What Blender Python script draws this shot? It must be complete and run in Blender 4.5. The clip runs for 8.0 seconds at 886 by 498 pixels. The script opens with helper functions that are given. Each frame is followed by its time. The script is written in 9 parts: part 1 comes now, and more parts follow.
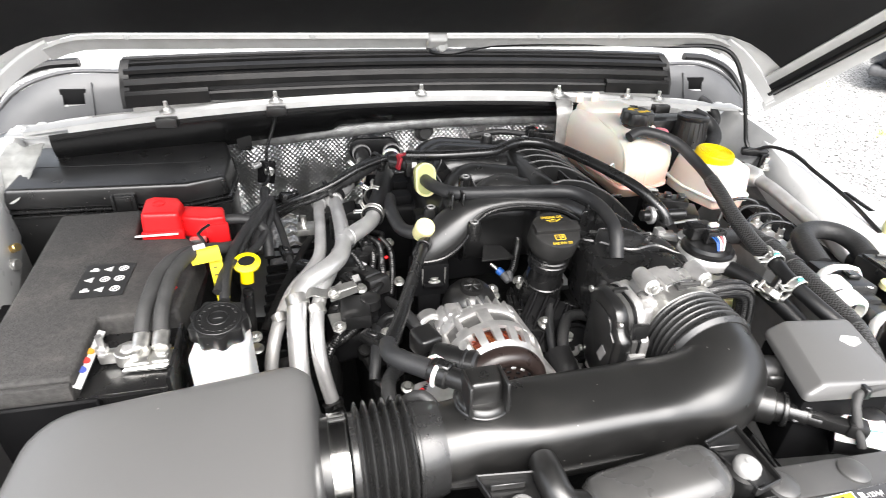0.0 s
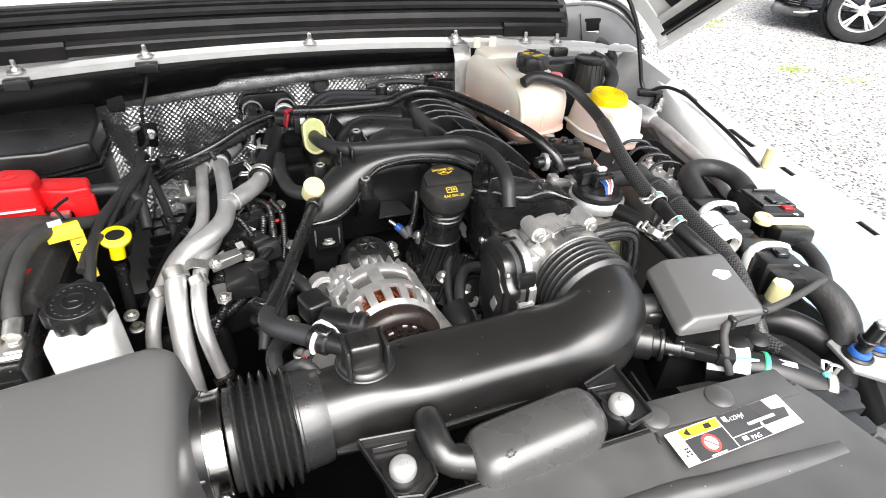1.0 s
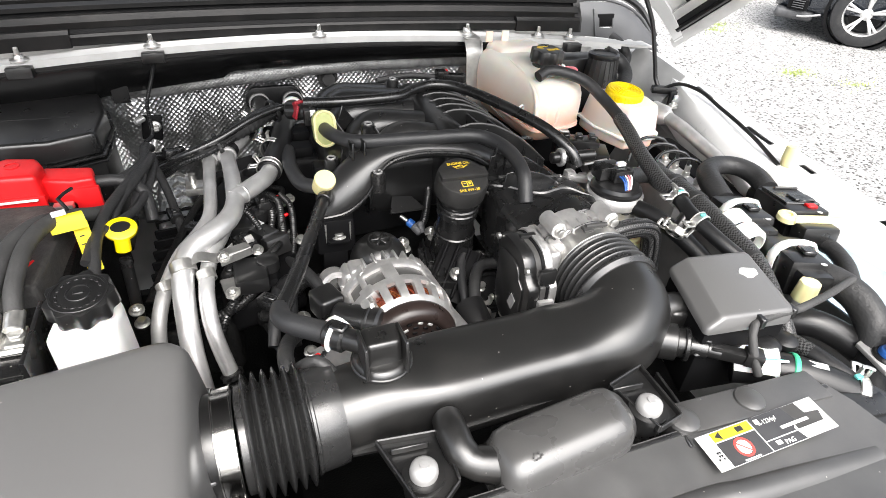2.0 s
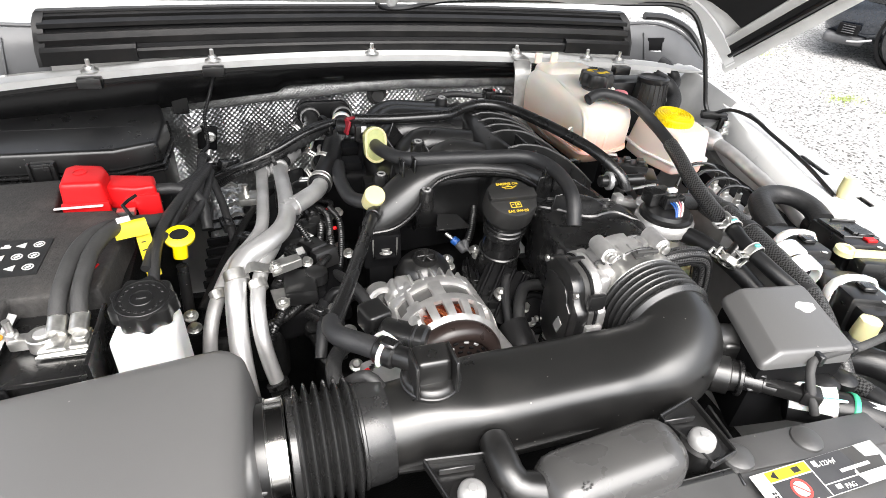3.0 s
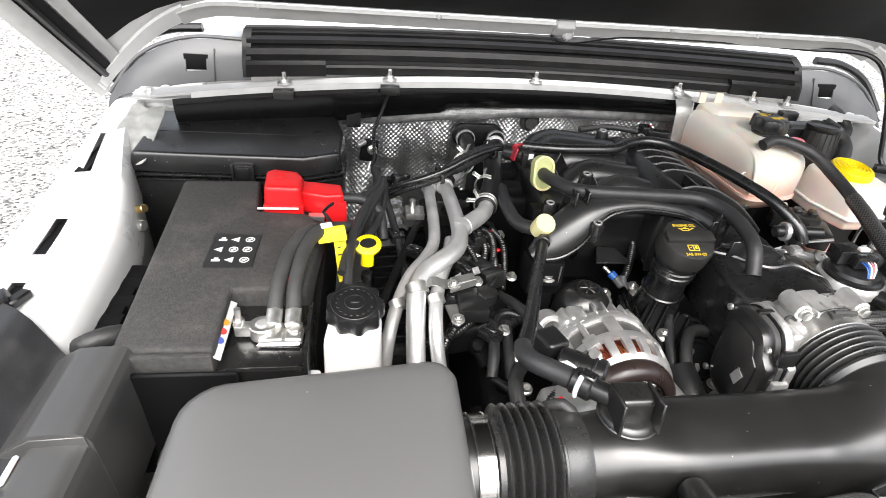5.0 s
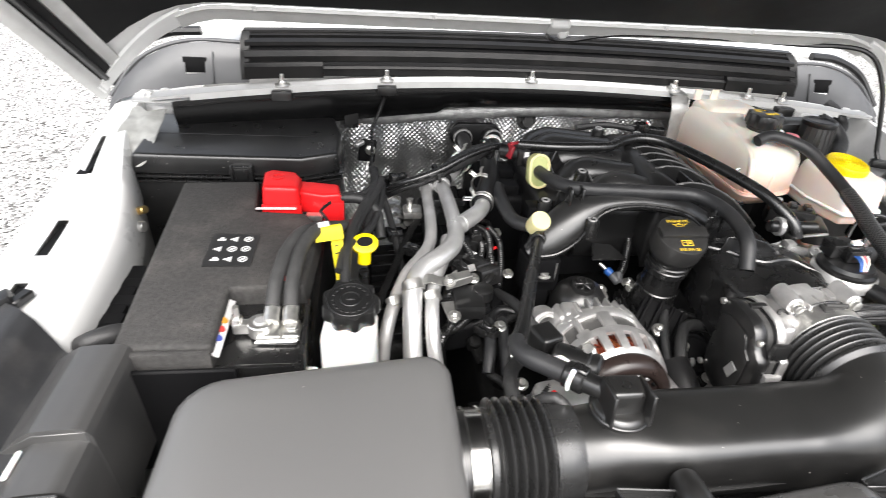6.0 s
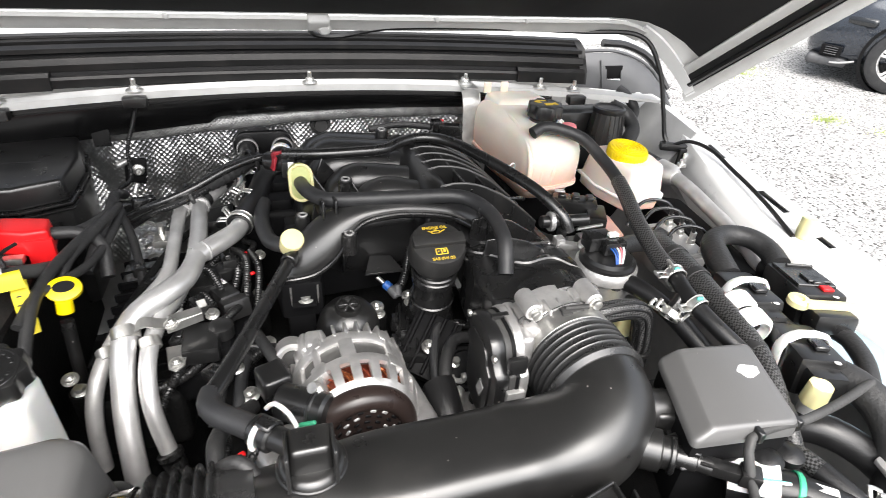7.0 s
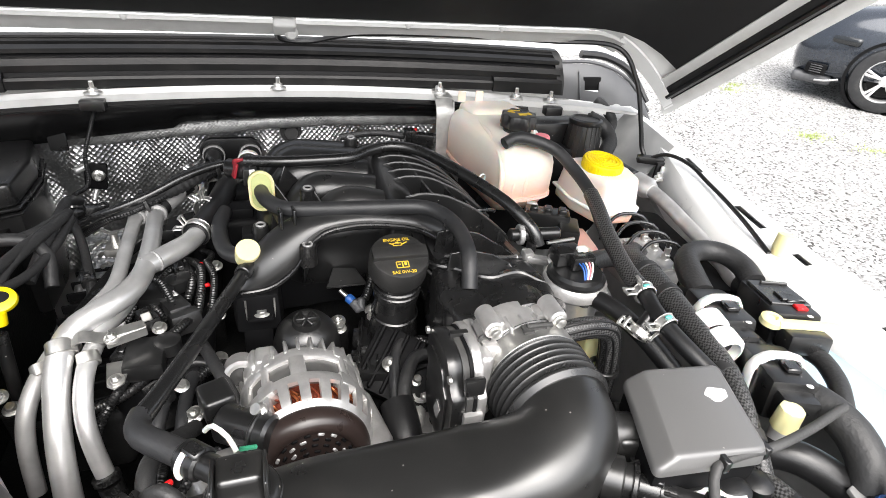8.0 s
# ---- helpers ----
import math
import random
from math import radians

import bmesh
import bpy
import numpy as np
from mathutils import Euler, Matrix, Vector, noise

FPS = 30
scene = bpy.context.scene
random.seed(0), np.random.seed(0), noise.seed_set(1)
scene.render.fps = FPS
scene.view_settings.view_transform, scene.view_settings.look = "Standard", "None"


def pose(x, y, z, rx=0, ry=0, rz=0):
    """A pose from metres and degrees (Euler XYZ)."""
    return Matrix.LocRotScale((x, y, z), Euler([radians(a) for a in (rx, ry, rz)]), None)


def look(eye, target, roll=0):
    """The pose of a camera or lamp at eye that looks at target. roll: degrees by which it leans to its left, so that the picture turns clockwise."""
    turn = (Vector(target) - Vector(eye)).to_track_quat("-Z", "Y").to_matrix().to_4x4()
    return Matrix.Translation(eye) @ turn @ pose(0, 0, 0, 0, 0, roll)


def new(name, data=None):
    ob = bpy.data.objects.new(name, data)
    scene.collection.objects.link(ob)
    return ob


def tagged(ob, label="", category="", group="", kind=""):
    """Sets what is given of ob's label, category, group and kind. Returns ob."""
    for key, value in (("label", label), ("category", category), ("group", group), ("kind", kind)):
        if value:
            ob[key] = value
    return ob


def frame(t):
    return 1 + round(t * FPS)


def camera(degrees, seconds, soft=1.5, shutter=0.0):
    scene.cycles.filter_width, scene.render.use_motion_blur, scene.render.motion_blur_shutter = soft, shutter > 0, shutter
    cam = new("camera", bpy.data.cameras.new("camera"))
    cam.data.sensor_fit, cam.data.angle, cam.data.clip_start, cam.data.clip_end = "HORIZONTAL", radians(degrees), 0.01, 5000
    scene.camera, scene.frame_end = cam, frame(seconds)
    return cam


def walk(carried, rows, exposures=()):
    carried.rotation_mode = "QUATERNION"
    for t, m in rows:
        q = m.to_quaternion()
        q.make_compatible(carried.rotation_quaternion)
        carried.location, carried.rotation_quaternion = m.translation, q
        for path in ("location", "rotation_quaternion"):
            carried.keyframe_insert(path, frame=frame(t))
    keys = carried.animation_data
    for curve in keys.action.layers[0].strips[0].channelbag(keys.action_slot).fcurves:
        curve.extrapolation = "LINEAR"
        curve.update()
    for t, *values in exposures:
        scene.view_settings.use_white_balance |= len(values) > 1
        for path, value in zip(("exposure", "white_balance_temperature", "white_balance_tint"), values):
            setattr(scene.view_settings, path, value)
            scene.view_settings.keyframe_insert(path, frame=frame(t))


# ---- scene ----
cam = camera(76.8, 8.0, soft=0.65, shutter=0.22)
PATH = [
    (0, (-0.216, 0.03, 1.493), (0.211, 1.685, 0.455), 2.8),
    (0.5, (-0.159, 0.029, 1.504), (0.377, 1.594, 0.379), 3.0),
    (1, (-0.152, 0.032, 1.491), (0.469, 1.53, 0.32), 3.6),
    (1.2, (-0.148, 0.042, 1.481), (0.516, 1.523, 0.311), 4.7),
    (2.5, (-0.18, 0.054, 1.47), (0.4, 1.584, 0.32), 4.0),
    (3, (-0.188, 0.059, 1.476), (0.346, 1.62, 0.346), 4.4),
    (3.5, (-0.205, 0.058, 1.473), (0.294, 1.629, 0.34), 4.7),
    (4, (-0.217, 0.052, 1.474), (0.247, 1.647, 0.36), 5.2),
    (4.5, (-0.258, 0.071, 1.476), (0.099, 1.706, 0.382), 5.1),
    (4.7, (-0.288, 0.08, 1.483), (0.036, 1.72, 0.387), 5.4),
    (5.8, (-0.335, 0.059, 1.489), (-0.136, 1.718, 0.389), 4.3),
    (6, (-0.308, 0.066, 1.489), (-0.044, 1.716, 0.391), 4.6),
    (6.5, (-0.185, 0.084, 1.493), (0.238, 1.71, 0.409), 4.5),
    (7, (-0.081, 0.104, 1.482), (0.48, 1.691, 0.4), 4.7),
    (7.5, (-0.044, 0.119, 1.474), (0.576, 1.686, 0.397), 5.2),
    (8, (-0.04, 0.118, 1.472), (0.556, 1.715, 0.425), 5.9),
]
walk(cam, [(t, look(eye, target, roll)) for t, eye, target, roll in PATH], exposures=[(0.0, 1.5), (0.4, 1.34), (1.0, 1.24), (4.7, 1.24), (8.0, 1.2)])

# ---- world, sun, exposure ----
SUN_ELEV, SUN_AZ = 60, 184
world = bpy.data.worlds.new("sky")
scene.world = world
world.use_nodes = True
wn = world.node_tree
wn.nodes.clear()
w_out = wn.nodes.new("ShaderNodeOutputWorld")
w_bg = wn.nodes.new("ShaderNodeBackground")
w_sky = wn.nodes.new("ShaderNodeTexSky")
w_sky.sky_type = "NISHITA"
w_sky.sun_disc = False
w_sky.sun_elevation = radians(SUN_ELEV)
w_sky.sun_rotation = radians(SUN_AZ)
w_sky.air_density, w_sky.dust_density, w_sky.ozone_density = 1.0, 6.0, 1.0
w_soft = wn.nodes.new("ShaderNodeHueSaturation")
w_soft.inputs["Saturation"].default_value = 0.35
w_bg.inputs["Strength"].default_value = 0.15
wn.links.new(w_sky.outputs[0], w_soft.inputs["Color"])
wn.links.new(w_soft.outputs[0], w_bg.inputs[0])
wn.links.new(w_bg.outputs[0], w_out.inputs[0])

sun_dir = Vector((math.sin(radians(SUN_AZ)) * math.cos(radians(SUN_ELEV)), math.cos(radians(SUN_AZ)) * math.cos(radians(SUN_ELEV)), math.sin(radians(SUN_ELEV))))
sun = new("sun", bpy.data.lights.new("sun", "SUN"))
sun.data.energy, sun.data.angle, sun.data.color = 2.9, radians(84), (1.0, 0.975, 0.95)
sun.matrix_world = look(sun_dir * 10, (0, 0, 0))
scene.view_settings.exposure = 1.2

# ---- materials ----
def pbr(name, col, rough=0.5, metal=0.0, var=0.15, vscale=30.0, grain=700.0, bump=0.15, depth=0.0006, coat=0.0, specks=0.0, spec=0.5, sss=0.0, trans=0.0, wear=0.0):
    m = bpy.data.materials.new(name)
    m.use_nodes = True
    nt = m.node_tree
    b = nt.nodes["Principled BSDF"]
    tc = nt.nodes.new("ShaderNodeTexCoord")
    n1 = nt.nodes.new("ShaderNodeTexNoise")
    n1.inputs["Scale"].default_value, n1.inputs["Detail"].default_value = vscale, 5
    n2 = nt.nodes.new("ShaderNodeTexNoise")
    n2.inputs["Scale"].default_value, n2.inputs["Detail"].default_value = grain, 3
    for n in (n1, n2):
        nt.links.new(tc.outputs["Object"], n.inputs["Vector"])
    ramp = nt.nodes.new("ShaderNodeValToRGB")
    ramp.color_ramp.elements[0].position, ramp.color_ramp.elements[1].position = 0.3, 0.7
    ramp.color_ramp.elements[0].color = (*[c * (1 - var) for c in col], 1)
    ramp.color_ramp.elements[1].color = (*[min(1, c * (1 + var)) for c in col], 1)
    nt.links.new(n1.outputs["Fac"], ramp.inputs[0])
    colour = ramp.outputs[0]
    if specks > 0:
        n3 = nt.nodes.new("ShaderNodeTexVoronoi")
        n3.inputs["Scale"].default_value = 90
        nt.links.new(tc.outputs["Object"], n3.inputs["Vector"])
        lt = nt.nodes.new("ShaderNodeMath")
        lt.operation, lt.inputs[1].default_value = "LESS_THAN", 0.07
        nt.links.new(n3.outputs["Distance"], lt.inputs[0])
        gate = nt.nodes.new("ShaderNodeMath")
        gate.operation, gate.inputs[1].default_value = "GREATER_THAN", 1 - 0.35 * specks
        nt.links.new(n3.outputs["Color"], gate.inputs[0])
        mul = nt.nodes.new("ShaderNodeMath")
        mul.operation = "MULTIPLY"
        nt.links.new(lt.outputs[0], mul.inputs[0])
        nt.links.new(gate.outputs[0], mul.inputs[1])
        mx = nt.nodes.new("ShaderNodeMix")
        mx.data_type = "RGBA"
        nt.links.new(mul.outputs[0], mx.inputs[0])
        nt.links.new(colour, mx.inputs[6])
        mx.inputs[7].default_value = (0.32, 0.3, 0.28, 1)
        colour = mx.outputs[2]
    if wear > 0:
        n4 = nt.nodes.new("ShaderNodeTexNoise")
        n4.inputs["Scale"].default_value, n4.inputs["Detail"].default_value, n4.inputs["Roughness"].default_value = 14, 8, 0.7
        nt.links.new(tc.outputs["Object"], n4.inputs["Vector"])
        wr = nt.nodes.new("ShaderNodeValToRGB")
        wr.color_ramp.elements[0].position, wr.color_ramp.elements[1].position = 0.5, 0.75
        wr.color_ramp.elements[1].color = (wear, wear, wear, 1)
        nt.links.new(n4.outputs["Fac"], wr.inputs[0])
        mw = nt.nodes.new("ShaderNodeMix")
        mw.data_type = "RGBA"
        nt.links.new(wr.outputs[0], mw.inputs[0])
        nt.links.new(colour, mw.inputs[6])
        mw.inputs[7].default_value = (0.22, 0.2, 0.18, 1)
        colour = mw.outputs[2]
    nt.links.new(colour, b.inputs["Base Color"])
    rr = nt.nodes.new("ShaderNodeMapRange")
    rr.inputs["To Min"].default_value, rr.inputs["To Max"].default_value = max(0.02, rough - 0.09), min(1, rough + 0.09)
    nt.links.new(n1.outputs["Fac"], rr.inputs["Value"])
    nt.links.new(rr.outputs[0], b.inputs["Roughness"])
    bp = nt.nodes.new("ShaderNodeBump")
    bp.inputs["Strength"].default_value, bp.inputs["Distance"].default_value = bump, depth
    nt.links.new(n2.outputs["Fac"], bp.inputs["Height"])
    nt.links.new(bp.outputs[0], b.inputs["Normal"])
    b.inputs["Metallic"].default_value = metal
    b.inputs["Specular IOR Level"].default_value = spec
    b.inputs["Coat Weight"].default_value = coat
    b.inputs["Coat Roughness"].default_value = 0.08
    if sss:
        b.inputs["Subsurface Weight"].default_value = sss
        b.inputs["Subsurface Radius"].default_value = (0.02, 0.012, 0.008)
    if trans:
        b.inputs["Transmission Weight"].default_value = trans
        b.inputs["IOR"].default_value = 1.2
    return m


def patterned(m, kind, scale, strength, depth, rnd=0.0):
    """Adds a relief of dots or woven ridges to a material of pbr()."""
    nt = m.node_tree
    b = nt.nodes["Principled BSDF"]
    tc = nt.nodes.new("ShaderNodeTexCoord")
    if kind == "dots":
        t = nt.nodes.new("ShaderNodeTexVoronoi")
        t.inputs["Scale"].default_value, t.inputs["Randomness"].default_value = scale, rnd
        src = t.outputs["Distance"]
    else:
        t = nt.nodes.new("ShaderNodeTexChecker")
        t.inputs["Scale"].default_value = scale
        src = t.outputs["Fac"]
    mp = nt.nodes.new("ShaderNodeMapping")
    mp.inputs["Rotation"].default_value = (0, radians(45), radians(8))
    nt.links.new(tc.outputs["Object"], mp.inputs["Vector"])
    nt.links.new(mp.outputs[0], t.inputs["Vector"])
    bp = nt.nodes.new("ShaderNodeBump")
    bp.inputs["Strength"].default_value, bp.inputs["Distance"].default_value = strength, depth
    nt.links.new(src, bp.inputs["Height"])
    old = [l.from_socket for l in nt.links if l.to_socket == b.inputs["Normal"]][0]
    nt.links.new(old, bp.inputs["Normal"])
    nt.links.new(bp.outputs[0], b.inputs["Normal"])
    return m


PLASTIC = pbr("black_plastic", (0.011, 0.011, 0.0112), 0.3, bump=0.07, specks=0.9, wear=0.05, spec=0.8)
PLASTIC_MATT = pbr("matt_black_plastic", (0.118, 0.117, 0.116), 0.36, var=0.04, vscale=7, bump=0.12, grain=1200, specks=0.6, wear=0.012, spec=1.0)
PLASTIC_GLOSS = pbr("glossy_black_plastic", (0.011, 0.011, 0.0112), 0.27, bump=0.06, specks=0.4, spec=0.9, wear=0.03)
MANIFOLD = pbr("satin_manifold_plastic", (0.017, 0.017, 0.0172), 0.31, bump=0.1, specks=0.9, spec=0.85, wear=0.06)
# Paler black for moulded edges: their thin highlights are put into the colour.
HIGHLIGHT_EDGE = pbr("edge_highlight_plastic", (0.055, 0.0545, 0.054), 0.36, var=0.25, vscale=60, bump=0.15, specks=0.6, spec=0.9, wear=0.1)
# Darker copy of PLASTIC: the shade of gaps and recesses is in its colour.
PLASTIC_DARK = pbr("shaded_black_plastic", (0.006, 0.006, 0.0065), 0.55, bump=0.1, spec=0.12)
PLASTIC_GREY = pbr("dark_grey_plastic", (0.075, 0.076, 0.08), 0.5, bump=0.35, grain=1200, specks=0.3)
CAP_GREY = pbr("grey_plastic", (0.05, 0.0495, 0.0485), 0.55, bump=0.3, grain=900, wear=0.1, spec=0.3)
RUBBER = pbr("black_rubber", (0.011, 0.011, 0.0115), 0.34, bump=0.25, grain=500)
RUBBER_SOFT = pbr("grey_black_rubber", (0.022, 0.0225, 0.024), 0.48, bump=0.3, grain=500, wear=0.12)
TAPE = pbr("cloth_tape", (0.026, 0.026, 0.0265), 0.5, bump=0.6, grain=260, depth=0.001)
CLOTH = pbr("grey_cloth_tape", (0.05, 0.0495, 0.049), 0.6, bump=0.6, grain=260, depth=0.001, var=0.25)
COVER = pbr("satin_black_cover", (0.055, 0.0545, 0.054), 0.36, bump=0.15, grain=1200, specks=0.6, spec=0.9, wear=0.08)
DUCT = pbr("satin_black_duct", (0.014, 0.0138, 0.0136), 0.31, bump=0.06, specks=0.9, spec=1.0, wear=0.06)
CAP_BLACK = pbr("moulded_cap_black", (0.02, 0.0198, 0.0195), 0.42, bump=0.3, grain=1400, spec=0.5, wear=0.06)
BELLOWS = pbr("sheeny_black_rubber", (0.024, 0.024, 0.0242), 0.28, bump=0.12, grain=600, spec=0.9, wear=0.05)
RESON = pbr("satin_grey_black_plastic", (0.06, 0.059, 0.058), 0.28, var=0.06, bump=0.08, grain=1100, specks=0.5, spec=1.0, wear=0.04)
PANEL_GREY = pbr("worn_grey_black_plastic", (0.055, 0.0545, 0.054), 0.34, var=0.1, vscale=12, bump=0.15, grain=900, specks=0.5, spec=0.8, wear=0.1)
FELT = pbr("black_felt", (0.012, 0.012, 0.013), 0.85, bump=0.6, grain=300, depth=0.001)
BATTERY_WRAP = pbr("battery_felt", (0.042, 0.0405, 0.039), 0.8, bump=0.8, grain=420, depth=0.0012, var=0.3, vscale=160, wear=0.25)
ALU = pbr("satin_aluminium", (0.72, 0.715, 0.71), 0.37, 0.7, var=0.14, bump=0.12, grain=300)
ALU_DULL = pbr("dull_aluminium", (0.5, 0.495, 0.49), 0.45, 0.5, var=0.2, bump=0.2, grain=300)
STATOR = pbr("laminated_steel", (0.2, 0.195, 0.19), 0.45, 0.7, var=0.15, vscale=80, bump=0.25, grain=900)
CAST = pbr("cast_aluminium", (0.68, 0.67, 0.66), 0.42, 0.8, var=0.15, vscale=60, bump=0.3, grain=420, depth=0.0012)
ZINC = pbr("zinc_steel", (0.75, 0.74, 0.71), 0.32, 0.9, var=0.2, vscale=90, bump=0.1)
BRACKET = pbr("grey_plated_steel", (0.42, 0.415, 0.4), 0.4, 0.85, var=0.2, vscale=60, bump=0.15)
VENT = pbr("dull_vent_plastic", (0.008, 0.008, 0.0082), 0.36, bump=0.15, grain=900, spec=0.22, wear=0.05)
STEEL = pbr("bright_steel", (0.75, 0.74, 0.72), 0.16, 1.0, var=0.08, bump=0.05)
# Iron darkened past its own tone to hold the shade of gaps.
IRON = pbr("shaded_dark_iron", (0.006, 0.006, 0.006), 0.6, 0.0, spec=0.2, var=0.4, bump=0.6, grain=260, depth=0.0015)
PAINT = pbr("white_paint", (0.8, 0.8, 0.79), 0.3, var=0.02, bump=0.03, coat=0.6)
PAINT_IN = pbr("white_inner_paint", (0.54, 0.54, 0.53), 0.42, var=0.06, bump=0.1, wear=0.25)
# White body paint with the shade of inner walls put into its grey.
PAINT_DULL = pbr("shade_grey_paint", (0.42, 0.42, 0.415), 0.45, var=0.08, bump=0.1, wear=0.2)
HOODLINER = pbr("hood_underside", (0.006, 0.006, 0.0065), 0.6, bump=0.2, spec=0.25)
RED = pbr("red_plastic", (0.75, 0.012, 0.015), 0.35, var=0.08, bump=0.15)
RED_DARK = pbr("dull_red_plastic", (0.3, 0.02, 0.03), 0.4, var=0.15, bump=0.15)
YELLOW = pbr("yellow_plastic", (0.9, 0.68, 0.0), 0.38, var=0.05, bump=0.1)
YELLOW_TAG = pbr("yellow_paper", (0.88, 0.72, 0.02), 0.55, var=0.08)
CREAM = pbr("cream_plastic", (0.8, 0.74, 0.4), 0.45, var=0.06, sss=0.3)
GREENISH = pbr("pale_green_foam", (0.46, 0.49, 0.21), 0.6, var=0.12, vscale=90, bump=0.3, sss=0.2)
WHITE_PL = pbr("white_plastic", (0.85, 0.85, 0.83), 0.4, var=0.04, sss=0.3)
TANK = pbr("translucent_tank", (0.85, 0.745, 0.645), 0.4, var=0.08, vscale=14, sss=0.7)
FLUID = pbr("pink_coolant_plastic", (0.86, 0.56, 0.48), 0.35, var=0.12, vscale=16, sss=0.6)
PINK = pbr("pink_plastic", (0.8, 0.22, 0.25), 0.4, var=0.08, sss=0.3)
FOIL_DULL = patterned(pbr("dull_woven_foil", (0.36, 0.36, 0.355), 0.5, 0.6, var=0.3, vscale=60, bump=0.2), "dots", 210, 0.7, 0.002)
COPPER = pbr("red_copper_wire", (0.28, 0.06, 0.03), 0.35, 0.6, var=0.4, vscale=300)
BROWNBLACK = pbr("brown_black_plastic", (0.026, 0.018, 0.016), 0.3, bump=0.1)
COPPER_BARE = pbr("bare_copper_wire", (0.5, 0.16, 0.06), 0.3, 0.8, var=0.3, vscale=300)
TAPE_PALE = pbr("pale_sealing_tape", (0.5, 0.5, 0.48), 0.35, var=0.25, vscale=40, bump=0.4, grain=160, trans=0.2)
BLUE = pbr("blue_plastic", (0.02, 0.1, 0.36), 0.4)
GREEN = pbr("green_plastic", (0.05, 0.4, 0.22), 0.45)
TEAL = pbr("teal_tape", (0.12, 0.5, 0.45), 0.5)
WHITE_INK = pbr("white_print", (0.8, 0.8, 0.79), 0.5, var=0.08)
YELLOW_INK = pbr("yellow_print", (0.75, 0.52, 0.04), 0.5, var=0.1)
BLACK_INK = pbr("black_print", (0.02, 0.02, 0.02), 0.45)
LABEL_BLACK = pbr("glossy_black_label", (0.05, 0.05, 0.052), 0.16, bump=0.02)
RED_INK = pbr("red_print", (0.6, 0.06, 0.05), 0.5)
BLUE_INK = pbr("blue_print", (0.08, 0.12, 0.5), 0.5)
ORANGE_INK = pbr("orange_print", (0.85, 0.4, 0.05), 0.5)
FOIL = patterned(pbr("embossed_foil", (0.6, 0.6, 0.6), 0.32, 0.95, var=0.1, bump=0.1), "dots", 150, 0.8, 0.003)


def braid():
    """Two-tone diagonal weave that shows the strands of a sleeve."""
    m = patterned(pbr("braided_sleeve", (0.02, 0.02, 0.021), 0.4, bump=0.2), "weave", 420, 0.9, 0.002)
    nt = m.node_tree
    b = nt.nodes["Principled BSDF"]
    ck = [n for n in nt.nodes if n.type == "TEX_CHECKER"][0]
    ck.inputs["Color1"].default_value, ck.inputs["Color2"].default_value = (0.007, 0.007, 0.007, 1), (0.085, 0.085, 0.086, 1)
    nt.links.new(ck.outputs["Color"], b.inputs["Base Color"])
    return m


BRAID = braid()
# Inner fender paint with a blue sky reflection put into its colour.
BLUE_GREY = pbr("blue_reflection_paint", (0.42, 0.56, 0.66), 0.4, var=0.1, vscale=10, bump=0.1, wear=0.2)
GRASS = pbr("yellow_green_grass", (0.3, 0.38, 0.08), 0.7, var=0.3)
CAR_PAINT = pbr("slate_car_paint", (0.028, 0.034, 0.045), 0.2, 0.3, var=0.05, bump=0.02, coat=0.8)
GLASS_DARK = pbr("dark_car_glass", (0.01, 0.012, 0.014), 0.06, bump=0.0, coat=0.5)


# ---- mesh tools ----
ORG = {}


def thing(name, loc, label, category, group="", kind=""):
    ob = new(name)
    ob.location = loc
    ob.empty_display_size = 0.02
    ORG[ob.name] = Vector(loc)
    return tagged(ob, label, category, group, kind)


def mesh_from(name, bm, material, smooth=True, sharp=0.7):
    bmesh.ops.recalc_face_normals(bm, faces=bm.faces)
    if smooth:
        for f in bm.faces:
            f.smooth = True
        for e in bm.edges:
            if len(e.link_faces) == 2 and e.calc_face_angle(0) > sharp:
                e.smooth = False
    me = bpy.data.meshes.new(name)
    bm.to_mesh(me)
    bm.free()
    me.materials.append(material)
    return me


def part(name, bm, material, parent, label="", smooth=True, sharp=0.7):
    o = ORG[parent.name]
    bmesh.ops.translate(bm, verts=bm.verts, vec=-o)
    ob = new(name, mesh_from(name, bm, material, smooth, sharp))
    ob.parent = parent
    ORG[ob.name] = o.copy()
    return tagged(ob, label)


def solo(name, bm, material, label, category, group="", kind="", smooth=True, sharp=0.7):
    """A thing that is one mesh."""
    lo = Vector([min(v.co[i] for v in bm.verts) for i in range(3)])
    hi = Vector([max(v.co[i] for v in bm.verts) for i in range(3)])
    o = Vector(((lo.x + hi.x) / 2, (lo.y + hi.y) / 2, lo.z))
    bmesh.ops.translate(bm, verts=bm.verts, vec=-o)
    ob = new(name, mesh_from(name, bm, material, smooth, sharp))
    ob.location = o
    ORG[ob.name] = o
    return tagged(ob, label, category, group, kind)


def join(*bms):
    out = bms[0]
    for b in bms[1:]:
        me = bpy.data.meshes.new("tmp")
        b.to_mesh(me)
        b.free()
        out.from_mesh(me)
        bpy.data.meshes.remove(me)
    return out


def turn(bm, m):
    bmesh.ops.transform(bm, matrix=m, verts=bm.verts)
    return bm


def bevel(bm, w, seg=2, angle=0.5):
    es = [e for e in bm.edges if len(e.link_faces) == 2 and e.calc_face_angle(0) > angle]
    if w > 0 and es:
        bmesh.ops.bevel(bm, geom=es, offset=w, segments=seg, profile=0.6, affect="EDGES", clamp_overlap=True)
    return bm


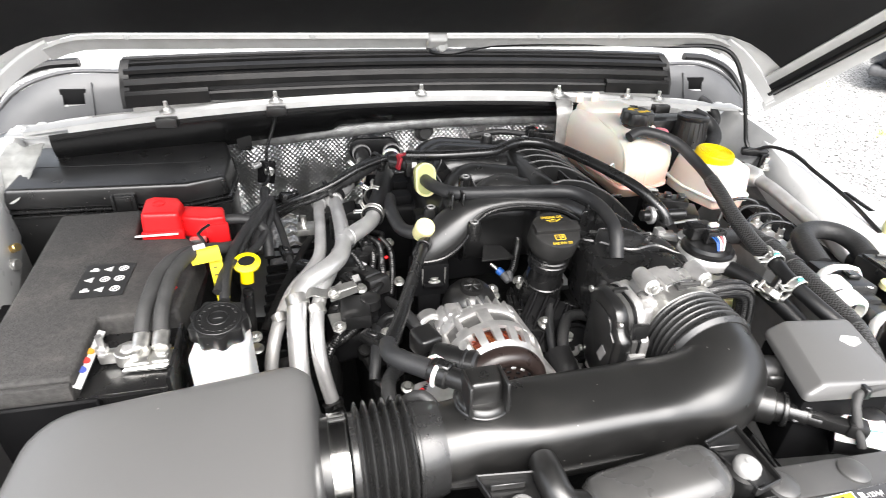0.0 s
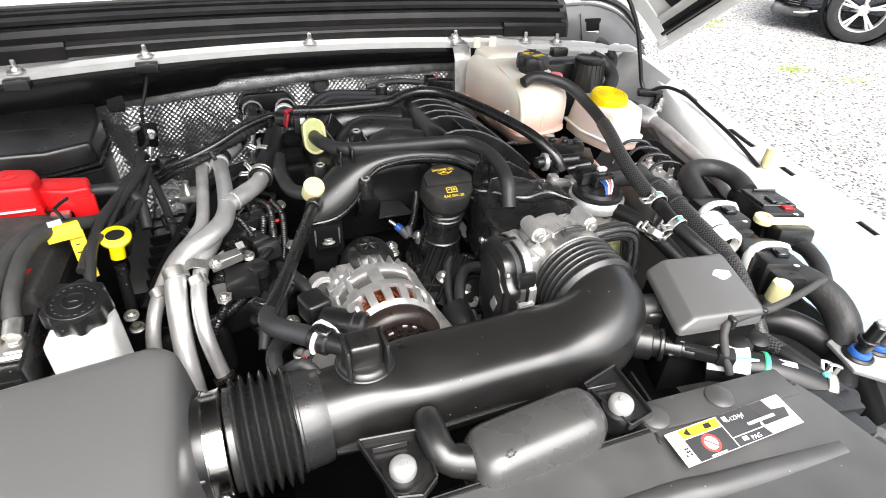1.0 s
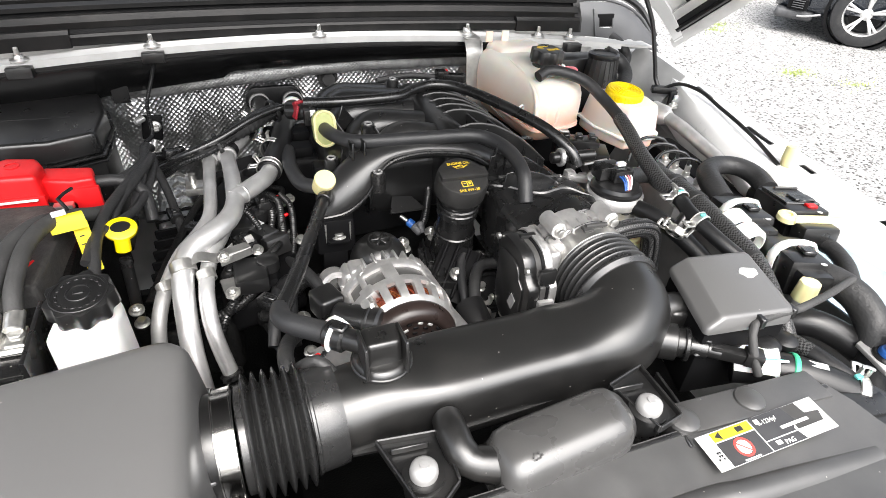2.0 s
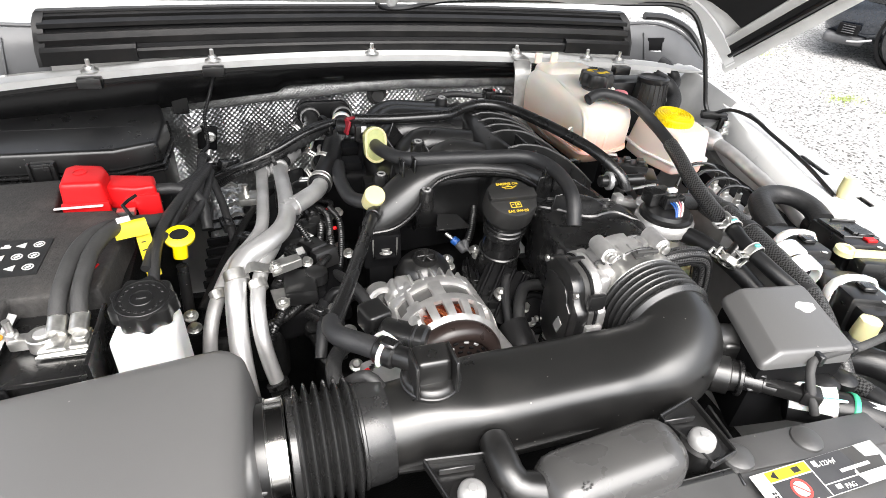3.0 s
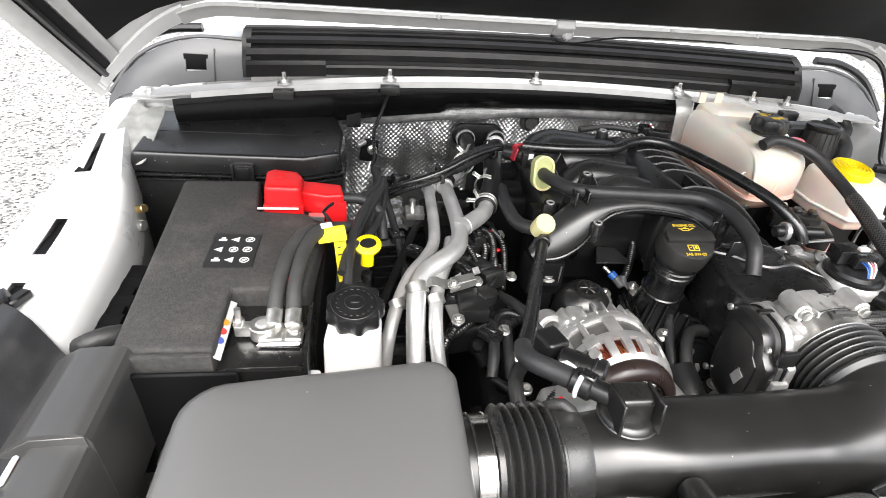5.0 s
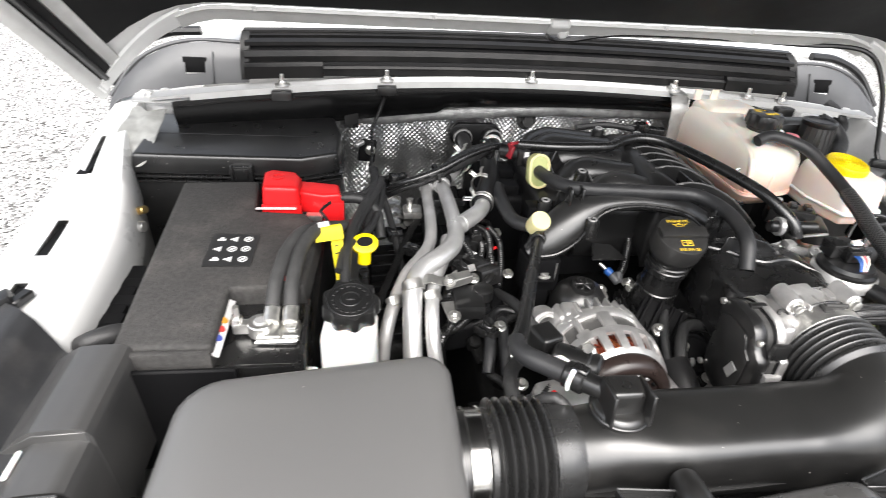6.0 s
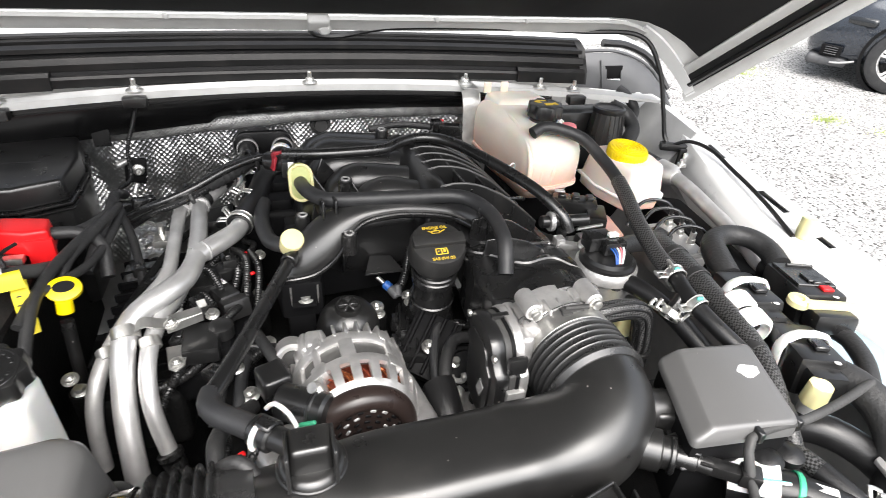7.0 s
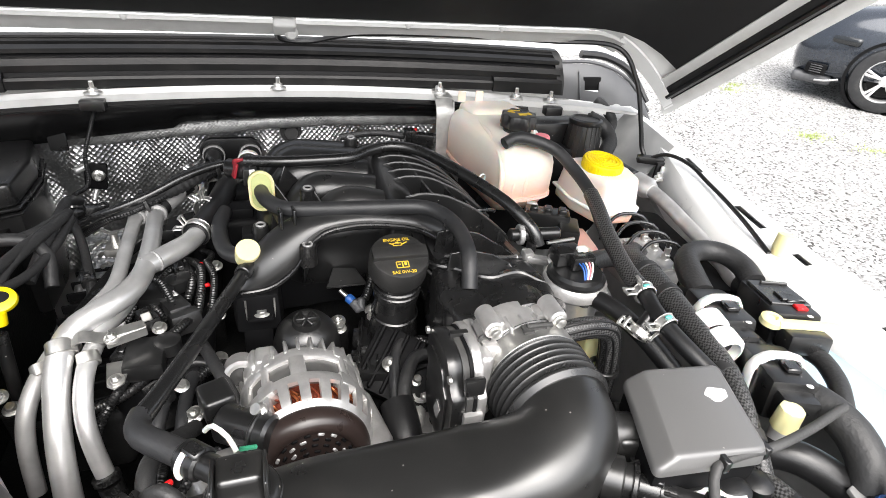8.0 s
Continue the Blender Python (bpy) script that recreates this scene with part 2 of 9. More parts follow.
def box(c, s, bev=0.002, seg=2, rot=(0, 0, 0)):
    bm = bmesh.new()
    bmesh.ops.create_cube(bm, size=1)
    bmesh.ops.scale(bm, vec=s, verts=bm.verts)
    bevel(bm, min(bev, min(s) * 0.45), seg)
    return turn(bm, pose(*c, *rot))


def prism(poly, z0, z1, bev=0.003, seg=2, top=1.0, m=None):
    """A polygon in x, y raised from z0 to z1; top scales the upper outline about its middle."""
    bm = bmesh.new()
    cx, cy = sum(p[0] for p in poly) / len(poly), sum(p[1] for p in poly) / len(poly)
    lo = [bm.verts.new((x, y, z0)) for x, y in poly]
    hi = [bm.verts.new((cx + (x - cx) * top, cy + (y - cy) * top, z1)) for x, y in poly]
    n = len(poly)
    bm.faces.new(lo[::-1])
    bm.faces.new(hi)
    for i in range(n):
        bm.faces.new((lo[i], lo[(i + 1) % n], hi[(i + 1) % n], hi[i]))
    bmesh.ops.recalc_face_normals(bm, faces=bm.faces)
    bevel(bm, bev, seg)
    return turn(bm, m) if m else bm


def side_prism(poly, y0, y1, bev=0.003, seg=2):
    """A polygon in x, z raised along y."""
    return turn(prism(poly, -y1, -y0, bev, seg), Matrix(((1, 0, 0, 0), (0, 0, -1, 0), (0, 1, 0, 0), (0, 0, 0, 1))))


def long_prism(poly, x0, x1, bev=0.003, seg=2):
    """A polygon in y, z raised along x."""
    return turn(prism(poly, x0, x1, bev, seg), Matrix(((0, 0, 1, 0), (1, 0, 0, 0), (0, 1, 0, 0), (0, 0, 0, 1))))


def frame_to(p, d):
    d = Vector(d).normalized()
    return Matrix.Translation(p) @ d.to_track_quat("Z", "Y").to_matrix().to_4x4()


def lathe(prof, p=(0, 0, 0), d=(0, 0, 1), segs=28, cap=True):
    """A profile of (radius, height) turned about the axis d through p."""
    bm = bmesh.new()
    rings = []
    for r, z in prof:
        if r < 1e-5:
            rings.append([bm.verts.new((0, 0, z))])
        else:
            rings.append([bm.verts.new((r * math.cos(2 * math.pi * i / segs), r * math.sin(2 * math.pi * i / segs), z)) for i in range(segs)])
    for a, b in zip(rings, rings[1:]):
        for i in range(segs):
            j = (i + 1) % segs
            if len(a) == 1 and len(b) == 1:
                continue
            if len(a) == 1:
                bm.faces.new((a[0], b[i], b[j]))
            elif len(b) == 1:
                bm.faces.new((a[i], a[j], b[0]))
            else:
                bm.faces.new((a[i], a[j], b[j], b[i]))
    for r in (rings[0], rings[-1]):
        if cap and len(r) > 1:
            bm.faces.new(r)
    return turn(bm, frame_to(p, d))


def rod(a, b, r, segs=14, bev=0.0):
    a, b = Vector(a), Vector(b)
    h = (b - a).length
    e = min(bev, r * 0.6)
    prof = [(r, 0), (r, h)] if e <= 0 else [(r - e, 0), (r, e), (r, h - e), (r - e, h)]
    return lathe(prof, a, b - a, segs)


def spline(pts, step):
    """Catmull-Rom through the points, at about even steps; rows of (place, share of the way)."""
    ps = [Vector(p) for p in pts]
    ps = [ps[0] * 2 - ps[1]] + ps + [ps[-1] * 2 - ps[-2]]
    out = []
    for i in range(1, len(ps) - 2):
        p0, p1, p2, p3 = ps[i - 1:i + 3]
        n = max(2, int((p2 - p1).length / step))
        for k in range(n):
            t = k / n
            out.append(0.5 * ((2 * p1) + (p2 - p0) * t + (2 * p0 - 5 * p1 + 4 * p2 - p3) * t * t + (3 * p1 - p0 - 3 * p2 + p3) * t ** 3))
    out.append(ps[-2])
    return out


def sweep(pts, r, segs=12, step=0.008, rib=0.0, pitch=0.006, flat=1.0, up=None, ends=1.0):
    """A hose through the points. r: radius, or radii at the points. rib: depth of rings. flat: height over width."""
    if rib:
        step = pitch / 4
    path = spline(pts, step)
    n = len(path)
    lens = [0.0]
    for a, b in zip(path, path[1:]):
        lens.append(lens[-1] + (b - a).length)
    if isinstance(r, (list, tuple)):
        knots, acc = [0.0], 0.0
        for a, b in zip(pts, pts[1:]):
            acc += (Vector(b) - Vector(a)).length
            knots.append(acc)
        knots = [k / acc for k in knots]
        rad = [float(np.interp(l / lens[-1], knots, r)) for l in lens]
    else:
        rad = [r] * n
    if rib:
        rad = [q - rib * (0.5 + 0.5 * math.cos(2 * math.pi * l / pitch)) for q, l in zip(rad, lens)]
    bm = bmesh.new()
    tan = (path[1] - path[0]).normalized()
    side = Vector(up) if up else (Vector((0, 0, 1)) if abs(tan.z) < 0.9 else Vector((1, 0, 0)))
    rings = []
    for i, p in enumerate(path):
        t = (path[min(i + 1, n - 1)] - path[max(i - 1, 0)]).normalized()
        side = (side - t * side.dot(t)).normalized()
        other = t.cross(side)
        rings.append([bm.verts.new(p + rad[i] * (side * flat * math.cos(2 * math.pi * k / segs) + other * math.sin(2 * math.pi * k / segs))) for k in range(segs)])
    for a, b in zip(rings, rings[1:]):
        for k in range(segs):
            j = (k + 1) % segs
            bm.faces.new((a[k], a[j], b[j], b[k]))
    bm.faces.new(rings[0][::-1])
    bm.faces.new(rings[-1])
    return bm


def ring(p, d, r_in, r_out, h, segs=28, bev=0.001):
    e = bev
    prof = [(r_in, -h / 2), (r_out - e, -h / 2), (r_out, -h / 2 + e), (r_out, h / 2 - e), (r_out - e, h / 2), (r_in, h / 2), (r_in, -h / 2)]
    bm = lathe(prof[:-1], p, d, segs)
    # close the bore instead of capping it
    caps = [f for f in bm.faces if len(f.verts) == segs]
    bmesh.ops.delete(bm, geom=caps, context="FACES_ONLY")
    bm.verts.ensure_lookup_table()
    first = bm.verts[:segs]
    last = bm.verts[-segs:]
    for i in range(segs):
        j = (i + 1) % segs
        bm.faces.new((first[i], last[i], last[j], first[j]))
    return bm


def hexagon(p, d, r, h, bev=0.0008):
    return turn(bevel(lathe([(r, 0), (r, h)], segs=6), bev, 1), frame_to(p, d))


def loft(rings, cap=True):
    """Skin over rings of equal count."""
    bm = bmesh.new()
    vs = [[bm.verts.new(p) for p in ring_] for ring_ in rings]
    n = len(vs[0])
    for a, b in zip(vs, vs[1:]):
        for i in range(n):
            j = (i + 1) % n
            bm.faces.new((a[i], a[j], b[j], b[i]))
    if cap:
        bm.faces.new(vs[0][::-1])
        bm.faces.new(vs[-1])
    return bm


def sheet(nx, ny, fn, thick=0.0):
    """A curved sheet: fn(u, v) gives the place for u, v in 0..1. thick: gives it a back."""
    bm = bmesh.new()
    g = [[bm.verts.new(fn(i / nx, j / ny)) for j in range(ny + 1)] for i in range(nx + 1)]
    for i in range(nx):
        for j in range(ny):
            bm.faces.new((g[i][j], g[i + 1][j], g[i + 1][j + 1], g[i][j + 1]))
    if thick:
        bmesh.ops.recalc_face_normals(bm, faces=bm.faces)
        bmesh.ops.solidify(bm, geom=bm.faces[:], thickness=thick)
    return bm


def words(text, size, m, depth=0.0003, align="CENTER"):
    """Raised lettering in the plane of m."""
    cu = bpy.data.curves.new("tmp", "FONT")
    cu.body, cu.size, cu.extrude, cu.align_x, cu.align_y = text, size, depth, align, "CENTER"
    ob = bpy.data.objects.new("tmp", cu)
    scene.collection.objects.link(ob)
    bpy.context.view_layer.update()
    me = bpy.data.meshes.new_from_object(ob.evaluated_get(bpy.context.evaluated_depsgraph_get()))
    bm = bmesh.new()
    bm.from_mesh(me)
    bpy.data.objects.remove(ob)
    bpy.data.curves.remove(cu)
    bpy.data.meshes.remove(me)
    return turn(bm, m)


def flange_bolt(name, p, d, r, mat, label, parent=None, stud=0.0, group="", h=0.006):
    """A hexagon bolt with a washer face, and a stud end if asked."""
    bm = join(lathe([(r * 1.5, 0), (r * 1.5, r * 0.25), (r * 1.15, r * 0.45)], p, d, 20), hexagon(Vector(p) + Vector(d).normalized() * r * 0.3, d, r, h))
    if stud:
        bm = join(bm, rod(Vector(p), Vector(p) + Vector(d).normalized() * (h + stud), r * 0.5, 10, 0.001))
    if parent:
        return part(name, bm, mat, parent, label)
    return solo(name, bm, mat, label, "bolt", group)


def hose(name, pts, r, mat, label, category="hose", **kw):
    return solo(name, sweep(pts, r, **kw), mat, label, category)


def spring_clamp(name, p, d, r, mat, label, parent=None, ear=(0, 0, 1)):
    """A wire-band clamp with two ears."""
    d = Vector(d).normalized()
    e = Vector(ear)
    e = (e - d * e.dot(d)).normalized()
    s = d.cross(e)
    bm = join(ring(p, d, r, r + 0.0013, 0.0105), ring(Vector(p) + d * 0.0045, d, r, r + 0.0019, 0.002), ring(Vector(p) - d * 0.0045, d, r, r + 0.0019, 0.002))
    for k in (-1, 1):
        q = Vector(p) + e * (r + 0.001) + s * 0.004 * k
        for a, b in ((-0.0042, 0.0042),):
            bm = join(bm, sweep([q + d * a, q + e * 0.006 + s * 0.004 * k + d * a, q + e * 0.009 + s * 0.006 * k + d * a], 0.0022, 8, 0.003, flat=0.6))
            bm = join(bm, sweep([q + d * b, q + e * 0.006 + s * 0.004 * k + d * b, q + e * 0.009 + s * 0.006 * k + d * b], 0.0022, 8, 0.003, flat=0.6))
        bm = join(bm, sweep([q + e * 0.009 + s * 0.006 * k - d * 0.0062, q + e * 0.0098 + s * 0.0066 * k, q + e * 0.009 + s * 0.006 * k + d * 0.0062], 0.0022, 8, 0.003, flat=0.6))
    if parent:
        return part(name, bm, mat, parent, label)
    return solo(name, bm, mat, label, "hose clamp", "spring clamps")

# ---- ground ----
def gravel_material():
    m = bpy.data.materials.new("pale_gravel")
    m.use_nodes = True
    nt = m.node_tree
    b = nt.nodes["Principled BSDF"]
    tc = nt.nodes.new("ShaderNodeTexCoord")
    v = nt.nodes.new("ShaderNodeTexVoronoi")
    v.inputs["Scale"].default_value = 62
    n = nt.nodes.new("ShaderNodeTexNoise")
    n.inputs["Scale"].default_value, n.inputs["Detail"].default_value = 1.1, 6
    for q in (v, n):
        nt.links.new(tc.outputs["Object"], q.inputs["Vector"])
    r = nt.nodes.new("ShaderNodeValToRGB")
    e = r.color_ramp.elements
    e[0].position, e[0].color = 0.0, (0.035, 0.032, 0.03, 1)
    e[1].position, e[1].color = 1.0, (0.6, 0.6, 0.59, 1)
    k = r.color_ramp.elements.new(0.16)
    k.color = (0.055, 0.053, 0.05, 1)
    k = r.color_ramp.elements.new(0.34)
    k.color = (0.27, 0.268, 0.265, 1)
    nt.links.new(v.outputs["Color"], r.inputs[0])
    mx = nt.nodes.new("ShaderNodeMix")
    mx.data_type, mx.blend_type = "RGBA", "MULTIPLY"
    mx.inputs[0].default_value = 0.5
    r2 = nt.nodes.new("ShaderNodeValToRGB")
    r2.color_ramp.elements[0].color, r2.color_ramp.elements[1].color = (0.74, 0.73, 0.71, 1), (1, 1, 1, 1)
    r2.color_ramp.elements[0].position, r2.color_ramp.elements[1].position = 0.35, 0.6
    nt.links.new(n.outputs["Fac"], r2.inputs[0])
    nt.links.new(r.outputs[0], mx.inputs[6])
    nt.links.new(r2.outputs[0], mx.inputs[7])
    nt.links.new(mx.outputs[2], b.inputs["Base Color"])
    b.inputs["Roughness"].default_value = 0.85
    bp = nt.nodes.new("ShaderNodeBump")
    bp.inputs["Strength"].default_value, bp.inputs["Distance"].default_value = 0.8, 0.02
    bp.invert = True
    nt.links.new(v.outputs["Distance"], bp.inputs["Height"])
    nt.links.new(bp.outputs[0], b.inputs["Normal"])
    return m


GRAVEL = gravel_material()


def ground_z(x, y):
    return 0.006 * noise.noise((x * 0.8, y * 0.8, 0))


def ground_sheet():
    bm = bmesh.new()
    n = 90
    cs = [math.copysign(abs(t) ** 2.6 * 300, t) for t in [-1 + 2 * i / n for i in range(n + 1)]]
    g = [[bm.verts.new((x + 1, y + 1, ground_z(x + 1, y + 1))) for y in cs] for x in cs]
    for i in range(n):
        for j in range(n):
            bm.faces.new((g[i][j], g[i + 1][j], g[i + 1][j + 1], g[i][j + 1]))
    return bm


solo("ground", ground_sheet(), GRAVEL, "pale grey loose gravel of a parking lot", "ground", kind="structure")


# ---- vehicle body round the engine ----
def rail_z(y):
    return 1.094 + 0.1 * (y - 0.735)


SLOTS = {-1: [(0.66, 0.732), (0.586, 0.614), (0.43, 0.464), (0.842, 0.955)], 1: [(0.677, 0.742), (0.586, 0.614), (0.43, 0.464), (0.848, 0.901)]}


def inner_x(y):
    t = max(0.0, min(1.0, (y - 0.68) / 0.4))
    return 0.612 + 0.09 * t * t * (3 - 2 * t)


def fender_sheet(s):
    prof = [(0.612, -0.075), (0.616, -0.03), (0.622, -0.008), (0.632, 0.0), (0.66, 0.002), (0.684, 0.002), (0.699, 0.002), (0.73, 0.0), (0.742, -0.006), (0.748, -0.02), (0.755, -0.06), (0.775, -0.085), (0.84, -0.1), (0.91, -0.125), (0.94, -0.16), (0.945, -0.24)]
    ys = [-0.2 + 0.05 * i for i in range(17)] + [0.64 + 0.03 * i for i in range(10)] + [0.95, 1.0, 1.05, 1.1]
    for a, b in SLOTS[s]:
        ys = [y for y in ys if abs(y - a) > 0.012 and abs(y - b) > 0.012] + [a, b]
    ys.sort()
    bm = bmesh.new()

    def place(i, y):
        x, dz = prof[i]
        if i < 10:
            x = inner_x(y) + (x - 0.612) * (0.748 - inner_x(y)) / 0.136
        bulge = 0.03 * max(0, 1 - ((y - 0.45) / 0.5) ** 2) if i >= 11 else 0
        # the flare over the wheel ends in a slanting edge; behind it the side drops straight
        flare = max(0.0, min(1.0, (0.88 - y) / 0.2))
        if i >= 11:
            x = 0.757 + (x - 0.757) * flare
            dz = dz * flare + (-0.06 - 0.09 * (i - 10)) * (1 - flare)
            bulge *= flare
        return (s * (x + bulge * 0.5), y, rail_z(y) + dz + bulge)
    g = [[bm.verts.new(place(i, y)) for y in ys] for i in range(len(prof))]
    for i in range(len(prof) - 1):
        for j in range(len(ys) - 1):
            mid = (ys[j] + ys[j + 1]) / 2
            if i == 5 and any(a < mid < b for a, b in SLOTS[s]):
                continue
            bm.faces.new((g[i][j], g[i + 1][j], g[i + 1][j + 1], g[i][j + 1]))
    bmesh.ops.recalc_face_normals(bm, faces=bm.faces)
    bmesh.ops.solidify(bm, geom=bm.faces[:], thickness=0.0018)
    return bm


def inner_wall(s):
    rows = [-0.2 + 0.06 * k for k in range(23)]
    return loft([[(s * (inner_x(y) - 0.004), y, 0.55), (s * (inner_x(y) + 0.002), y, 1.02), (s * (inner_x(y) + 0.03), y, 1.05), (s * (inner_x(y) + 0.03), y, 0.55)] for y in rows])


for s in (-1, 1):
    f = thing("fender", (s * 0.72, 0.5, 0.85), "white painted fender with slotted rail beside the engine bay", "fender", "fenders")
    part("outer_panel", fender_sheet(s), PAINT, f)
    part("inner_wall", inner_wall(s), PAINT_DULL, f, "inner wall with its shade put into grey paint")
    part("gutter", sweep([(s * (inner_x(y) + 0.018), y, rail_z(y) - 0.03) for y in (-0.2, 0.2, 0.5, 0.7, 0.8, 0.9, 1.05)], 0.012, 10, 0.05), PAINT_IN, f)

    # Dark blocks below the slots stand in for the shade inside them.
    for a, b in SLOTS[s]:
        mid = (a + b) / 2
        part("slot_shade", box((s * (inner_x(mid) + 0.0795 * (0.748 - inner_x(mid)) / 0.136), mid, rail_z(mid) - 0.006), (0.016, b - a + 0.004, 0.006), 0.001, 1), PLASTIC_DARK, f, "dark block for the shade in the slot")

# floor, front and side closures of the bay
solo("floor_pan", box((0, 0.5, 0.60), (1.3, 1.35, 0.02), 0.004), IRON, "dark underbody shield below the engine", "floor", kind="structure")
solo("front_support", box((0, -0.16, 0.80), (1.3, 0.03, 0.4), 0.004), PLASTIC_DARK, "black front closure panel", "panel", kind="structure")

# firewall
fw = thing("firewall", (0, 1.2, 0.6), "painted steel firewall behind the engine", "firewall", kind="structure")
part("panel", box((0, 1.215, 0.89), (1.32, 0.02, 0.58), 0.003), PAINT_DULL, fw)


def cowl_y(x):
    return 1.098 - 0.19 * x * x


def curved_bar(x0, x1, prof, n=24, lift=None):
    """A bar along the curved cowl; prof: (y, z) about the curve."""
    rings = []
    for i in range(n + 1):
        x = x0 + (x1 - x0) * i / n
        dz = lift(x) if lift else -0.045 * x * x
        rings.append([(x, cowl_y(x) + a, 1.185 + b + dz) for a, b in prof])
    return loft(rings)


cowl = thing("cowl", (0, 1.16, 1.18), "white cowl flange with black slatted vent panel", "cowl")
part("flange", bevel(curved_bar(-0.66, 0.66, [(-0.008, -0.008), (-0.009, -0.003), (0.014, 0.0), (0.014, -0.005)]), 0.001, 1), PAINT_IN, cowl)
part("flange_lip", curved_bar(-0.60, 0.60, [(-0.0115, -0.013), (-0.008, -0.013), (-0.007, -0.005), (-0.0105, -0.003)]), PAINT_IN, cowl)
part("vent_panel", curved_bar(-0.52, 0.52, [(0.018, -0.002), (0.024, 0.024), (0.05, 0.056), (0.075, 0.058), (0.075, -0.002)], lift=lambda x: 0), PLASTIC_DARK, cowl)
for prof in ([(0.0135, 0.0), (0.0125, 0.012), (0.0165, 0.0155), (0.024, 0.0155), (0.024, 0.0)], [(0.0225, 0.0225), (0.0215, 0.032), (0.026, 0.041), (0.036, 0.0415), (0.036, 0.0225)], [(0.034, 0.047), (0.034, 0.0535), (0.046, 0.057), (0.05, 0.052), (0.05, 0.047)], [(0.052, 0.0555), (0.051, 0.061), (0.066, 0.0645), (0.072, 0.0645), (0.072, 0.0555)]):
    part("slat", curved_bar(-0.515, 0.515, prof, 40, lift=lambda x: 0), VENT, cowl, sharp=0.3)
part("top_seal", curved_bar(-0.52, 0.52, [(0.06, 0.064), (0.06, 0.0675), (0.074, 0.0685), (0.074, 0.064)], 40, lift=lambda x: 0), RUBBER, cowl, sharp=0.3)
for s in (-1, 1):
    # stepped corner blocks of the vent panel
    x0, x1 = sorted((s * 0.385, s * 0.515))
    part("corner_block", bevel(curved_bar(x0, x1, [(0.008, -0.002), (0.0085, 0.018), (0.014, 0.0235), (0.03, 0.0235), (0.03, -0.002)], 6, lift=lambda x: 0), 0.002, 2), VENT, cowl, sharp=0.4)
    part("end_post", curved_bar(*sorted((s * 0.508, s * 0.522)), [(0.012, -0.004), (0.016, 0.02), (0.04, 0.056), (0.062, 0.066), (0.066, 0.06), (0.03, 0.01)], 2, lift=lambda x: 0), VENT, cowl)
part("rear_deck", sheet(20, 6, lambda u, v: (-0.72 + 1.44 * u, 1.165 + 0.3 * v, 1.238 + 0.05 * v - 0.10 * max(0, abs(-0.72 + 1.44 * u) - 0.5) ** 1.3), 0.003), PAINT, cowl)
for s in (-1, 1):
    part("side_deck", box((s * 0.69, 1.2, 1.085), (0.12, 0.19, 0.07), 0.02, 3), PAINT, cowl)


ENDCAP = pbr("grey_black_trim", (0.062, 0.063, 0.066), 0.42, var=0.08, bump=0.1, specks=0.4, spec=0.6)


def end_cap(s):
    t = thing("cowl_end_cap", (s * 0.62, 1.09, 1.16), "grey plastic cowl end cap with a square hole", "trim panel", "cowl end caps")
    # a sloping plate with rounded outer shoulder and a square hole
    xs = [0.515, 0.55, 0.588, 0.622, 0.66, 0.70, 0.735, 0.755]
    ztop = [1.225, 1.226, 1.226, 1.224, 1.214, 1.194, 1.165, 1.135]
    zbot = [1.168, 1.166, 1.162, 1.158, 1.152, 1.146, 1.135, 1.115]
    zl = [[zb + (zt - zb) * k for k in (0, 0.3, 0.62, 0.85, 1)] for zt, zb in zip(ztop, zbot)]
    bm = bmesh.new()
    g = [[bm.verts.new((s * x, 1.085 + 0.035 * (k / 4) ** 1.4 - 0.10 * max(0, x - 0.62), z)) for k, z in enumerate(col)] for x, col in zip(xs, zl)]
    for i in range(len(xs) - 1):
        for j in range(4):
            if i == 2 and j == 1:
                continue
            bm.faces.new((g[i][j], g[i + 1][j], g[i + 1][j + 1], g[i][j + 1]))
    bmesh.ops.recalc_face_normals(bm, faces=bm.faces)
    bmesh.ops.solidify(bm, geom=bm.faces[:], thickness=0.003)
    part("plate", bm, ENDCAP, t)
    # Shade in the square hole, put in as a dark box.
    part("hole_box", box((s * 0.605, 1.104, 1.192), (0.04, 0.014, 0.026), 0.001), PLASTIC_DARK, t, "dark box for the shade behind the hole")
    part("shoulder", sweep([(s * 0.52, 1.122, 1.228), (s * 0.62, 1.122, 1.227), (s * 0.70, 1.112, 1.197), (s * 0.755, 1.092, 1.135)], 0.0035, 8), ENDCAP, t)
    part("seam", box((s * 0.575, 1.092, 1.19), (0.0025, 0.004, 0.055), 0.0005, 1, (-25, 0, s * 2)), ENDCAP, t)
    part("seal", sweep([(s * 0.60, 1.15, 1.238), (s * 0.66, 1.15, 1.232), (s * 0.72, 1.14, 1.205), (s * 0.757, 1.11, 1.15)], 0.008, 8), RUBBER, t)
    part("lug", join(box((s * 0.66, 1.06, 1.150), (0.075, 0.04, 0.004), 0.001), lathe([(0.012, 0), (0.012, 0.003), (0.006, 0.008), (0, 0.009)], (s * 0.652, 1.062, 1.152))), PAINT_IN, t, "bare painted mounting lug")


end_cap(-1)
end_cap(1)

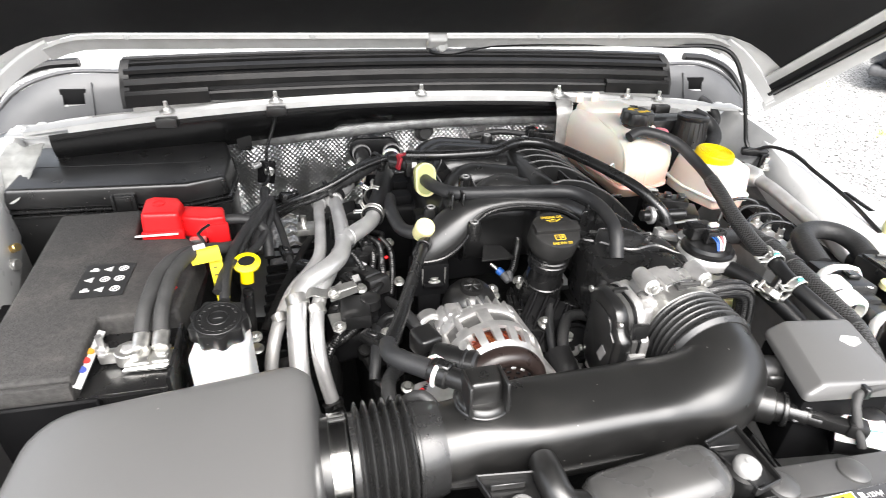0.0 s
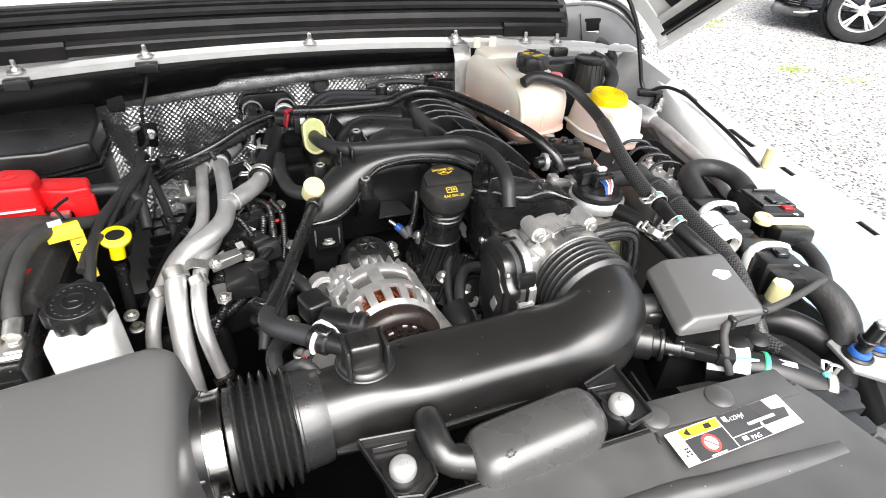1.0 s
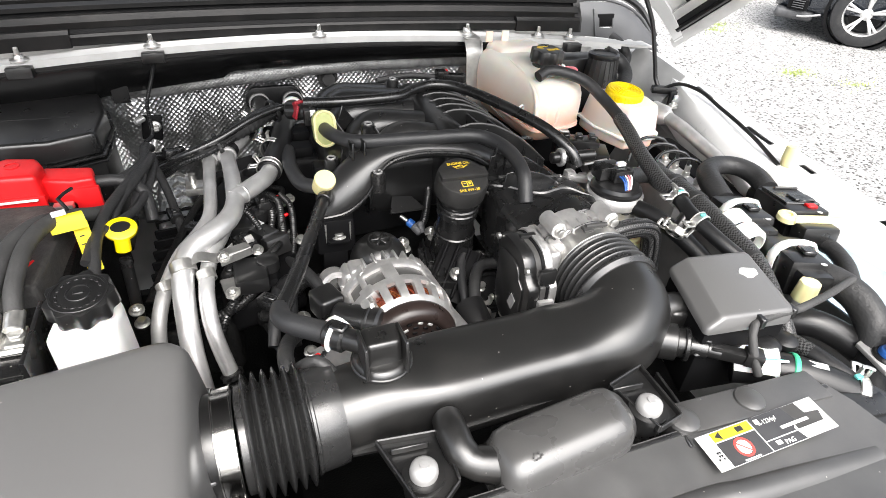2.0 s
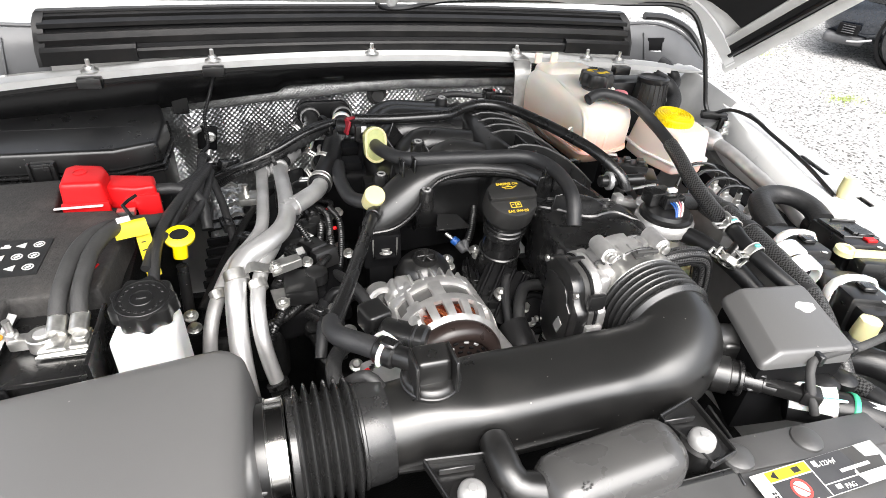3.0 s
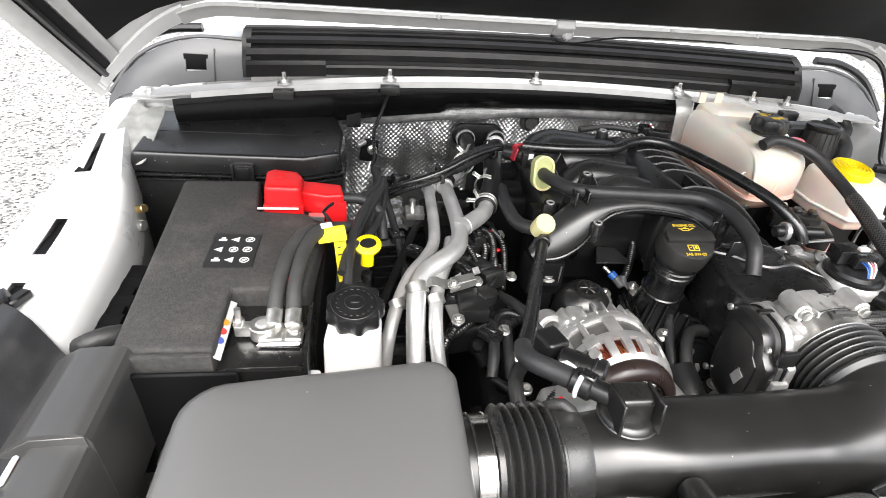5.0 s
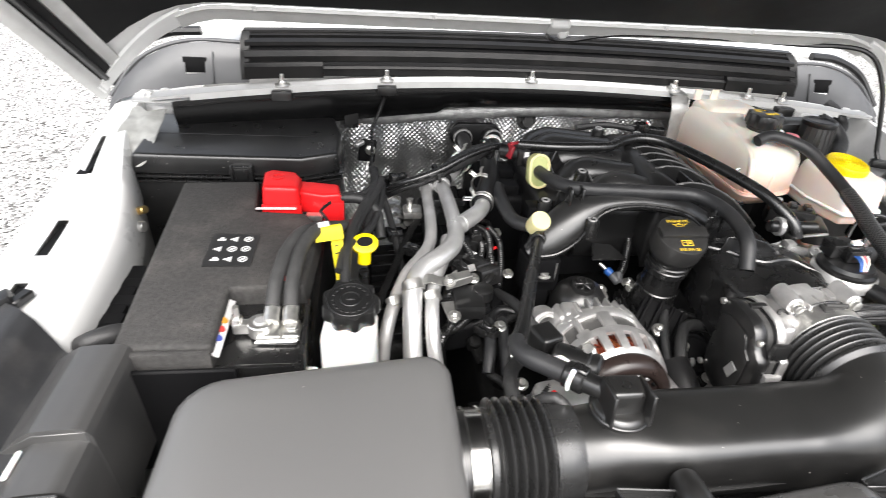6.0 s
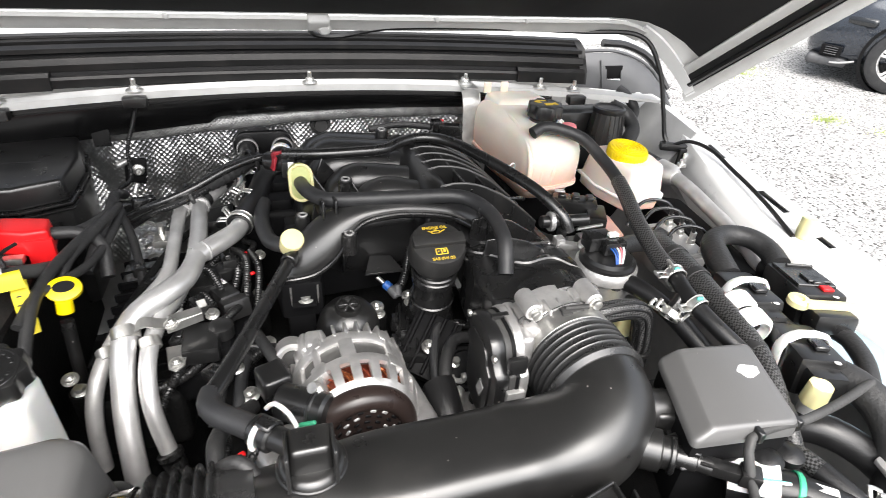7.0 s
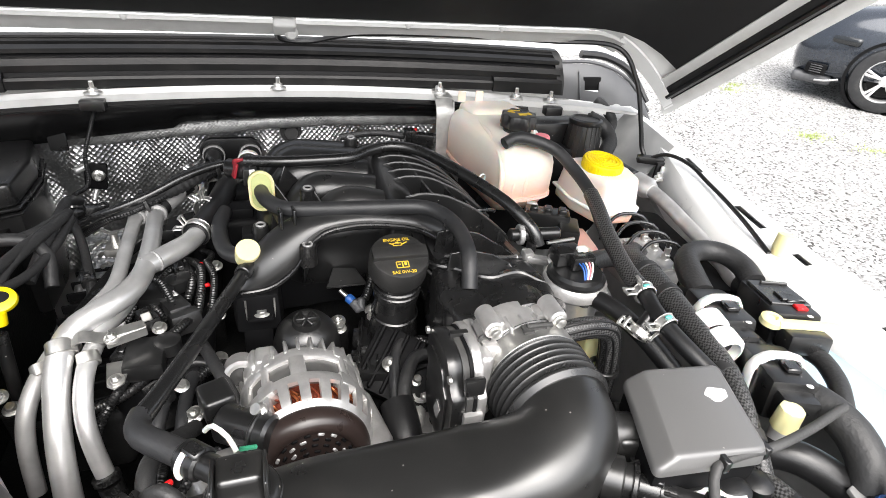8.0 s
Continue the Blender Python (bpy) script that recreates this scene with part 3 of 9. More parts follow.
# studs along the cowl flange
for x, kind in ((-0.454, "clip"), (-0.273, "clip"), (0.0, "nut"), (0.281, "clip"), (0.426, "nut"), (0.492, "clip")):
    z = 1.183 - 0.045 * x * x
    y = cowl_y(x) - 0.002
    st = thing("cowl_stud", (x, y, z), "zinc plated stud and washer on the cowl flange", "stud", "cowl studs")
    part("washer", lathe([(0.013, 0), (0.013, 0.002), (0.009, 0.004)], (x, y, z)), ZINC, st)
    part("nut", hexagon((x, y, z + 0.003), (0, 0, 1), 0.0075, 0.006), ZINC, st)
    part("stud", rod((x, y, z + 0.003), (x, y, z + 0.02), 0.0035, 10, 0.001), ZINC, st)
    if kind == "clip" and x != 0.281:
        part("clip", box((x, y - 0.016, z - 0.012), (0.034, 0.018, 0.016), 0.002), PLASTIC, st, "black plastic retaining clip")

# black seal apron below the flange
ap = thing("cowl_seal", (0, 1.1, 1.09), "black plastic seal panel hanging below the cowl flange", "seal panel")
APRON = pbr("gloss_black_seal", (0.006, 0.006, 0.0062), 0.22, bump=0.04, spec=0.4)


def apron_low(x):
    return float(np.interp(x, (-0.64, -0.41, -0.40, -0.33, -0.17, -0.16, 0.08, 0.3), (1.092, 1.092, 1.098, 1.104, 1.116, 1.126, 1.131, 1.133)))


def apron(u, v):
    x = -0.63 + 1.08 * u
    top = 1.171 - 0.045 * x * x
    return (x, cowl_y(x) - 0.004 + 0.022 * v ** 1.5 - 0.006 * math.sin(v * math.pi), top + (apron_low(x) - top) * v)


part("hanging_band", sheet(90, 8, apron, 0.003), APRON, ap)
part("edge_bead", curved_bar(-0.62, 0.45, [(-0.012, -0.0215), (-0.0105, -0.0195), (-0.006, -0.0195), (-0.006, -0.0225)], 40), APRON, ap, sharp=0.3)
part("hanging_tab", box((-0.338, 1.083, 1.104), (0.026, 0.004, 0.03), 0.001, 1), PLASTIC_GLOSS, ap)

# embossed foil shield on the firewall
def foil(u, v):
    x = -0.46 + 0.8 * u
    z = 0.86 + 0.275 * v
    y = 1.175 - 0.012 * math.sin(u * 9) + 0.03 * noise.noise((x * 9, z * 5, 1)) + 0.014 * noise.noise((x * 26, z * 12, 4)) + 0.005 * abs(noise.noise((x * 50 + z * 30, z * 22, 8))) - 0.1 * (1 - v) * (0.6 + 0.4 * math.sin(u * 11 + 1))
    return (x, y, z)


hs = thing("heat_shield", (-0.06, 1.17, 0.86), "crumpled embossed silver foil heat shield on the firewall", "heat shield")
part("blanket", sheet(120, 36, foil, 0.002), FOIL, hs, sharp=3)


def foil_roll(u, v):
    a = v * math.pi * 1.3 - 0.5
    x = -0.36 + 0.68 * u
    r = 0.0155 + 0.003 * noise.noise((x * 20, v * 3, 2))
    return (x, 1.136 - 0.04 * x * x - r * math.sin(a) + 0.004 * noise.noise((x * 7, 0, 5)), 1.119 - 0.065 * max(0.0, 0.06 - x) + r * math.cos(a))


part("rolled_edge", sheet(90, 12, foil_roll, 0.0015), FOIL_DULL, hs, "dull woven foil edge", sharp=3)


# ---- open hood ----
HS = 0.79


def hood_drop(x):
    t = max(0.0, min(1.0, (abs(x) - 0.53) / 0.20))
    return 0.12 * t * t


def hood_place(x, d, lift=0.0):
    """x across, d metres up the slope from the rear edge, lift off the underside."""
    k = 1 / math.hypot(1, HS)
    y = 1.045 - d * k - lift * HS * k - 0.25 * max(0, abs(x) - 0.55) ** 1.2
    z = 1.288 + d * HS * k + lift * k - hood_drop(x) * (1 - 0.15 * min(1, d))
    return (x, y, z)


hood = thing("hood", (0, 1.0, 1.29), "raised white hood with black underside and pale grey edge", "hood")
part("outer_panel", sheet(40, 20, lambda u, v: hood_place(-0.745 + 1.49 * u, -0.01 + 1.22 * v, 0.035), 0.002), PAINT, hood)
part("liner", sheet(40, 24, lambda u, v: hood_place(-0.692 + 1.384 * u, 0.03 + 0.03 * max(0, abs(u - 0.5) * 2 - 0.8) * 5 + 1.12 * v, 0.012 + 0.004 * math.sin(v * 20) * math.sin(u * 14)), 0.004), HOODLINER, hood, "matt black underside")
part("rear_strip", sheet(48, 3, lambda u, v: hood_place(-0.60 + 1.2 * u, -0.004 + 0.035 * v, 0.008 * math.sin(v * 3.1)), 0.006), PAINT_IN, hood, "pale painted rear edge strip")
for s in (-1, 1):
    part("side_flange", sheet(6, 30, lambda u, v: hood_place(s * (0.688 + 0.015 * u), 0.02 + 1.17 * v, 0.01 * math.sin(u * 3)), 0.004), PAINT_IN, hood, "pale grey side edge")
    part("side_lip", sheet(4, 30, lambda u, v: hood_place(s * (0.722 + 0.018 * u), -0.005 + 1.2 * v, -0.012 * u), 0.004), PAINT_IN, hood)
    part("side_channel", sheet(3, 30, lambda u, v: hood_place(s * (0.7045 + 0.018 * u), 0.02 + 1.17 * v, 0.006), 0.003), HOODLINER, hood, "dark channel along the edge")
    part("side_seal", sweep([hood_place(s * 0.716, 0.02 + 0.15 * k, -0.002) for k in range(8)], 0.006, 8, 0.06), RUBBER, hood)
    part("corner_web", sheet(14, 3, lambda u, v: hood_place(s * (0.59 + 0.15 * u), -0.004 + 0.04 * v * (1 - 0.4 * u), 0.004), 0.005), PAINT, hood)
for x in (-0.48, -0.2, 0.2, 0.36):
    part("hinge_tab", join(box(hood_place(x, 0.022, -0.004), (0.07, 0.02, 0.004), 0.001, 1, (-40, 0, 0)), lathe([(0.006, 0), (0.006, 0.002), (0.003, 0.006), (0, 0.007)], hood_place(x, 0.03, -0.002), (0, -0.6, -0.8))), PAINT_IN, hood)
part("nozzle_bracket", join(box(hood_place(0.012, 0.03, -0.012), (0.034, 0.03, 0.018), 0.005, 3, (-38, 0, 0)), lathe([(0.009, 0), (0.01, 0.012), (0.006, 0.016)], hood_place(0.022, 0.012, -0.008), (0, -1, -0.3))), PAINT_IN, hood, "pale washer nozzle housing")

hose("washer_hose", [hood_place(0.0, 0.03, -0.012), hood_place(0.006, 0.004, -0.022), hood_place(0.05, -0.006, -0.02), hood_place(0.13, 0.012, -0.012), hood_place(0.3, 0.012, -0.01), hood_place(0.48, 0.004, -0.012), (0.575, 1.0, 1.285), (0.615, 0.975, 1.235), (0.635, 0.955, 1.16), (0.645, 0.945, 1.115), (0.65, 0.93, 1.098)], 0.0042, RUBBER, "thin black washer hose along the hood's rear edge", segs=8)

# plain outer body that closes the bay and stands on its wheels
shell = thing("vehicle_body", (0, 0.5, 0.0), "plain white lower body round the engine bay on black tyres", "vehicle body", kind="structure")
for s in (-1, 1):
    part("side_panel", sheet(3, 12, lambda u, v: (s * (0.944 - 0.01 * u), -0.2 + 0.9 * v, 0.88 - 0.42 * u), 0.003), PAINT, shell)
    part("tyre", lathe([(0.2, -0.11), (0.34, -0.115), (0.385, -0.09), (0.39, 0.0), (0.385, 0.09), (0.34, 0.115), (0.2, 0.11)], (s * 0.8, 0.45, 0.39), (s, 0, 0), 48), RUBBER_SOFT, shell, "black tyre")
    part("rear_side", box((s * 0.69, 1.75, 0.8), (0.14, 1.2, 0.66), 0.02, 2), PAINT, shell)
part("front_panel", box((0, -0.215, 0.72), (1.86, 0.03, 0.5), 0.01, 2), PAINT, shell)
part("dash_wall", box((0, 1.3, 0.75), (1.48, 0.04, 0.8), 0.01, 2), PLASTIC_DARK, shell)
part("windscreen", sheet(12, 8, lambda u, v: (-0.7 + 1.4 * u, 1.47 + 0.36 * v, 1.29 + 0.5 * v), 0.006), GLASS_DARK, shell, "dark windscreen")

# ---- engine core ----
def dark_block():
    eng = thing("engine_block", (0.02, 0.75, 0.62), "dark engine block with cylinder heads and covers", "engine")
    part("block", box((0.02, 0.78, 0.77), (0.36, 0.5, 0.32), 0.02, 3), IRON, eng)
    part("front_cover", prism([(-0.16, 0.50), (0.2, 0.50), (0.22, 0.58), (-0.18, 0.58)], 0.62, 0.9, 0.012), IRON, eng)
    for s, x in ((-1, -0.165), (1, 0.235)):
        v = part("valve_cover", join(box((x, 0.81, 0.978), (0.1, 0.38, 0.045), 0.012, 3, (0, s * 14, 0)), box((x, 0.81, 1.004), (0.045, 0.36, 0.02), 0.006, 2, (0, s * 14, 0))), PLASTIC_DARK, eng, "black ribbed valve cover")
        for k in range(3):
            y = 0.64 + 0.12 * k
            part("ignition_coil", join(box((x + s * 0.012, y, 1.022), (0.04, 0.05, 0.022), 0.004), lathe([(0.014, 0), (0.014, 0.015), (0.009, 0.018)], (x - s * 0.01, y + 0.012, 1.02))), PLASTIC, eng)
    # Made-up dark filler that blacks out the gap left of the manifold.
    part("rear_dark_filler", join(prism([(-0.13, 0.87), (-0.035, 0.87), (-0.03, 1.03), (-0.13, 1.03)], 0.92, 1.055, 0.012, 3, 0.92), box((-0.08, 0.9, 1.06), (0.05, 0.03, 0.02), 0.005), box((-0.075, 0.96, 1.06), (0.05, 0.03, 0.02), 0.005)), PLASTIC_DARK, eng)
    return eng


ENGINE = dark_block()

# ---- intake manifold ----
mani = thing("intake_manifold", (0.1, 0.82, 1.0), "black moulded intake manifold with arched runners", "intake manifold")


def runner(c, r, foot, crest):
    """A round runner across the valley: it climbs out of the head, humps over and droops to the spine."""
    xs = [foot, foot + 0.012, foot + 0.027, foot + 0.046, foot + 0.066, foot + 0.09, 0.122, 0.14]
    zs = [1.055, 1.088, 1.112, crest - 0.006, crest, crest - 0.002, crest - 0.01, crest - 0.018]
    rings = []
    for k in range(31):
        x = foot + (0.14 - foot) * k / 30
        z = float(np.interp(x, xs, zs))
        w = r * (1.0 - 0.12 * max(0.0, (x - 0.09) / 0.05))
        y = c - 0.03 * max(0.0, (1.112 - z) / 0.06)
        rings.append([(x, y + w * math.cos(a), z - r + r * math.sin(a)) for a in [2 * math.pi * q / 28 for q in range(28)]])
    rings = [[tuple((Vector(rings[max(i - 1, 0)][q]) + Vector(rings[i][q]) * 2 + Vector(rings[min(i + 1, 30)][q])) / 4) for q in range(28)] for i in range(31)]
    return loft(rings)


# upper and lower edge of the front arch, from its foot to the plenum
ARCH_TOP = [(-0.079, 0.733, 1.052), (-0.068, 0.745, 1.074), (-0.044, 0.757, 1.095), (-0.014, 0.766, 1.113), (0.023, 0.768, 1.121), (0.088, 0.768, 1.121), (0.155, 0.764, 1.114), (0.2, 0.755, 1.095)]
ARCH_LIP = [(-0.076, 0.711, 1.046), (-0.04, 0.711, 1.048), (-0.009, 0.715, 1.07), (0.007, 0.722, 1.098), (0.029, 0.728, 1.115), (0.078, 0.731, 1.12), (0.15, 0.731, 1.109), (0.185, 0.731, 1.083)]


def arch_curve(row, n=28):
    return [Vector([float(np.interp(k / n * (len(row) - 1), range(len(row)), [p[i] for p in row])) for i in range(3)]) for k in range(n + 1)]


def smooth_row(row, passes=3):
    row = [Vector(p) for p in row]
    for _ in range(passes):
        row = [row[0]] + [row[k - 1] * 0.25 + row[k] * 0.5 + row[k + 1] * 0.25 for k in range(1, len(row) - 1)] + [row[-1]]
    return row


TOP_ROW, LIP_ROW = smooth_row(arch_curve(ARCH_TOP)), smooth_row(arch_curve(ARCH_LIP))


def front_runner():
    rings = []
    for i, (u, l) in enumerate(zip(TOP_ROW, LIP_ROW)):
        t = (TOP_ROW[min(i + 1, 28)] - TOP_ROW[max(i - 1, 0)]).normalized()
        half = (u - l) * 0.5
        out = t.cross(half).normalized()
        if out.y > 0 and out.z < 0.5:
            out = -out
        if out.z < 0 and out.y > -0.3:
            out = -out
        c = (u + l) * 0.5
        a = half.length
        rings.append([tuple(c + half * math.cos(w) + out * a * (0.62 if math.sin(w) > 0 else 0.85) * math.sin(w)) for w in [2 * math.pi * k / 26 for k in range(26)]])
    return loft(rings)


part("runner", front_runner(), MANIFOLD, mani)
part("arch_lip", loft([[tuple(p + Vector(d)) for d in ((0, 0.004, 0.003), (0, -0.005, 0.0035), (0, -0.0065, 0.002), (0, -0.006, -0.002), (0, 0.004, -0.003))] for p in LIP_ROW]), PLASTIC_GLOSS, mani, sharp=0.4)
part("arch_bead", sweep([tuple(p * 0.86 + q * 0.14 + Vector((0, -0.006, 0.004))) for p, q in list(zip(LIP_ROW, TOP_ROW))[6:27:2]], 0.0016, 6), HIGHLIGHT_EDGE, mani)
for c, r, foot, crest in ((0.803, 0.0265, 0.002, 1.136), (0.856, 0.0275, -0.028, 1.1355), (0.908, 0.0275, -0.05, 1.137), (0.958, 0.027, -0.055, 1.136), (1.004, 0.027, -0.05, 1.128)):
    part("runner", runner(c, r, foot, crest), MANIFOLD, mani, sharp=1.2)
part("core", box((0.05, 0.9, 1.04), (0.2, 0.24, 0.1), 0.02, 3), PLASTIC, mani)
# Shade under the arch is put into this wall's darker colour.
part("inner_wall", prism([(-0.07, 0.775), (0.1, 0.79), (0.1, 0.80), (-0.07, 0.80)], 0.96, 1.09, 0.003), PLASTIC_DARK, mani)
for p in ((0.0179, 0.8151, 1.132), (0.1034, 0.982, 1.137), (0.1814, 0.988, 1.127), (-0.046, 0.775, 1.103), (0.007, 0.718, 1.103)):
    boss = part("screw_boss", lathe([(0.0115, -0.028), (0.0105, -0.004), (0.0095, 0), (0.006, 0), (0.0055, -0.004), (0, -0.004)], p, (0, -0.05, 1), 20), PLASTIC_GLOSS, mani)
    part("insert", ring(Vector(p) + Vector((0, 0, 0.0008)), (0, -0.05, 1), 0.0042, 0.0064, 0.002, 20, 0.0004), ALU_DULL, boss, "dull metal screw insert")
for x, y, z, a, w, h in ((0.03, 0.803, 1.118, -38, 0.016, 0.014), (-0.002, 0.876, 1.12, 25, 0.024, 0.02), (-0.026, 0.772, 1.09, 20, 0.016, 0.03), (0.12, 1.005, 1.11, 70, 0.018, 0.014), (0.2, 0.705, 1.095, 25, 0.018, 0.014), (0.25, 0.64, 1.085, -30, 0.018, 0.014), (-0.02, 0.845, 1.11, -30, 0.026, 0.022)):
    part("gusset", turn(side_prism([(-w, -h), (w, -h), (-w * 0.3, h)], -0.0015, 0.0015, 0.0006, 1), pose(x, y, z, 0, 0, a)), PLASTIC_GLOSS, mani)
SPINE = [(0.108, 1.07), (0.113, 1.104), (0.118, 1.122), (0.125, 1.132), (0.136, 1.137), (0.148, 1.134), (0.158, 1.124), (0.168, 1.11), (0.2, 1.092), (0.24, 1.075), (0.275, 1.052), (0.285, 1.02), (0.11, 1.02)]
part("spine", loft([[(x + dx, y, z + dz) for x, z in SPINE] for y, dx, dz in ((0.985, -0.01, -0.012), (0.968, -0.008, -0.004), (0.95, -0.006, 0.0), (0.86, -0.002, 0.0), (0.8, 0.0, 0.0), (0.765, 0.003, 0.001), (0.75, 0.004, -0.006), (0.745, 0.006, -0.02))]), PLASTIC, mani, "smooth dark spine", sharp=0.9)
part("side_plate", side_prism([(0.15, 1.03), (0.16, 1.09), (0.275, 1.05), (0.29, 1.02)], 0.63, 0.75, 0.004), PLASTIC, mani)
CREST = [(0.132, 1.1375), (0.15, 1.1405), (0.17, 1.139), (0.19, 1.134), (0.207, 1.126), (0.232, 1.112), (0.262, 1.088), (0.286, 1.066), (0.288, 1.04), (0.14, 1.06)]
for y, dx, dz in ((0.945, -0.006, -0.004), (0.92, -0.004, -0.002), (0.8945, -0.002, 0.0), (0.8685, 0.0, 0.0), (0.8435, 0.002, 0.0), (0.8165, 0.004, 0.001), (0.754, 0.006, 0.004)):
    rib = part("cross_rib", side_prism([(x + dx, z + dz) for x, z in CREST], y - 0.0015, y + 0.0015, 0.0007, 1), PLASTIC, mani)
    part("rib_edge", sweep([(x + dx, y, z + dz + 0.0003) for x, z in CREST[:8]], [0.0005, 0.0016, 0.0019, 0.0019, 0.0018, 0.0018, 0.0018, 0.0016], 8), HIGHLIGHT_EDGE, rib, "rounded rib edge with its highlight in the colour")
for y in (0.648, 0.7):
    part("cross_rib", side_prism([(0.164, 1.085), (0.168, 1.118), (0.192, 1.12), (0.225, 1.11), (0.262, 1.086), (0.286, 1.066), (0.288, 1.04)], y - 0.0016, y + 0.0016, 0.0008, 1), PLASTIC_GLOSS, mani)
for x, z in ((0.17, 1.133), (0.207, 1.12), (0.238, 1.1), (0.266, 1.078)):
    part("long_rib", loft([[(x + 0.00009 * (900 - 1000 * y) + a, y, z + 0.001 + b) for a, b in ((-0.0016, 0.0), (0.0016, 0.0), (0.0016, -0.04), (-0.0016, -0.04))] for y in (0.945, 0.85, 0.752)]), PLASTIC_GLOSS, mani, sharp=0.4)
part("edge_flange", loft([[(x + a, y, z + b) for a, b in ((-0.008, 0.0), (-0.004, 0.004), (0.006, 0.003), (0.008, -0.003), (-0.004, -0.004))] for x, y, z in ((0.284, 1.03, 1.05), (0.288, 0.9, 1.052), (0.291, 0.78, 1.054), (0.293, 0.69, 1.06), (0.293, 0.62, 1.07))]), PLASTIC_GLOSS, mani)
# plenum that feeds the throttle body
part("plenum", prism([(0.15, 0.545), (0.272, 0.545), (0.292, 0.60), (0.285, 0.66), (0.20, 0.70), (0.15, 0.68), (0.14, 0.60)], 1.0, 1.094, 0.014, 3, 0.95), PLASTIC_GLOSS, mani)
PLENUM_LIP = [(0.146, 0.74, 1.09), (0.141, 0.69, 1.092), (0.152, 0.665, 1.093), (0.175, 0.65, 1.094), (0.195, 0.632, 1.094), (0.214, 0.622, 1.095), (0.235, 0.624, 1.097), (0.253, 0.624, 1.096), (0.272, 0.608, 1.092), (0.289, 0.597, 1.088), (0.298, 0.61, 1.082)]
part("plenum_lip", loft([[tuple(p + Vector(d)) for d in ((0, 0.006, 0.001), (0, -0.003, 0.003), (0, -0.005, 0.001), (0, -0.004, -0.006), (0, 0.006, -0.007))] for p in spline(PLENUM_LIP, 0.006)]), PLASTIC_GLOSS, mani, sharp=0.4)
part("plenum_bead", sweep([(x + 0.004, y - 0.012, z - 0.012) for x, y, z in PLENUM_LIP[1:]], 0.002, 6), HIGHLIGHT_EDGE, mani)
part("plenum_front", prism([(0.142, 0.575), (0.162, 0.556), (0.285, 0.556), (0.3, 0.59), (0.296, 0.615), (0.15, 0.64)], 1.05, 1.084, 0.006, 2), PLASTIC_GLOSS, mani)
for k, (r, y) in enumerate(((0.052, 0.545), (0.056, 0.556), (0.06, 0.568))):
    part("collar_rib", sweep([(0.222 + r * math.cos(w), y, 1.05 + r * 0.95 * math.sin(w)) for w in [math.radians(20 + 14 * q) for q in range(11)]], 0.0022, 8), PLASTIC_GLOSS, mani)
part("outlet_collar", lathe([(0.048, 0), (0.053, 0.004), (0.053, 0.014), (0.049, 0.018), (0.049, 0.045)], (0.222, 0.532, 1.066), (0, 1, 0), 32), PLASTIC_GLOSS, mani)
for x0, x1, y, z in ((0.17, 0.29, 0.667, 1.098), (0.165, 0.275, 0.572, 1.09)):
    part("flange_bead", sweep([(x0, y + 0.006, z), ((x0 + x1) / 2, y - 0.004, z - 0.002), (x1, y + 0.004, z - 0.014)], 0.0024, 8), HIGHLIGHT_EDGE, mani)
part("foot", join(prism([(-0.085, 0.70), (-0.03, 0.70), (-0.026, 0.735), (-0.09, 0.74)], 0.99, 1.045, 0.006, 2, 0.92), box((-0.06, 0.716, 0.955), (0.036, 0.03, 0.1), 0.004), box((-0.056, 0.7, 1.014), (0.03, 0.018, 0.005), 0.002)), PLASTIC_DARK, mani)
for x in (-0.072, -0.038):
    part("pin", rod((x, 0.702, 1.01), (x, 0.702, 1.04), 0.0015, 8), ZINC, mani)
for p, a in (((-0.022, 0.748, 1.118), 10), ((-0.006, 0.746, 1.12), 10), ((0.178, 0.705, 1.116), -12), ((0.192, 0.704, 1.113), -12)):
    part("hose_clip", box(p, (0.0035, 0.016, 0.04), 0.0012, 1, (0, 0, a)), PLASTIC_GLOSS, mani)
flange_bolt("manifold_bolt", (-0.054, 0.703, 1.016), (0, -0.2, 1), 0.0065, ZINC, "zinc flanged bolt in the manifold foot", group="manifold bolts")

hose("breather_hose", [(-0.043, 0.86, 1.115), (-0.04, 0.82, 1.122), (-0.032, 0.787, 1.128), (-0.014, 0.762, 1.131), (0.022, 0.752, 1.133), (0.085, 0.745, 1.134), (0.15, 0.739, 1.134), (0.175, 0.722, 1.133), (0.187, 0.69, 1.131), (0.188, 0.655, 1.127), (0.185, 0.628, 1.118), (0.181, 0.608, 1.092)], 0.0098, RUBBER_SOFT, "soft black breather hose across the manifold", segs=18)
fv = thing("foam_sleeve", (-0.04, 0.855, 1.09), "pale green oval foam sleeve on a hose end", "sleeve")
SLEEVE = [(0.0165 * math.cos(a), 0.0165 * math.sin(a) + math.copysign(0.0105, math.sin(a) + 1e-6)) for a in [2 * math.pi * (k + 0.5) / 28 for k in range(28)]]
part("sleeve", turn(prism(SLEEVE, -0.012, 0.006, 0.004, 3), pose(-0.0415, 0.846, 1.117, 74, 0, 5)), GREENISH, fv)
part("rim", turn(sweep([(x * 0.93, y * 0.95, 0.0062) for x, y in SLEEVE[::2] + SLEEVE[:1]], 0.0022, 6), pose(-0.0415, 0.846, 1.117, 74, 0, 5)), CREAM, fv, "paler moulded rim")
part("core", rod((-0.05, 0.885, 1.115), (-0.043, 0.845, 1.115), 0.009, 12), RUBBER, fv)
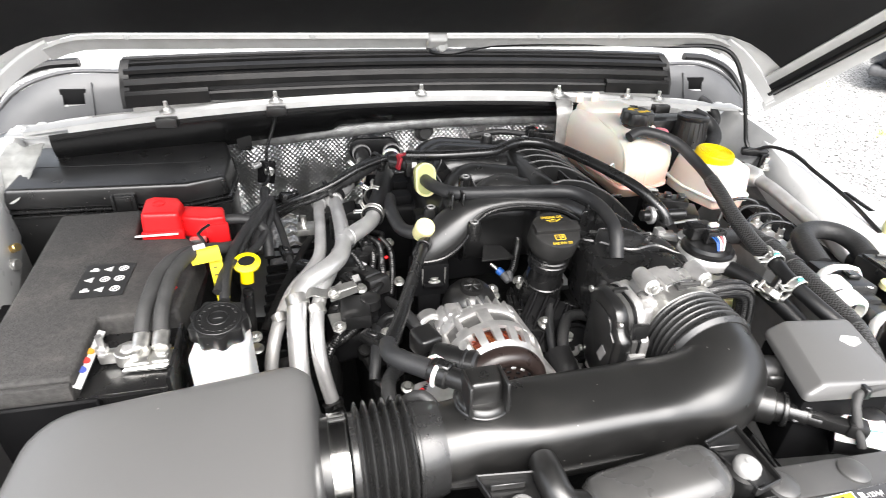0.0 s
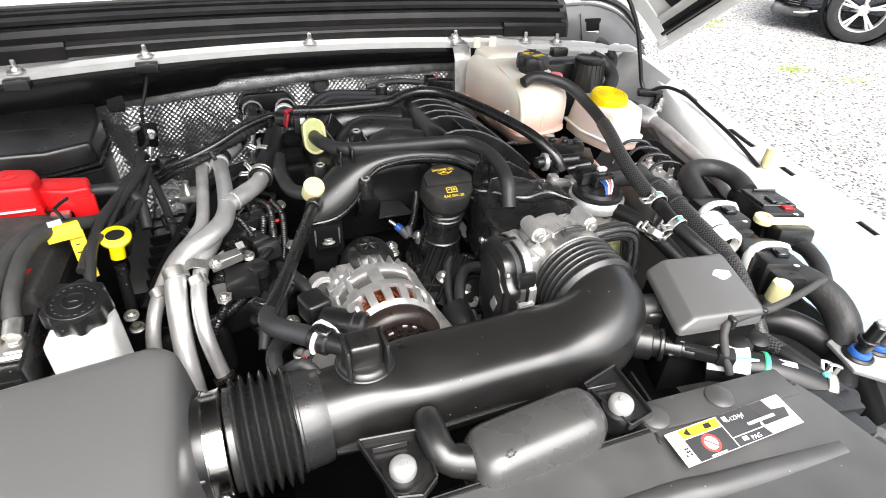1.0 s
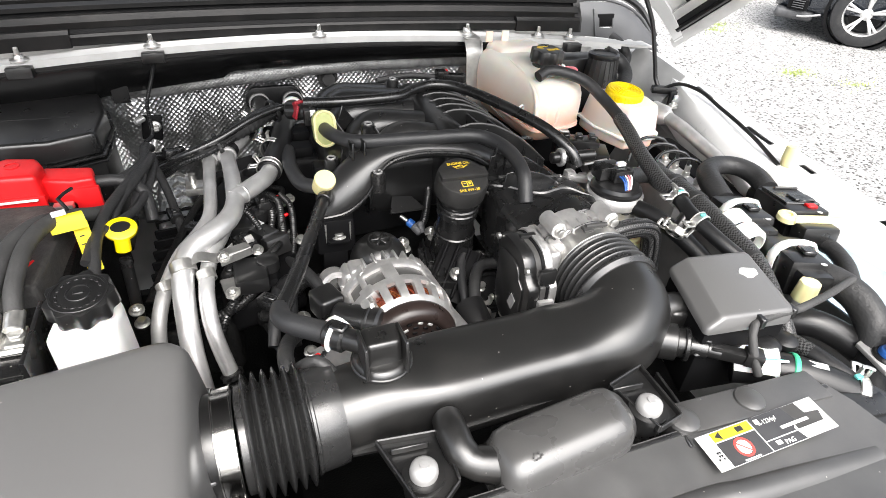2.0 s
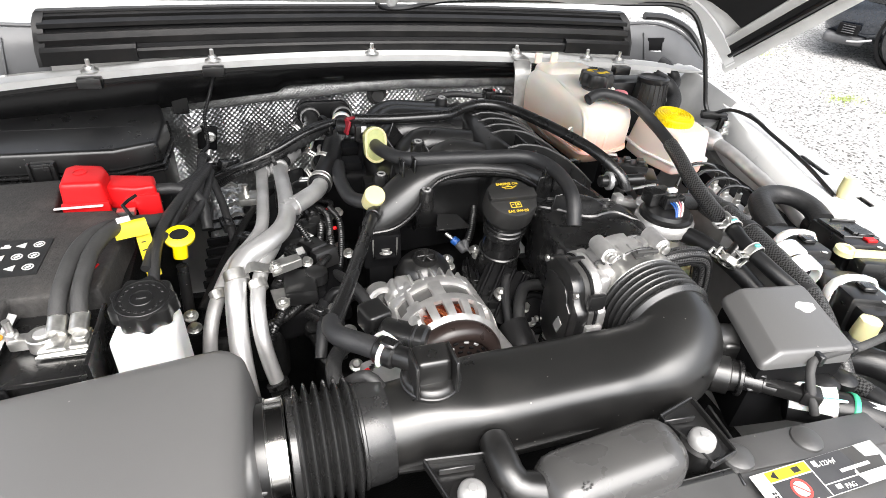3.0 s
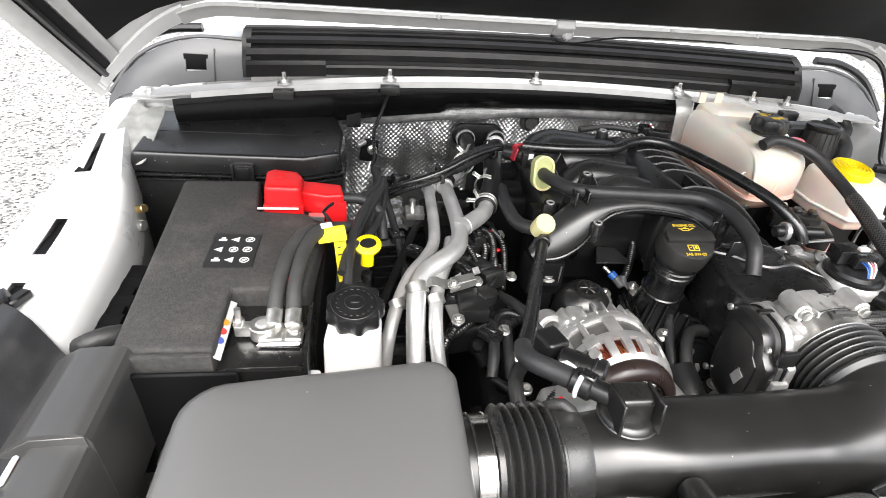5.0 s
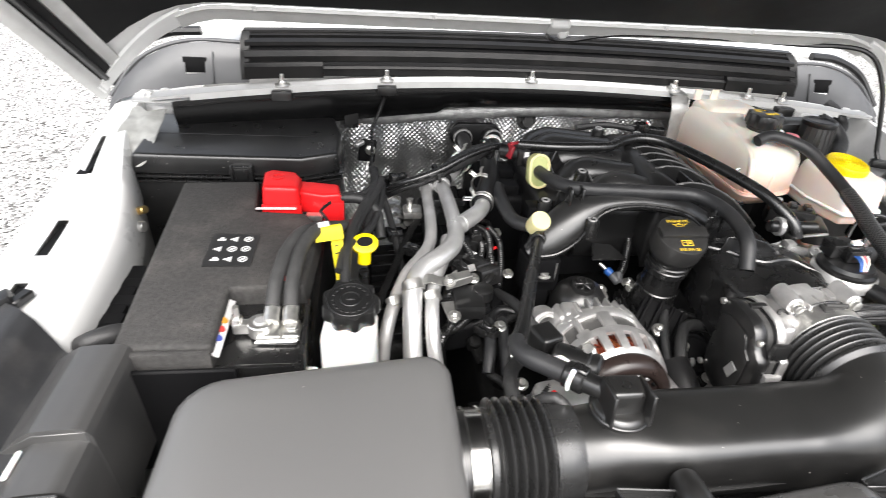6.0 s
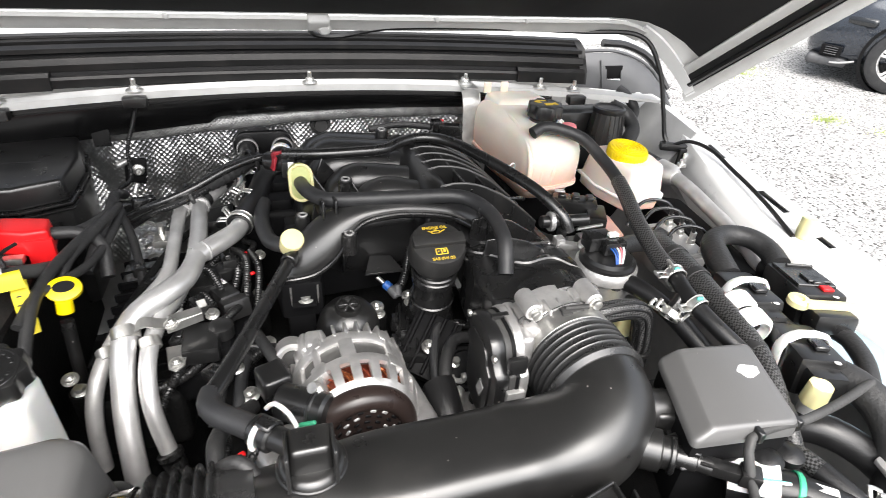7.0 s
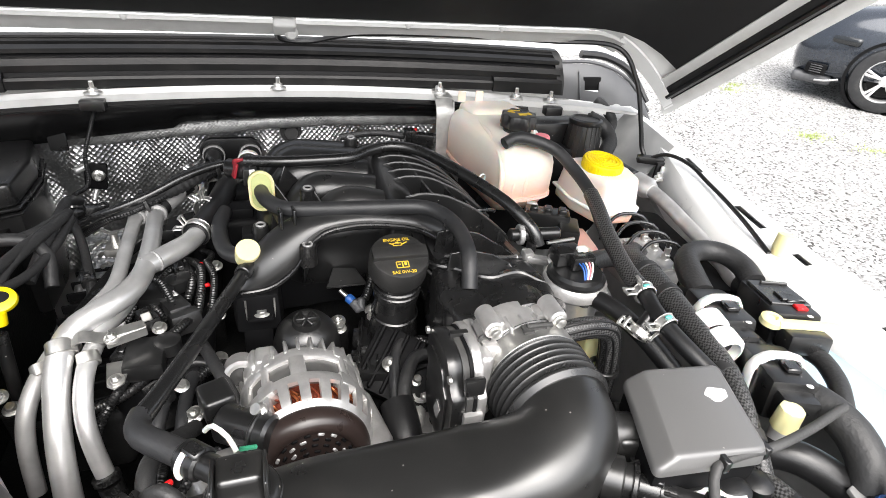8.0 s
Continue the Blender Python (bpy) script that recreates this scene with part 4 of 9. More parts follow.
hose("vacuum_hose", [(-0.06, 0.91, 1.134), (-0.009, 0.893, 1.138), (0.038, 0.891, 1.139), (0.088, 0.894, 1.14), (0.117, 0.911, 1.143), (0.155, 0.92, 1.145), (0.195, 0.9, 1.145), (0.23, 0.836, 1.143), (0.258, 0.779, 1.138), (0.28, 0.736, 1.13), (0.302, 0.7, 1.11), (0.31, 0.688, 1.09)], 0.0085, PLASTIC_GLOSS, "shiny black hard hose over the manifold", segs=16)
solo("hose_band", ring((0.262, 0.8, 1.139), (0.5, -0.85, -0.1), 0.0084, 0.0092, 0.003), WHITE_PL, "thin white marker band on a hose", "marker band")

# oil filler
oil = thing("oil_filler", (0.108, 0.655, 0.95), "black oil filler neck with lettered screw cap", "oil filler")
part("neck", lathe([(0.036, 0), (0.031, 0.03), (0.027, 0.06), (0.026, 0.085), (0.029, 0.088), (0.029, 0.105), (0.027, 0.108), (0.029, 0.135)], (0.110, 0.682, 0.965), (-0.01, -0.14, 1), segs=32), PLASTIC_GLOSS, oil)
for z in (0.055, 0.098, 0.106):
    part("neck_ring", lathe([(0.0285, 0), (0.0305, 0.0015), (0.0285, 0.003)], (0.110 - 0.01 * z, 0.682 - 0.14 * z, 0.965 + z * 0.985), (-0.01, -0.14, 1), 32, False), PLASTIC_GLOSS, oil)
oil_tilt = pose(0.107, 0.660, 1.1, 18, 0, 0)
cap = part("cap", turn(lathe([(0.029, -0.02), (0.0305, -0.012), (0.0355, -0.008), (0.0355, 0.014), (0.0335, 0.0185), (0.0305, 0.0195), (0, 0.0195)], segs=40), oil_tilt), CAP_BLACK, oil)
part("cap_grip", turn(join(*[box((0, 0.001, 0.0215), (0.066, 0.017, 0.008), 0.0025, 2)]), oil_tilt), CAP_BLACK, cap)
part("lettering", words("ENGINE OIL", 0.006, oil_tilt @ pose(0, 0.0225, 0.0199)), YELLOW_INK, cap, "yellow lettering")
part("lettering", words("SAE 0W-20", 0.006, oil_tilt @ pose(0, -0.0265, 0.0199)), YELLOW_INK, cap, "yellow lettering")
part("oil_can_symbol", turn(join(box((0, 0.0136, 0.0199), (0.011, 0.0011, 0.0006), 0.0002, 1), box((0, 0.0172, 0.0199), (0.011, 0.0011, 0.0006), 0.0002, 1), box((-0.005, 0.0155, 0.0199), (0.0011, 0.004, 0.0006), 0.0002, 1), box((0.005, 0.0155, 0.0199), (0.0011, 0.004, 0.0006), 0.0002, 1), box((0.0085, 0.0165, 0.0199), (0.008, 0.0014, 0.0006), 0.0002, 1, (0, 0, 25)), box((-0.007, 0.0165, 0.0199), (0.005, 0.0014, 0.0006), 0.0002, 1, (0, 0, -30)), box((0, 0.0188, 0.0199), (0.004, 0.0014, 0.0006), 0.0002, 1)), oil_tilt), YELLOW_INK, cap)
part("book_symbol", turn(join(*[box((x, y, 0.0199), (w, h, 0.0006), 0.0002, 1) for x, y, w, h in ((-0.007, -0.0155, 0.0012, 0.009), (0, -0.0155, 0.0014, 0.009), (0.007, -0.0155, 0.0012, 0.009), (-0.0035, -0.0112, 0.007, 0.0012), (0.0035, -0.0112, 0.007, 0.0012), (-0.0035, -0.0198, 0.007, 0.0012), (0.0035, -0.0198, 0.007, 0.0012), (-0.0036, -0.0148, 0.003, 0.001), (0.0036, -0.0148, 0.003, 0.004))]), oil_tilt), YELLOW_INK, cap)

# oil filter housing
flt = thing("oil_filter_housing", (-0.002, 0.688, 0.92), "black domed oil filter cap", "oil filter")
part("dome", lathe([(0.042, 0), (0.042, 0.05), (0.038, 0.066), (0.03, 0.078), (0.018, 0.084), (0.016, 0.09), (0.0135, 0.09), (0.0135, 0.085), (0, 0.085)], (-0.002, 0.688, 0.931), (0, -0.12, 1), 32), DUCT, flt)
for k in range(3):
    part("spoke", turn(box((0, 0, 0), (0.026, 0.003, 0.006), 0.0008, 1, (0, 0, 60 * k)), frame_to((-0.002, 0.6775, 1.019), (0, -0.12, 1))), DUCT, flt)

# ---- alternator ----
AX = Vector((-0.0115, 0.577, 0.99))
AD = Vector((0.03, -1.0, 0.12)).normalized()
alt = thing("alternator", (-0.01, 0.55, 0.93), "cast aluminium alternator with copper windings and brown-black end cap", "alternator")
AF = frame_to(AX, AD)


def alt_bm(prof, segs=48):
    return turn(lathe(prof, segs=segs), AF)


part("rear_housing", alt_bm([(0.045, -0.022), (0.054, -0.018), (0.0575, -0.012), (0.059, -0.004), (0.0655, 0.0), (0.066, 0.012), (0.064, 0.015), (0.061, 0.0155), (0, 0.0155)]), CAST, alt)
part("stator", alt_bm([(0.0608, 0.008), (0.0612, 0.018), (0.0612, 0.036), (0.0608, 0.044), (0, 0.044)]), STATOR, alt, "grey laminated stator band")
for a in (-62, -4, 52, 110, 200):
    part("bridge_rib", turn(box((0, 0, 0), (0.016, 0.008, 0.034), 0.0035, 2), AF @ pose(0, 0, 0, 0, 0, -a) @ pose(0, 0.062, 0.027)), CAST, alt)
part("front_housing", alt_bm([(0.058, 0.032), (0.058, 0.04), (0.052, 0.042), (0.052, 0.074), (0.05, 0.076), (0, 0.076)]), COPPER, alt, "red copper windings behind the slots")
for k in range(40):
    a = 9 * k + 3 * math.sin(k * 2.3)
    part("winding", turn(sweep([(-0.003, 0.05, 0.045), (-0.004, 0.0555, 0.052), (0.001, 0.057, 0.06), (0.005, 0.0555, 0.068), (0.004, 0.05, 0.074)], 0.0013, 6, 0.004), AF @ pose(0, 0, 0, 0, 0, a)), COPPER_BARE if k % 3 else COPPER, alt)


def cage():
    """The front casting: a tapered shell with twenty slots through it."""
    prof = [(0.06, 0.041), (0.066, 0.042), (0.0668, 0.048), (0.066, 0.054), (0.0648, 0.060), (0.063, 0.069), (0.0605, 0.077), (0.056, 0.083), (0.045, 0.084)]
    n = 120
    bm = bmesh.new()
    g = [[bm.verts.new((r * math.sin(2 * math.pi * i / n), r * math.cos(2 * math.pi * i / n), h)) for r, h in prof] for i in range(n)]
    for i in range(n):
        for j in range(len(prof) - 1):
            if i % 6 in (1, 2, 3) and 3 <= j <= 5:
                continue
            bm.faces.new((g[i][j], g[(i + 1) % n][j], g[(i + 1) % n][j + 1], g[i][j + 1]))
    bmesh.ops.recalc_face_normals(bm, faces=bm.faces)
    bmesh.ops.solidify(bm, geom=bm.faces[:], thickness=0.005)
    return bm


part("front_cage", turn(cage(), AF), CAST, alt, "pale cast cage with narrow slots")
for k in range(15):
    part("cooling_fin", turn(box((0, 0.0, 0.0), (0.0036, 0.012, 0.024), 0.0014, 1), AF @ pose(0, 0, 0, 0, 0, -84 + 12 * k) @ pose(0, 0.0605, -0.008)), CAST, alt)
for a in (-40, 35, 110):
    part("through_bolt", turn(join(rod((0, 0, -0.01), (0, 0, 0.05), 0.004, 10), box((0, -0.004, 0.046), (0.018, 0.016, 0.02), 0.004), box((0, -0.004, 0.0), (0.018, 0.016, 0.02), 0.004)), AF @ pose(0, 0, 0, 0, 0, a) @ pose(0, 0.0635, 0)), CAST, alt)
part("end_cap", alt_bm([(0.045, 0.074), (0.0535, 0.078), (0.056, 0.0825), (0.0562, 0.088), (0.0545, 0.0945), (0.0505, 0.099), (0.046, 0.1015), (0.042, 0.102), (0.0395, 0.1005), (0.0385, 0.0975), (0, 0.0985)], 56), BROWNBLACK, alt, "glossy brown-black end cap")
# Slots are blocks on the cap: dark for shade, pale for glinting metal.
for r, n in ((0.008, 5), (0.0155, 9), (0.023, 13), (0.03, 16), (0.0358, 18)):
    for k in range(n):
        part("vent_slot", turn(box((0, r, 0.0985), (0.0062, 0.0034, 0.002), 0.0008, 1), AF @ pose(0, 0, 0, 0, 0, 360 * (k + 0.3 * n) / n)), ALU_DULL if (k * 7 + n) % 5 in (0, 2) else PLASTIC_DARK, alt)
part("pivot_ear", join(ring((-0.072, 0.606, 1.012), (0.03, -1, 0.35), 0.0125, 0.019, 0.03, 28, 0.003), box((-0.05, 0.598, 1.022), (0.034, 0.03, 0.026), 0.006, 3, (0, 25, 0)), box((-0.046, 0.594, 1.036), (0.02, 0.026, 0.02), 0.005, 3)), CAST, alt)
part("ear_bush", lathe([(0.0125, 0), (0.0125, 0.01), (0.007, 0.012), (0, 0.012)], (-0.072, 0.608, 1.01), (0.03, -1, 0.35), 22), CAP_GREY, alt)
part("blue_bolt", lathe([(0.0075, 0), (0.0075, 0.004), (0.0055, 0.0055), (0.0055, 0.009), (0, 0.009)], (-0.0524, 0.509, 1.053), (-0.55, -0.35, 0.8), 16), ZINC, alt, "pale zinc bolt")
part("side_bracket", prism([(0.03, 0.475), (0.07, 0.465), (0.075, 0.50), (0.062, 0.57), (0.045, 0.60)], 0.93, 0.995, 0.01, 3, 0.9), CAST, alt)
flange_bolt("terminal_bolt", AX + Vector((-0.046, -0.06, 0.046)), (-0.5, -0.2, 0.8), 0.006, ZINC, "", alt)

AC = AX - Vector((-0.01, 0.55, 0.93))
for ob in alt.children_recursive:
    ob.data.transform(Matrix.Translation(AC + Vector((-0.006, 0, 0))) @ Matrix.Scale(1.02, 4) @ Matrix.Translation(-AC))

# ---- throttle body and intake duct ----
tb = thing("throttle_body", (0.19, 0.53, 0.98), "cast aluminium throttle body with black motor cover", "throttle body")
TC = Vector((0.204, 0.522, 1.064))
part("bore", lathe([(0.046, -0.02), (0.0525, -0.014), (0.0525, 0.0), (0.054, 0.004), (0.054, 0.022), (0.047, 0.026)], TC, (0, 1, 0), 44), CAST, tb)
part("shoulder", prism([(0.163, 0.508), (0.242, 0.503), (0.246, 0.536), (0.163, 0.538)], 1.02, 1.106, 0.012, 3, 0.9), CAST, tb)
for dx, dz in ((-0.037, 0.053), (0.034, 0.056), (-0.037, -0.053), (0.036, -0.053)):
    q = TC + Vector((dx, 0.0, dz))
    b = part("flange_boss", join(lathe([(0.0075, -0.02), (0.0098, -0.018), (0.0102, -0.01), (0.0102, 0.012)], q, (0, 1, 0), 20), box(q - Vector((dx * 0.2, -0.004, dz * 0.2)), (0.022, 0.02, 0.02), 0.005)), CAST, tb)
    part("bolt", join(lathe([(0.0075, 0), (0.0075, 0.0014), (0.0056, 0.002), (0.0056, 0.006), (0.004, 0.0068), (0, 0.0068)], q + Vector((0, -0.02, 0)), (0, -1, 0), 16)), ZINC, b)
part("gear_case", join(box((0.154, 0.512, 1.052), (0.014, 0.066, 0.104), 0.006, 3), box((0.158, 0.515, 1.085), (0.03, 0.045, 0.038), 0.006, 3)), CAST, tb)
part("flange_hole", ring((0.1591, 0.5055, 1.1025), (0, -0.7, 0.7), 0.0042, 0.0075, 0.004, 18, 0.001), CAP_GREY, tb)
GEAR_RING = [(0.5 + 0.042 * math.copysign(abs(math.cos(w)) ** 0.62, math.cos(w)) + 0.012 * (math.sin(w) > 0.4), 1.046 + 0.06 * math.copysign(abs(math.sin(w)) ** 0.62, math.sin(w))) for w in [2 * math.pi * (q + 0.5) / 36 for q in range(36)]]


def cover_slice(x0, x1, f, bev):
    return long_prism([(0.505 + (y - 0.503) * f, 1.046 + (z - 1.046) * f) for y, z in GEAR_RING], x0 + 0.01, x1 + 0.01, bev, 2)


part("gear_rim", cover_slice(0.1295, 0.1395, 1.02, 0.002), CAST, tb, "bare metal rim of the gear case")
part("gasket", cover_slice(0.126, 0.13, 0.985, 0.0008), PLASTIC_DARK, tb)
part("gear_band", cover_slice(0.119, 0.1265, 0.96, 0.001), CAP_GREY, tb, "grey metal band")
mc = part("motor_cover", cover_slice(0.103, 0.1195, 0.99, 0.006), PLASTIC, tb, "black motor cover")
part("cover_panel", cover_slice(0.1005, 0.1035, 0.72, 0.001), PLASTIC, mc)
part("cover_label", box((0.1098, 0.49, 1.035), (0.0012, 0.012, 0.02), 0.0004, 1, (20, 0, 0)), ALU_DULL, mc, "small pale data plate")
for z, y in ((1.098, 0.52), (1.085, 0.465), (1.045, 0.459), (1.005, 0.464)):
    part("cover_clip", box((0.136, y, z), (0.02, 0.007, 0.02), 0.002), PLASTIC_GLOSS if z != 1.045 else ALU_DULL, tb)
for k in range(4):
    part("casting_rib", box((0.17 + 0.016 * k, 0.512, 1.113), (0.003, 0.022, 0.01), 0.001, 1), CAST, tb)
for y, z in ((0.47, 1.094), (0.544, 1.094), (0.468, 1.0), (0.54, 1.0)):
    part("cover_screw", lathe([(0.0042, 0), (0.0042, 0.003), (0.002, 0.0035)], (0.113, y, z), (-1, 0, 0), 12), ZINC, tb)
part("connector", join(box((0.144, 0.472, 0.99), (0.044, 0.03, 0.022), 0.004), box((0.17, 0.462, 0.992), (0.02, 0.02, 0.016), 0.003)), PLASTIC_GLOSS, tb)
part("plug_lock", box((0.168, 0.452, 1.0), (0.022, 0.006, 0.006), 0.0015, 1), WHITE_PL, tb, "white plug lock")

duct = thing("intake_duct", (0.05, 0.39, 0.98), "satin black moulded intake duct with bellows and elbow", "intake duct")
DUCT_ROW = [(-0.125, 0.39, 1.038, 0.041, 0.04), (-0.1, 0.391, 1.038, 0.0412, 0.0405), (-0.072, 0.392, 1.04, 0.0435, 0.041), (-0.026, 0.391, 1.041, 0.046, 0.041), (0.046, 0.391, 1.042, 0.046, 0.0405), (0.11, 0.391, 1.043, 0.0455, 0.0405), (0.15, 0.391, 1.045, 0.046, 0.041), (0.18, 0.393, 1.05, 0.047, 0.043), (0.203, 0.406, 1.056, 0.049, 0.047), (0.213, 0.424, 1.061, 0.0505, 0.0505), (0.2145, 0.44, 1.063, 0.051, 0.051)]


def duct_tube():
    """The moulded duct: a flattened top with round shoulders, turning into a round mouth."""
    row = spline([p[:3] for p in DUCT_ROW], 0.006)
    n = len(row)
    rings = []
    for i, p in enumerate(row):
        t = (row[min(i + 1, n - 1)] - row[max(i - 1, 0)]).normalized()
        side = Vector((0, 0, 1)).cross(t).normalized()
        up = t.cross(side)
        f = i / (n - 1) * (len(DUCT_ROW) - 1)
        a, b = [float(np.interp(f, range(len(DUCT_ROW)), [q[k] for q in DUCT_ROW])) for k in (3, 4)]
        e = float(np.interp(f, (0, 1, 2.5, 6.5, 8.5, 10), (1.0, 0.9, 0.54, 0.52, 0.86, 1.0)))
        rings.append([tuple(p + side * a * math.copysign(abs(math.cos(w)) ** e, math.cos(w)) + up * b * math.copysign(abs(math.sin(w)) ** e, math.sin(w))) for w in [2 * math.pi * (k + 0.5) / 56 for k in range(56)]])
    return loft(rings)


part("main_tube", duct_tube(), DUCT, duct, sharp=1.5)
part("elbow_lip", ring((0.2145, 0.4385, 1.063), (-0.03, 1, 0.03), 0.048, 0.0565, 0.011, 56, 0.0045), BELLOWS, duct)
FOLDS = [(0.0475 + 0.0085 * abs(math.sin(math.pi * k / 12)) ** 1.3 + 0.00002 * k, 0.00064 * k) for k in range(61)]
part("elbow_bellows", lathe(FOLDS, (0.214, 0.445, 1.063), (-0.05, 1, 0.03), 60, False), BELLOWS, duct, "ribbed rubber elbow bellows")
part("elbow_cuff", ring((0.2127, 0.486, 1.0643), (-0.05, 1, 0.03), 0.046, 0.0535, 0.006, 56, 0.002), BELLOWS, duct)
part("elbow_clamp", ring((0.2122, 0.4965, 1.0646), (-0.05, 1, 0.03), 0.047, 0.0542, 0.022, 56, 0.0008), BRACKET, duct, "dull brownish metal hose clamp")
part("elbow_bead", ring((0.2118, 0.5085, 1.065), (-0.05, 1, 0.03), 0.047, 0.0555, 0.004, 56, 0.0015), BELLOWS, duct)
part("elbow_screw", join(box((0.208, 0.4985, 1.1185), (0.026, 0.009, 0.004), 0.0015), box((0.2, 0.4935, 1.1185), (0.012, 0.005, 0.003), 0.001), rod((0.2, 0.5, 1.12), (0.228, 0.499, 1.119), 0.003, 10)), CAP_GREY, duct)
part("collar", sweep([(-0.148, 0.388, 1.038), (-0.126, 0.39, 1.038), (-0.118, 0.3905, 1.038)], [0.0475, 0.0472, 0.046], 48, 0.006), BELLOWS, duct, "smooth rubber collar")
part("collar_edge", ring((-0.1445, 0.3885, 1.038), (1, 0.05, 0), 0.045, 0.049, 0.004, 48, 0.001), BELLOWS, duct)
RIBS = [(0.0445 + 0.0118 * abs(math.sin(math.pi * k / 12)) ** 1.7, 0.00075 * k) for k in range(73)]
part("bellows", lathe(RIBS, (-0.2, 0.386, 1.038), (1, 0.04, 0), 56, False), BELLOWS, duct, "deep ribbed rubber bellows")
part("bellows_cuff", ring((-0.2005, 0.3858, 1.038), (1, 0.03, 0), 0.044, 0.0475, 0.008, 48, 0.001), BELLOWS, duct)
part("clamp", ring((-0.2145, 0.385, 1.038), (1, 0.03, 0), 0.0474, 0.0492, 0.017, 56, 0.0005), STEEL, duct, "bright steel hose clamp")
for dx in (-0.0075, 0.0075):
    part("clamp_edge", ring((-0.2145 + dx, 0.385, 1.038), (1, 0.03, 0), 0.048, 0.0503, 0.0016, 56, 0.0004), STEEL, duct)
part("clamp_screw", join(box((-0.2145, 0.338, 1.012), (0.009, 0.02, 0.012), 0.002, 2, (35, 0, 0)), rod((-0.2145, 0.331, 1.022), (-0.2145, 0.343, 1.0), 0.004, 10)), STEEL, duct)
SEAM = [(-0.114, 0.351, 1.026), (-0.06, 0.347, 1.026), (-0.002, 0.346, 1.028), (0.072, 0.3475, 1.03), (0.142, 0.352, 1.032), (0.2, 0.356, 1.036), (0.238, 0.374, 1.042)]
part("seam", loft([[tuple(p + Vector(d)) for d in ((0, 0.006, 0.0015), (0, -0.003, 0.0015), (0, -0.003, -0.0015), (0, 0.006, -0.0015))] for p in spline(SEAM, 0.01)]), DUCT, duct, sharp=0.4)
part("elbow_seam", sweep([(0.238, 0.374, 1.042), (0.252, 0.386, 1.05), (0.263, 0.405, 1.056), (0.2665, 0.43, 1.06)], 0.0016, 6), DUCT, duct)
RES = []
for k in range(15):
    u = -1 + k / 7
    f = max((1 - abs(u) ** 14) ** 0.5 if abs(u) < 1 else 0.0, 0.72)
    RES.append([(0.056 + 0.064 * u, 0.287 + 0.0035 * u + 0.031 * f * math.copysign(abs(math.cos(w)) ** 0.75, math.cos(w)), 1.052 + 0.006 * u + 0.03 * f * math.copysign(abs(math.sin(w)) ** 0.75, math.sin(w))) for w in [2 * math.pi * q / 32 for q in range(32)]])
part("resonator", loft(RES), RESON, duct, "barrel shaped resonator chamber", sharp=1.2)
part("resonator_rim", turn(prism([(-0.07, -0.036), (0.066, -0.036), (0.074, -0.02), (0.074, 0.03), (-0.07, 0.03)], -0.0016, 0.0016, 0.0008, 1), pose(0.056, 0.287, 1.034, 4, -2, 3)), DUCT, duct)
for x, y in ((0.02, 0.268), (0.106, 0.28)):
    for q in range(6):
        part("moulded_dot", lathe([(0.0012, 0), (0.001, 0.0006), (0, 0.0007)], (x + 0.004 * math.cos(q), y + 0.003 * math.sin(q * 1.1), 1.0785 + (0.0035 if x > 0.05 else 0.0)), (0, -0.3, 1), 6), DUCT, duct)
part("resonator_neck", sweep([(-0.03, 0.338, 1.056), (-0.033, 0.314, 1.064), (-0.028, 0.294, 1.058), (-0.004, 0.286, 1.052)], [0.014, 0.0142, 0.0142, 0.016], 20), DUCT, duct)
for bx, by, z, pts in ((-0.068, 0.292, 1.056, [(-0.097, 0.333), (-0.04, 0.327), (-0.042, 0.278), (-0.058, 0.266), (-0.08, 0.271)]), (0.146, 0.287, 1.062, [(0.128, 0.322), (0.172, 0.334), (0.172, 0.272), (0.144, 0.266)])):
    walls = [box(((p[0] + q[0]) / 2, (p[1] + q[1]) / 2, z + 0.002), (math.hypot(q[0] - p[0], q[1] - p[1]), 0.0024, 0.009), 0.001, 1, (0, 0, math.degrees(math.atan2(q[1] - p[1], q[0] - p[0])))) for p, q in zip(pts, pts[1:] + pts[:1])]
    b = part("mount_tab", join(prism(pts, z - 0.006, z, 0.002), *walls, lathe([(0.0155, -0.02), (0.0175, 0.0), (0.0175, 0.005), (0.013, 0.005)], (bx, by, z), segs=24)), PLASTIC, duct, sharp=0.4)
    part("mount_nut", lathe([(0.0115, 0.0), (0.012, 0.004), (0.0112, 0.009), (0.0085, 0.0115), (0.004, 0.012), (0.0035, 0.0135), (0, 0.0135)], (bx, by, z + 0.004), segs=28), ALU_DULL, b, "pale zinc capped nut")
    part("tab_ledge", box((bx - 0.004, by + 0.026, z + 0.0045), (0.032, 0.0022, 0.007), 0.0008, 1, (0, 0, -4)), PLASTIC, b)
part("gusset", join(box((0.19, 0.3, 1.04), (0.003, 0.06, 0.03), 0.001, 1, (0, 0, -6)), box((0.17, 0.262, 1.04), (0.003, 0.03, 0.03), 0.001, 1, (0, 0, -10))), PLASTIC, duct)
# stub with breather elbow on the tube
part("breather_stub", join(lathe([(0.0275, -0.02), (0.0275, -0.002), (0.025, 0.002), (0.021, 0.004)], (-0.073, 0.402, 1.086), segs=32), prism([(-0.092, 0.388), (-0.056, 0.388), (-0.053, 0.418), (-0.092, 0.418)], 1.085, 1.114, 0.005, 3, 0.88)), DUCT, duct)
part("stub_ring", ring((-0.073, 0.402, 1.083), (0, 0, 1), 0.026, 0.0288, 0.003, 36, 0.001), DUCT, duct)
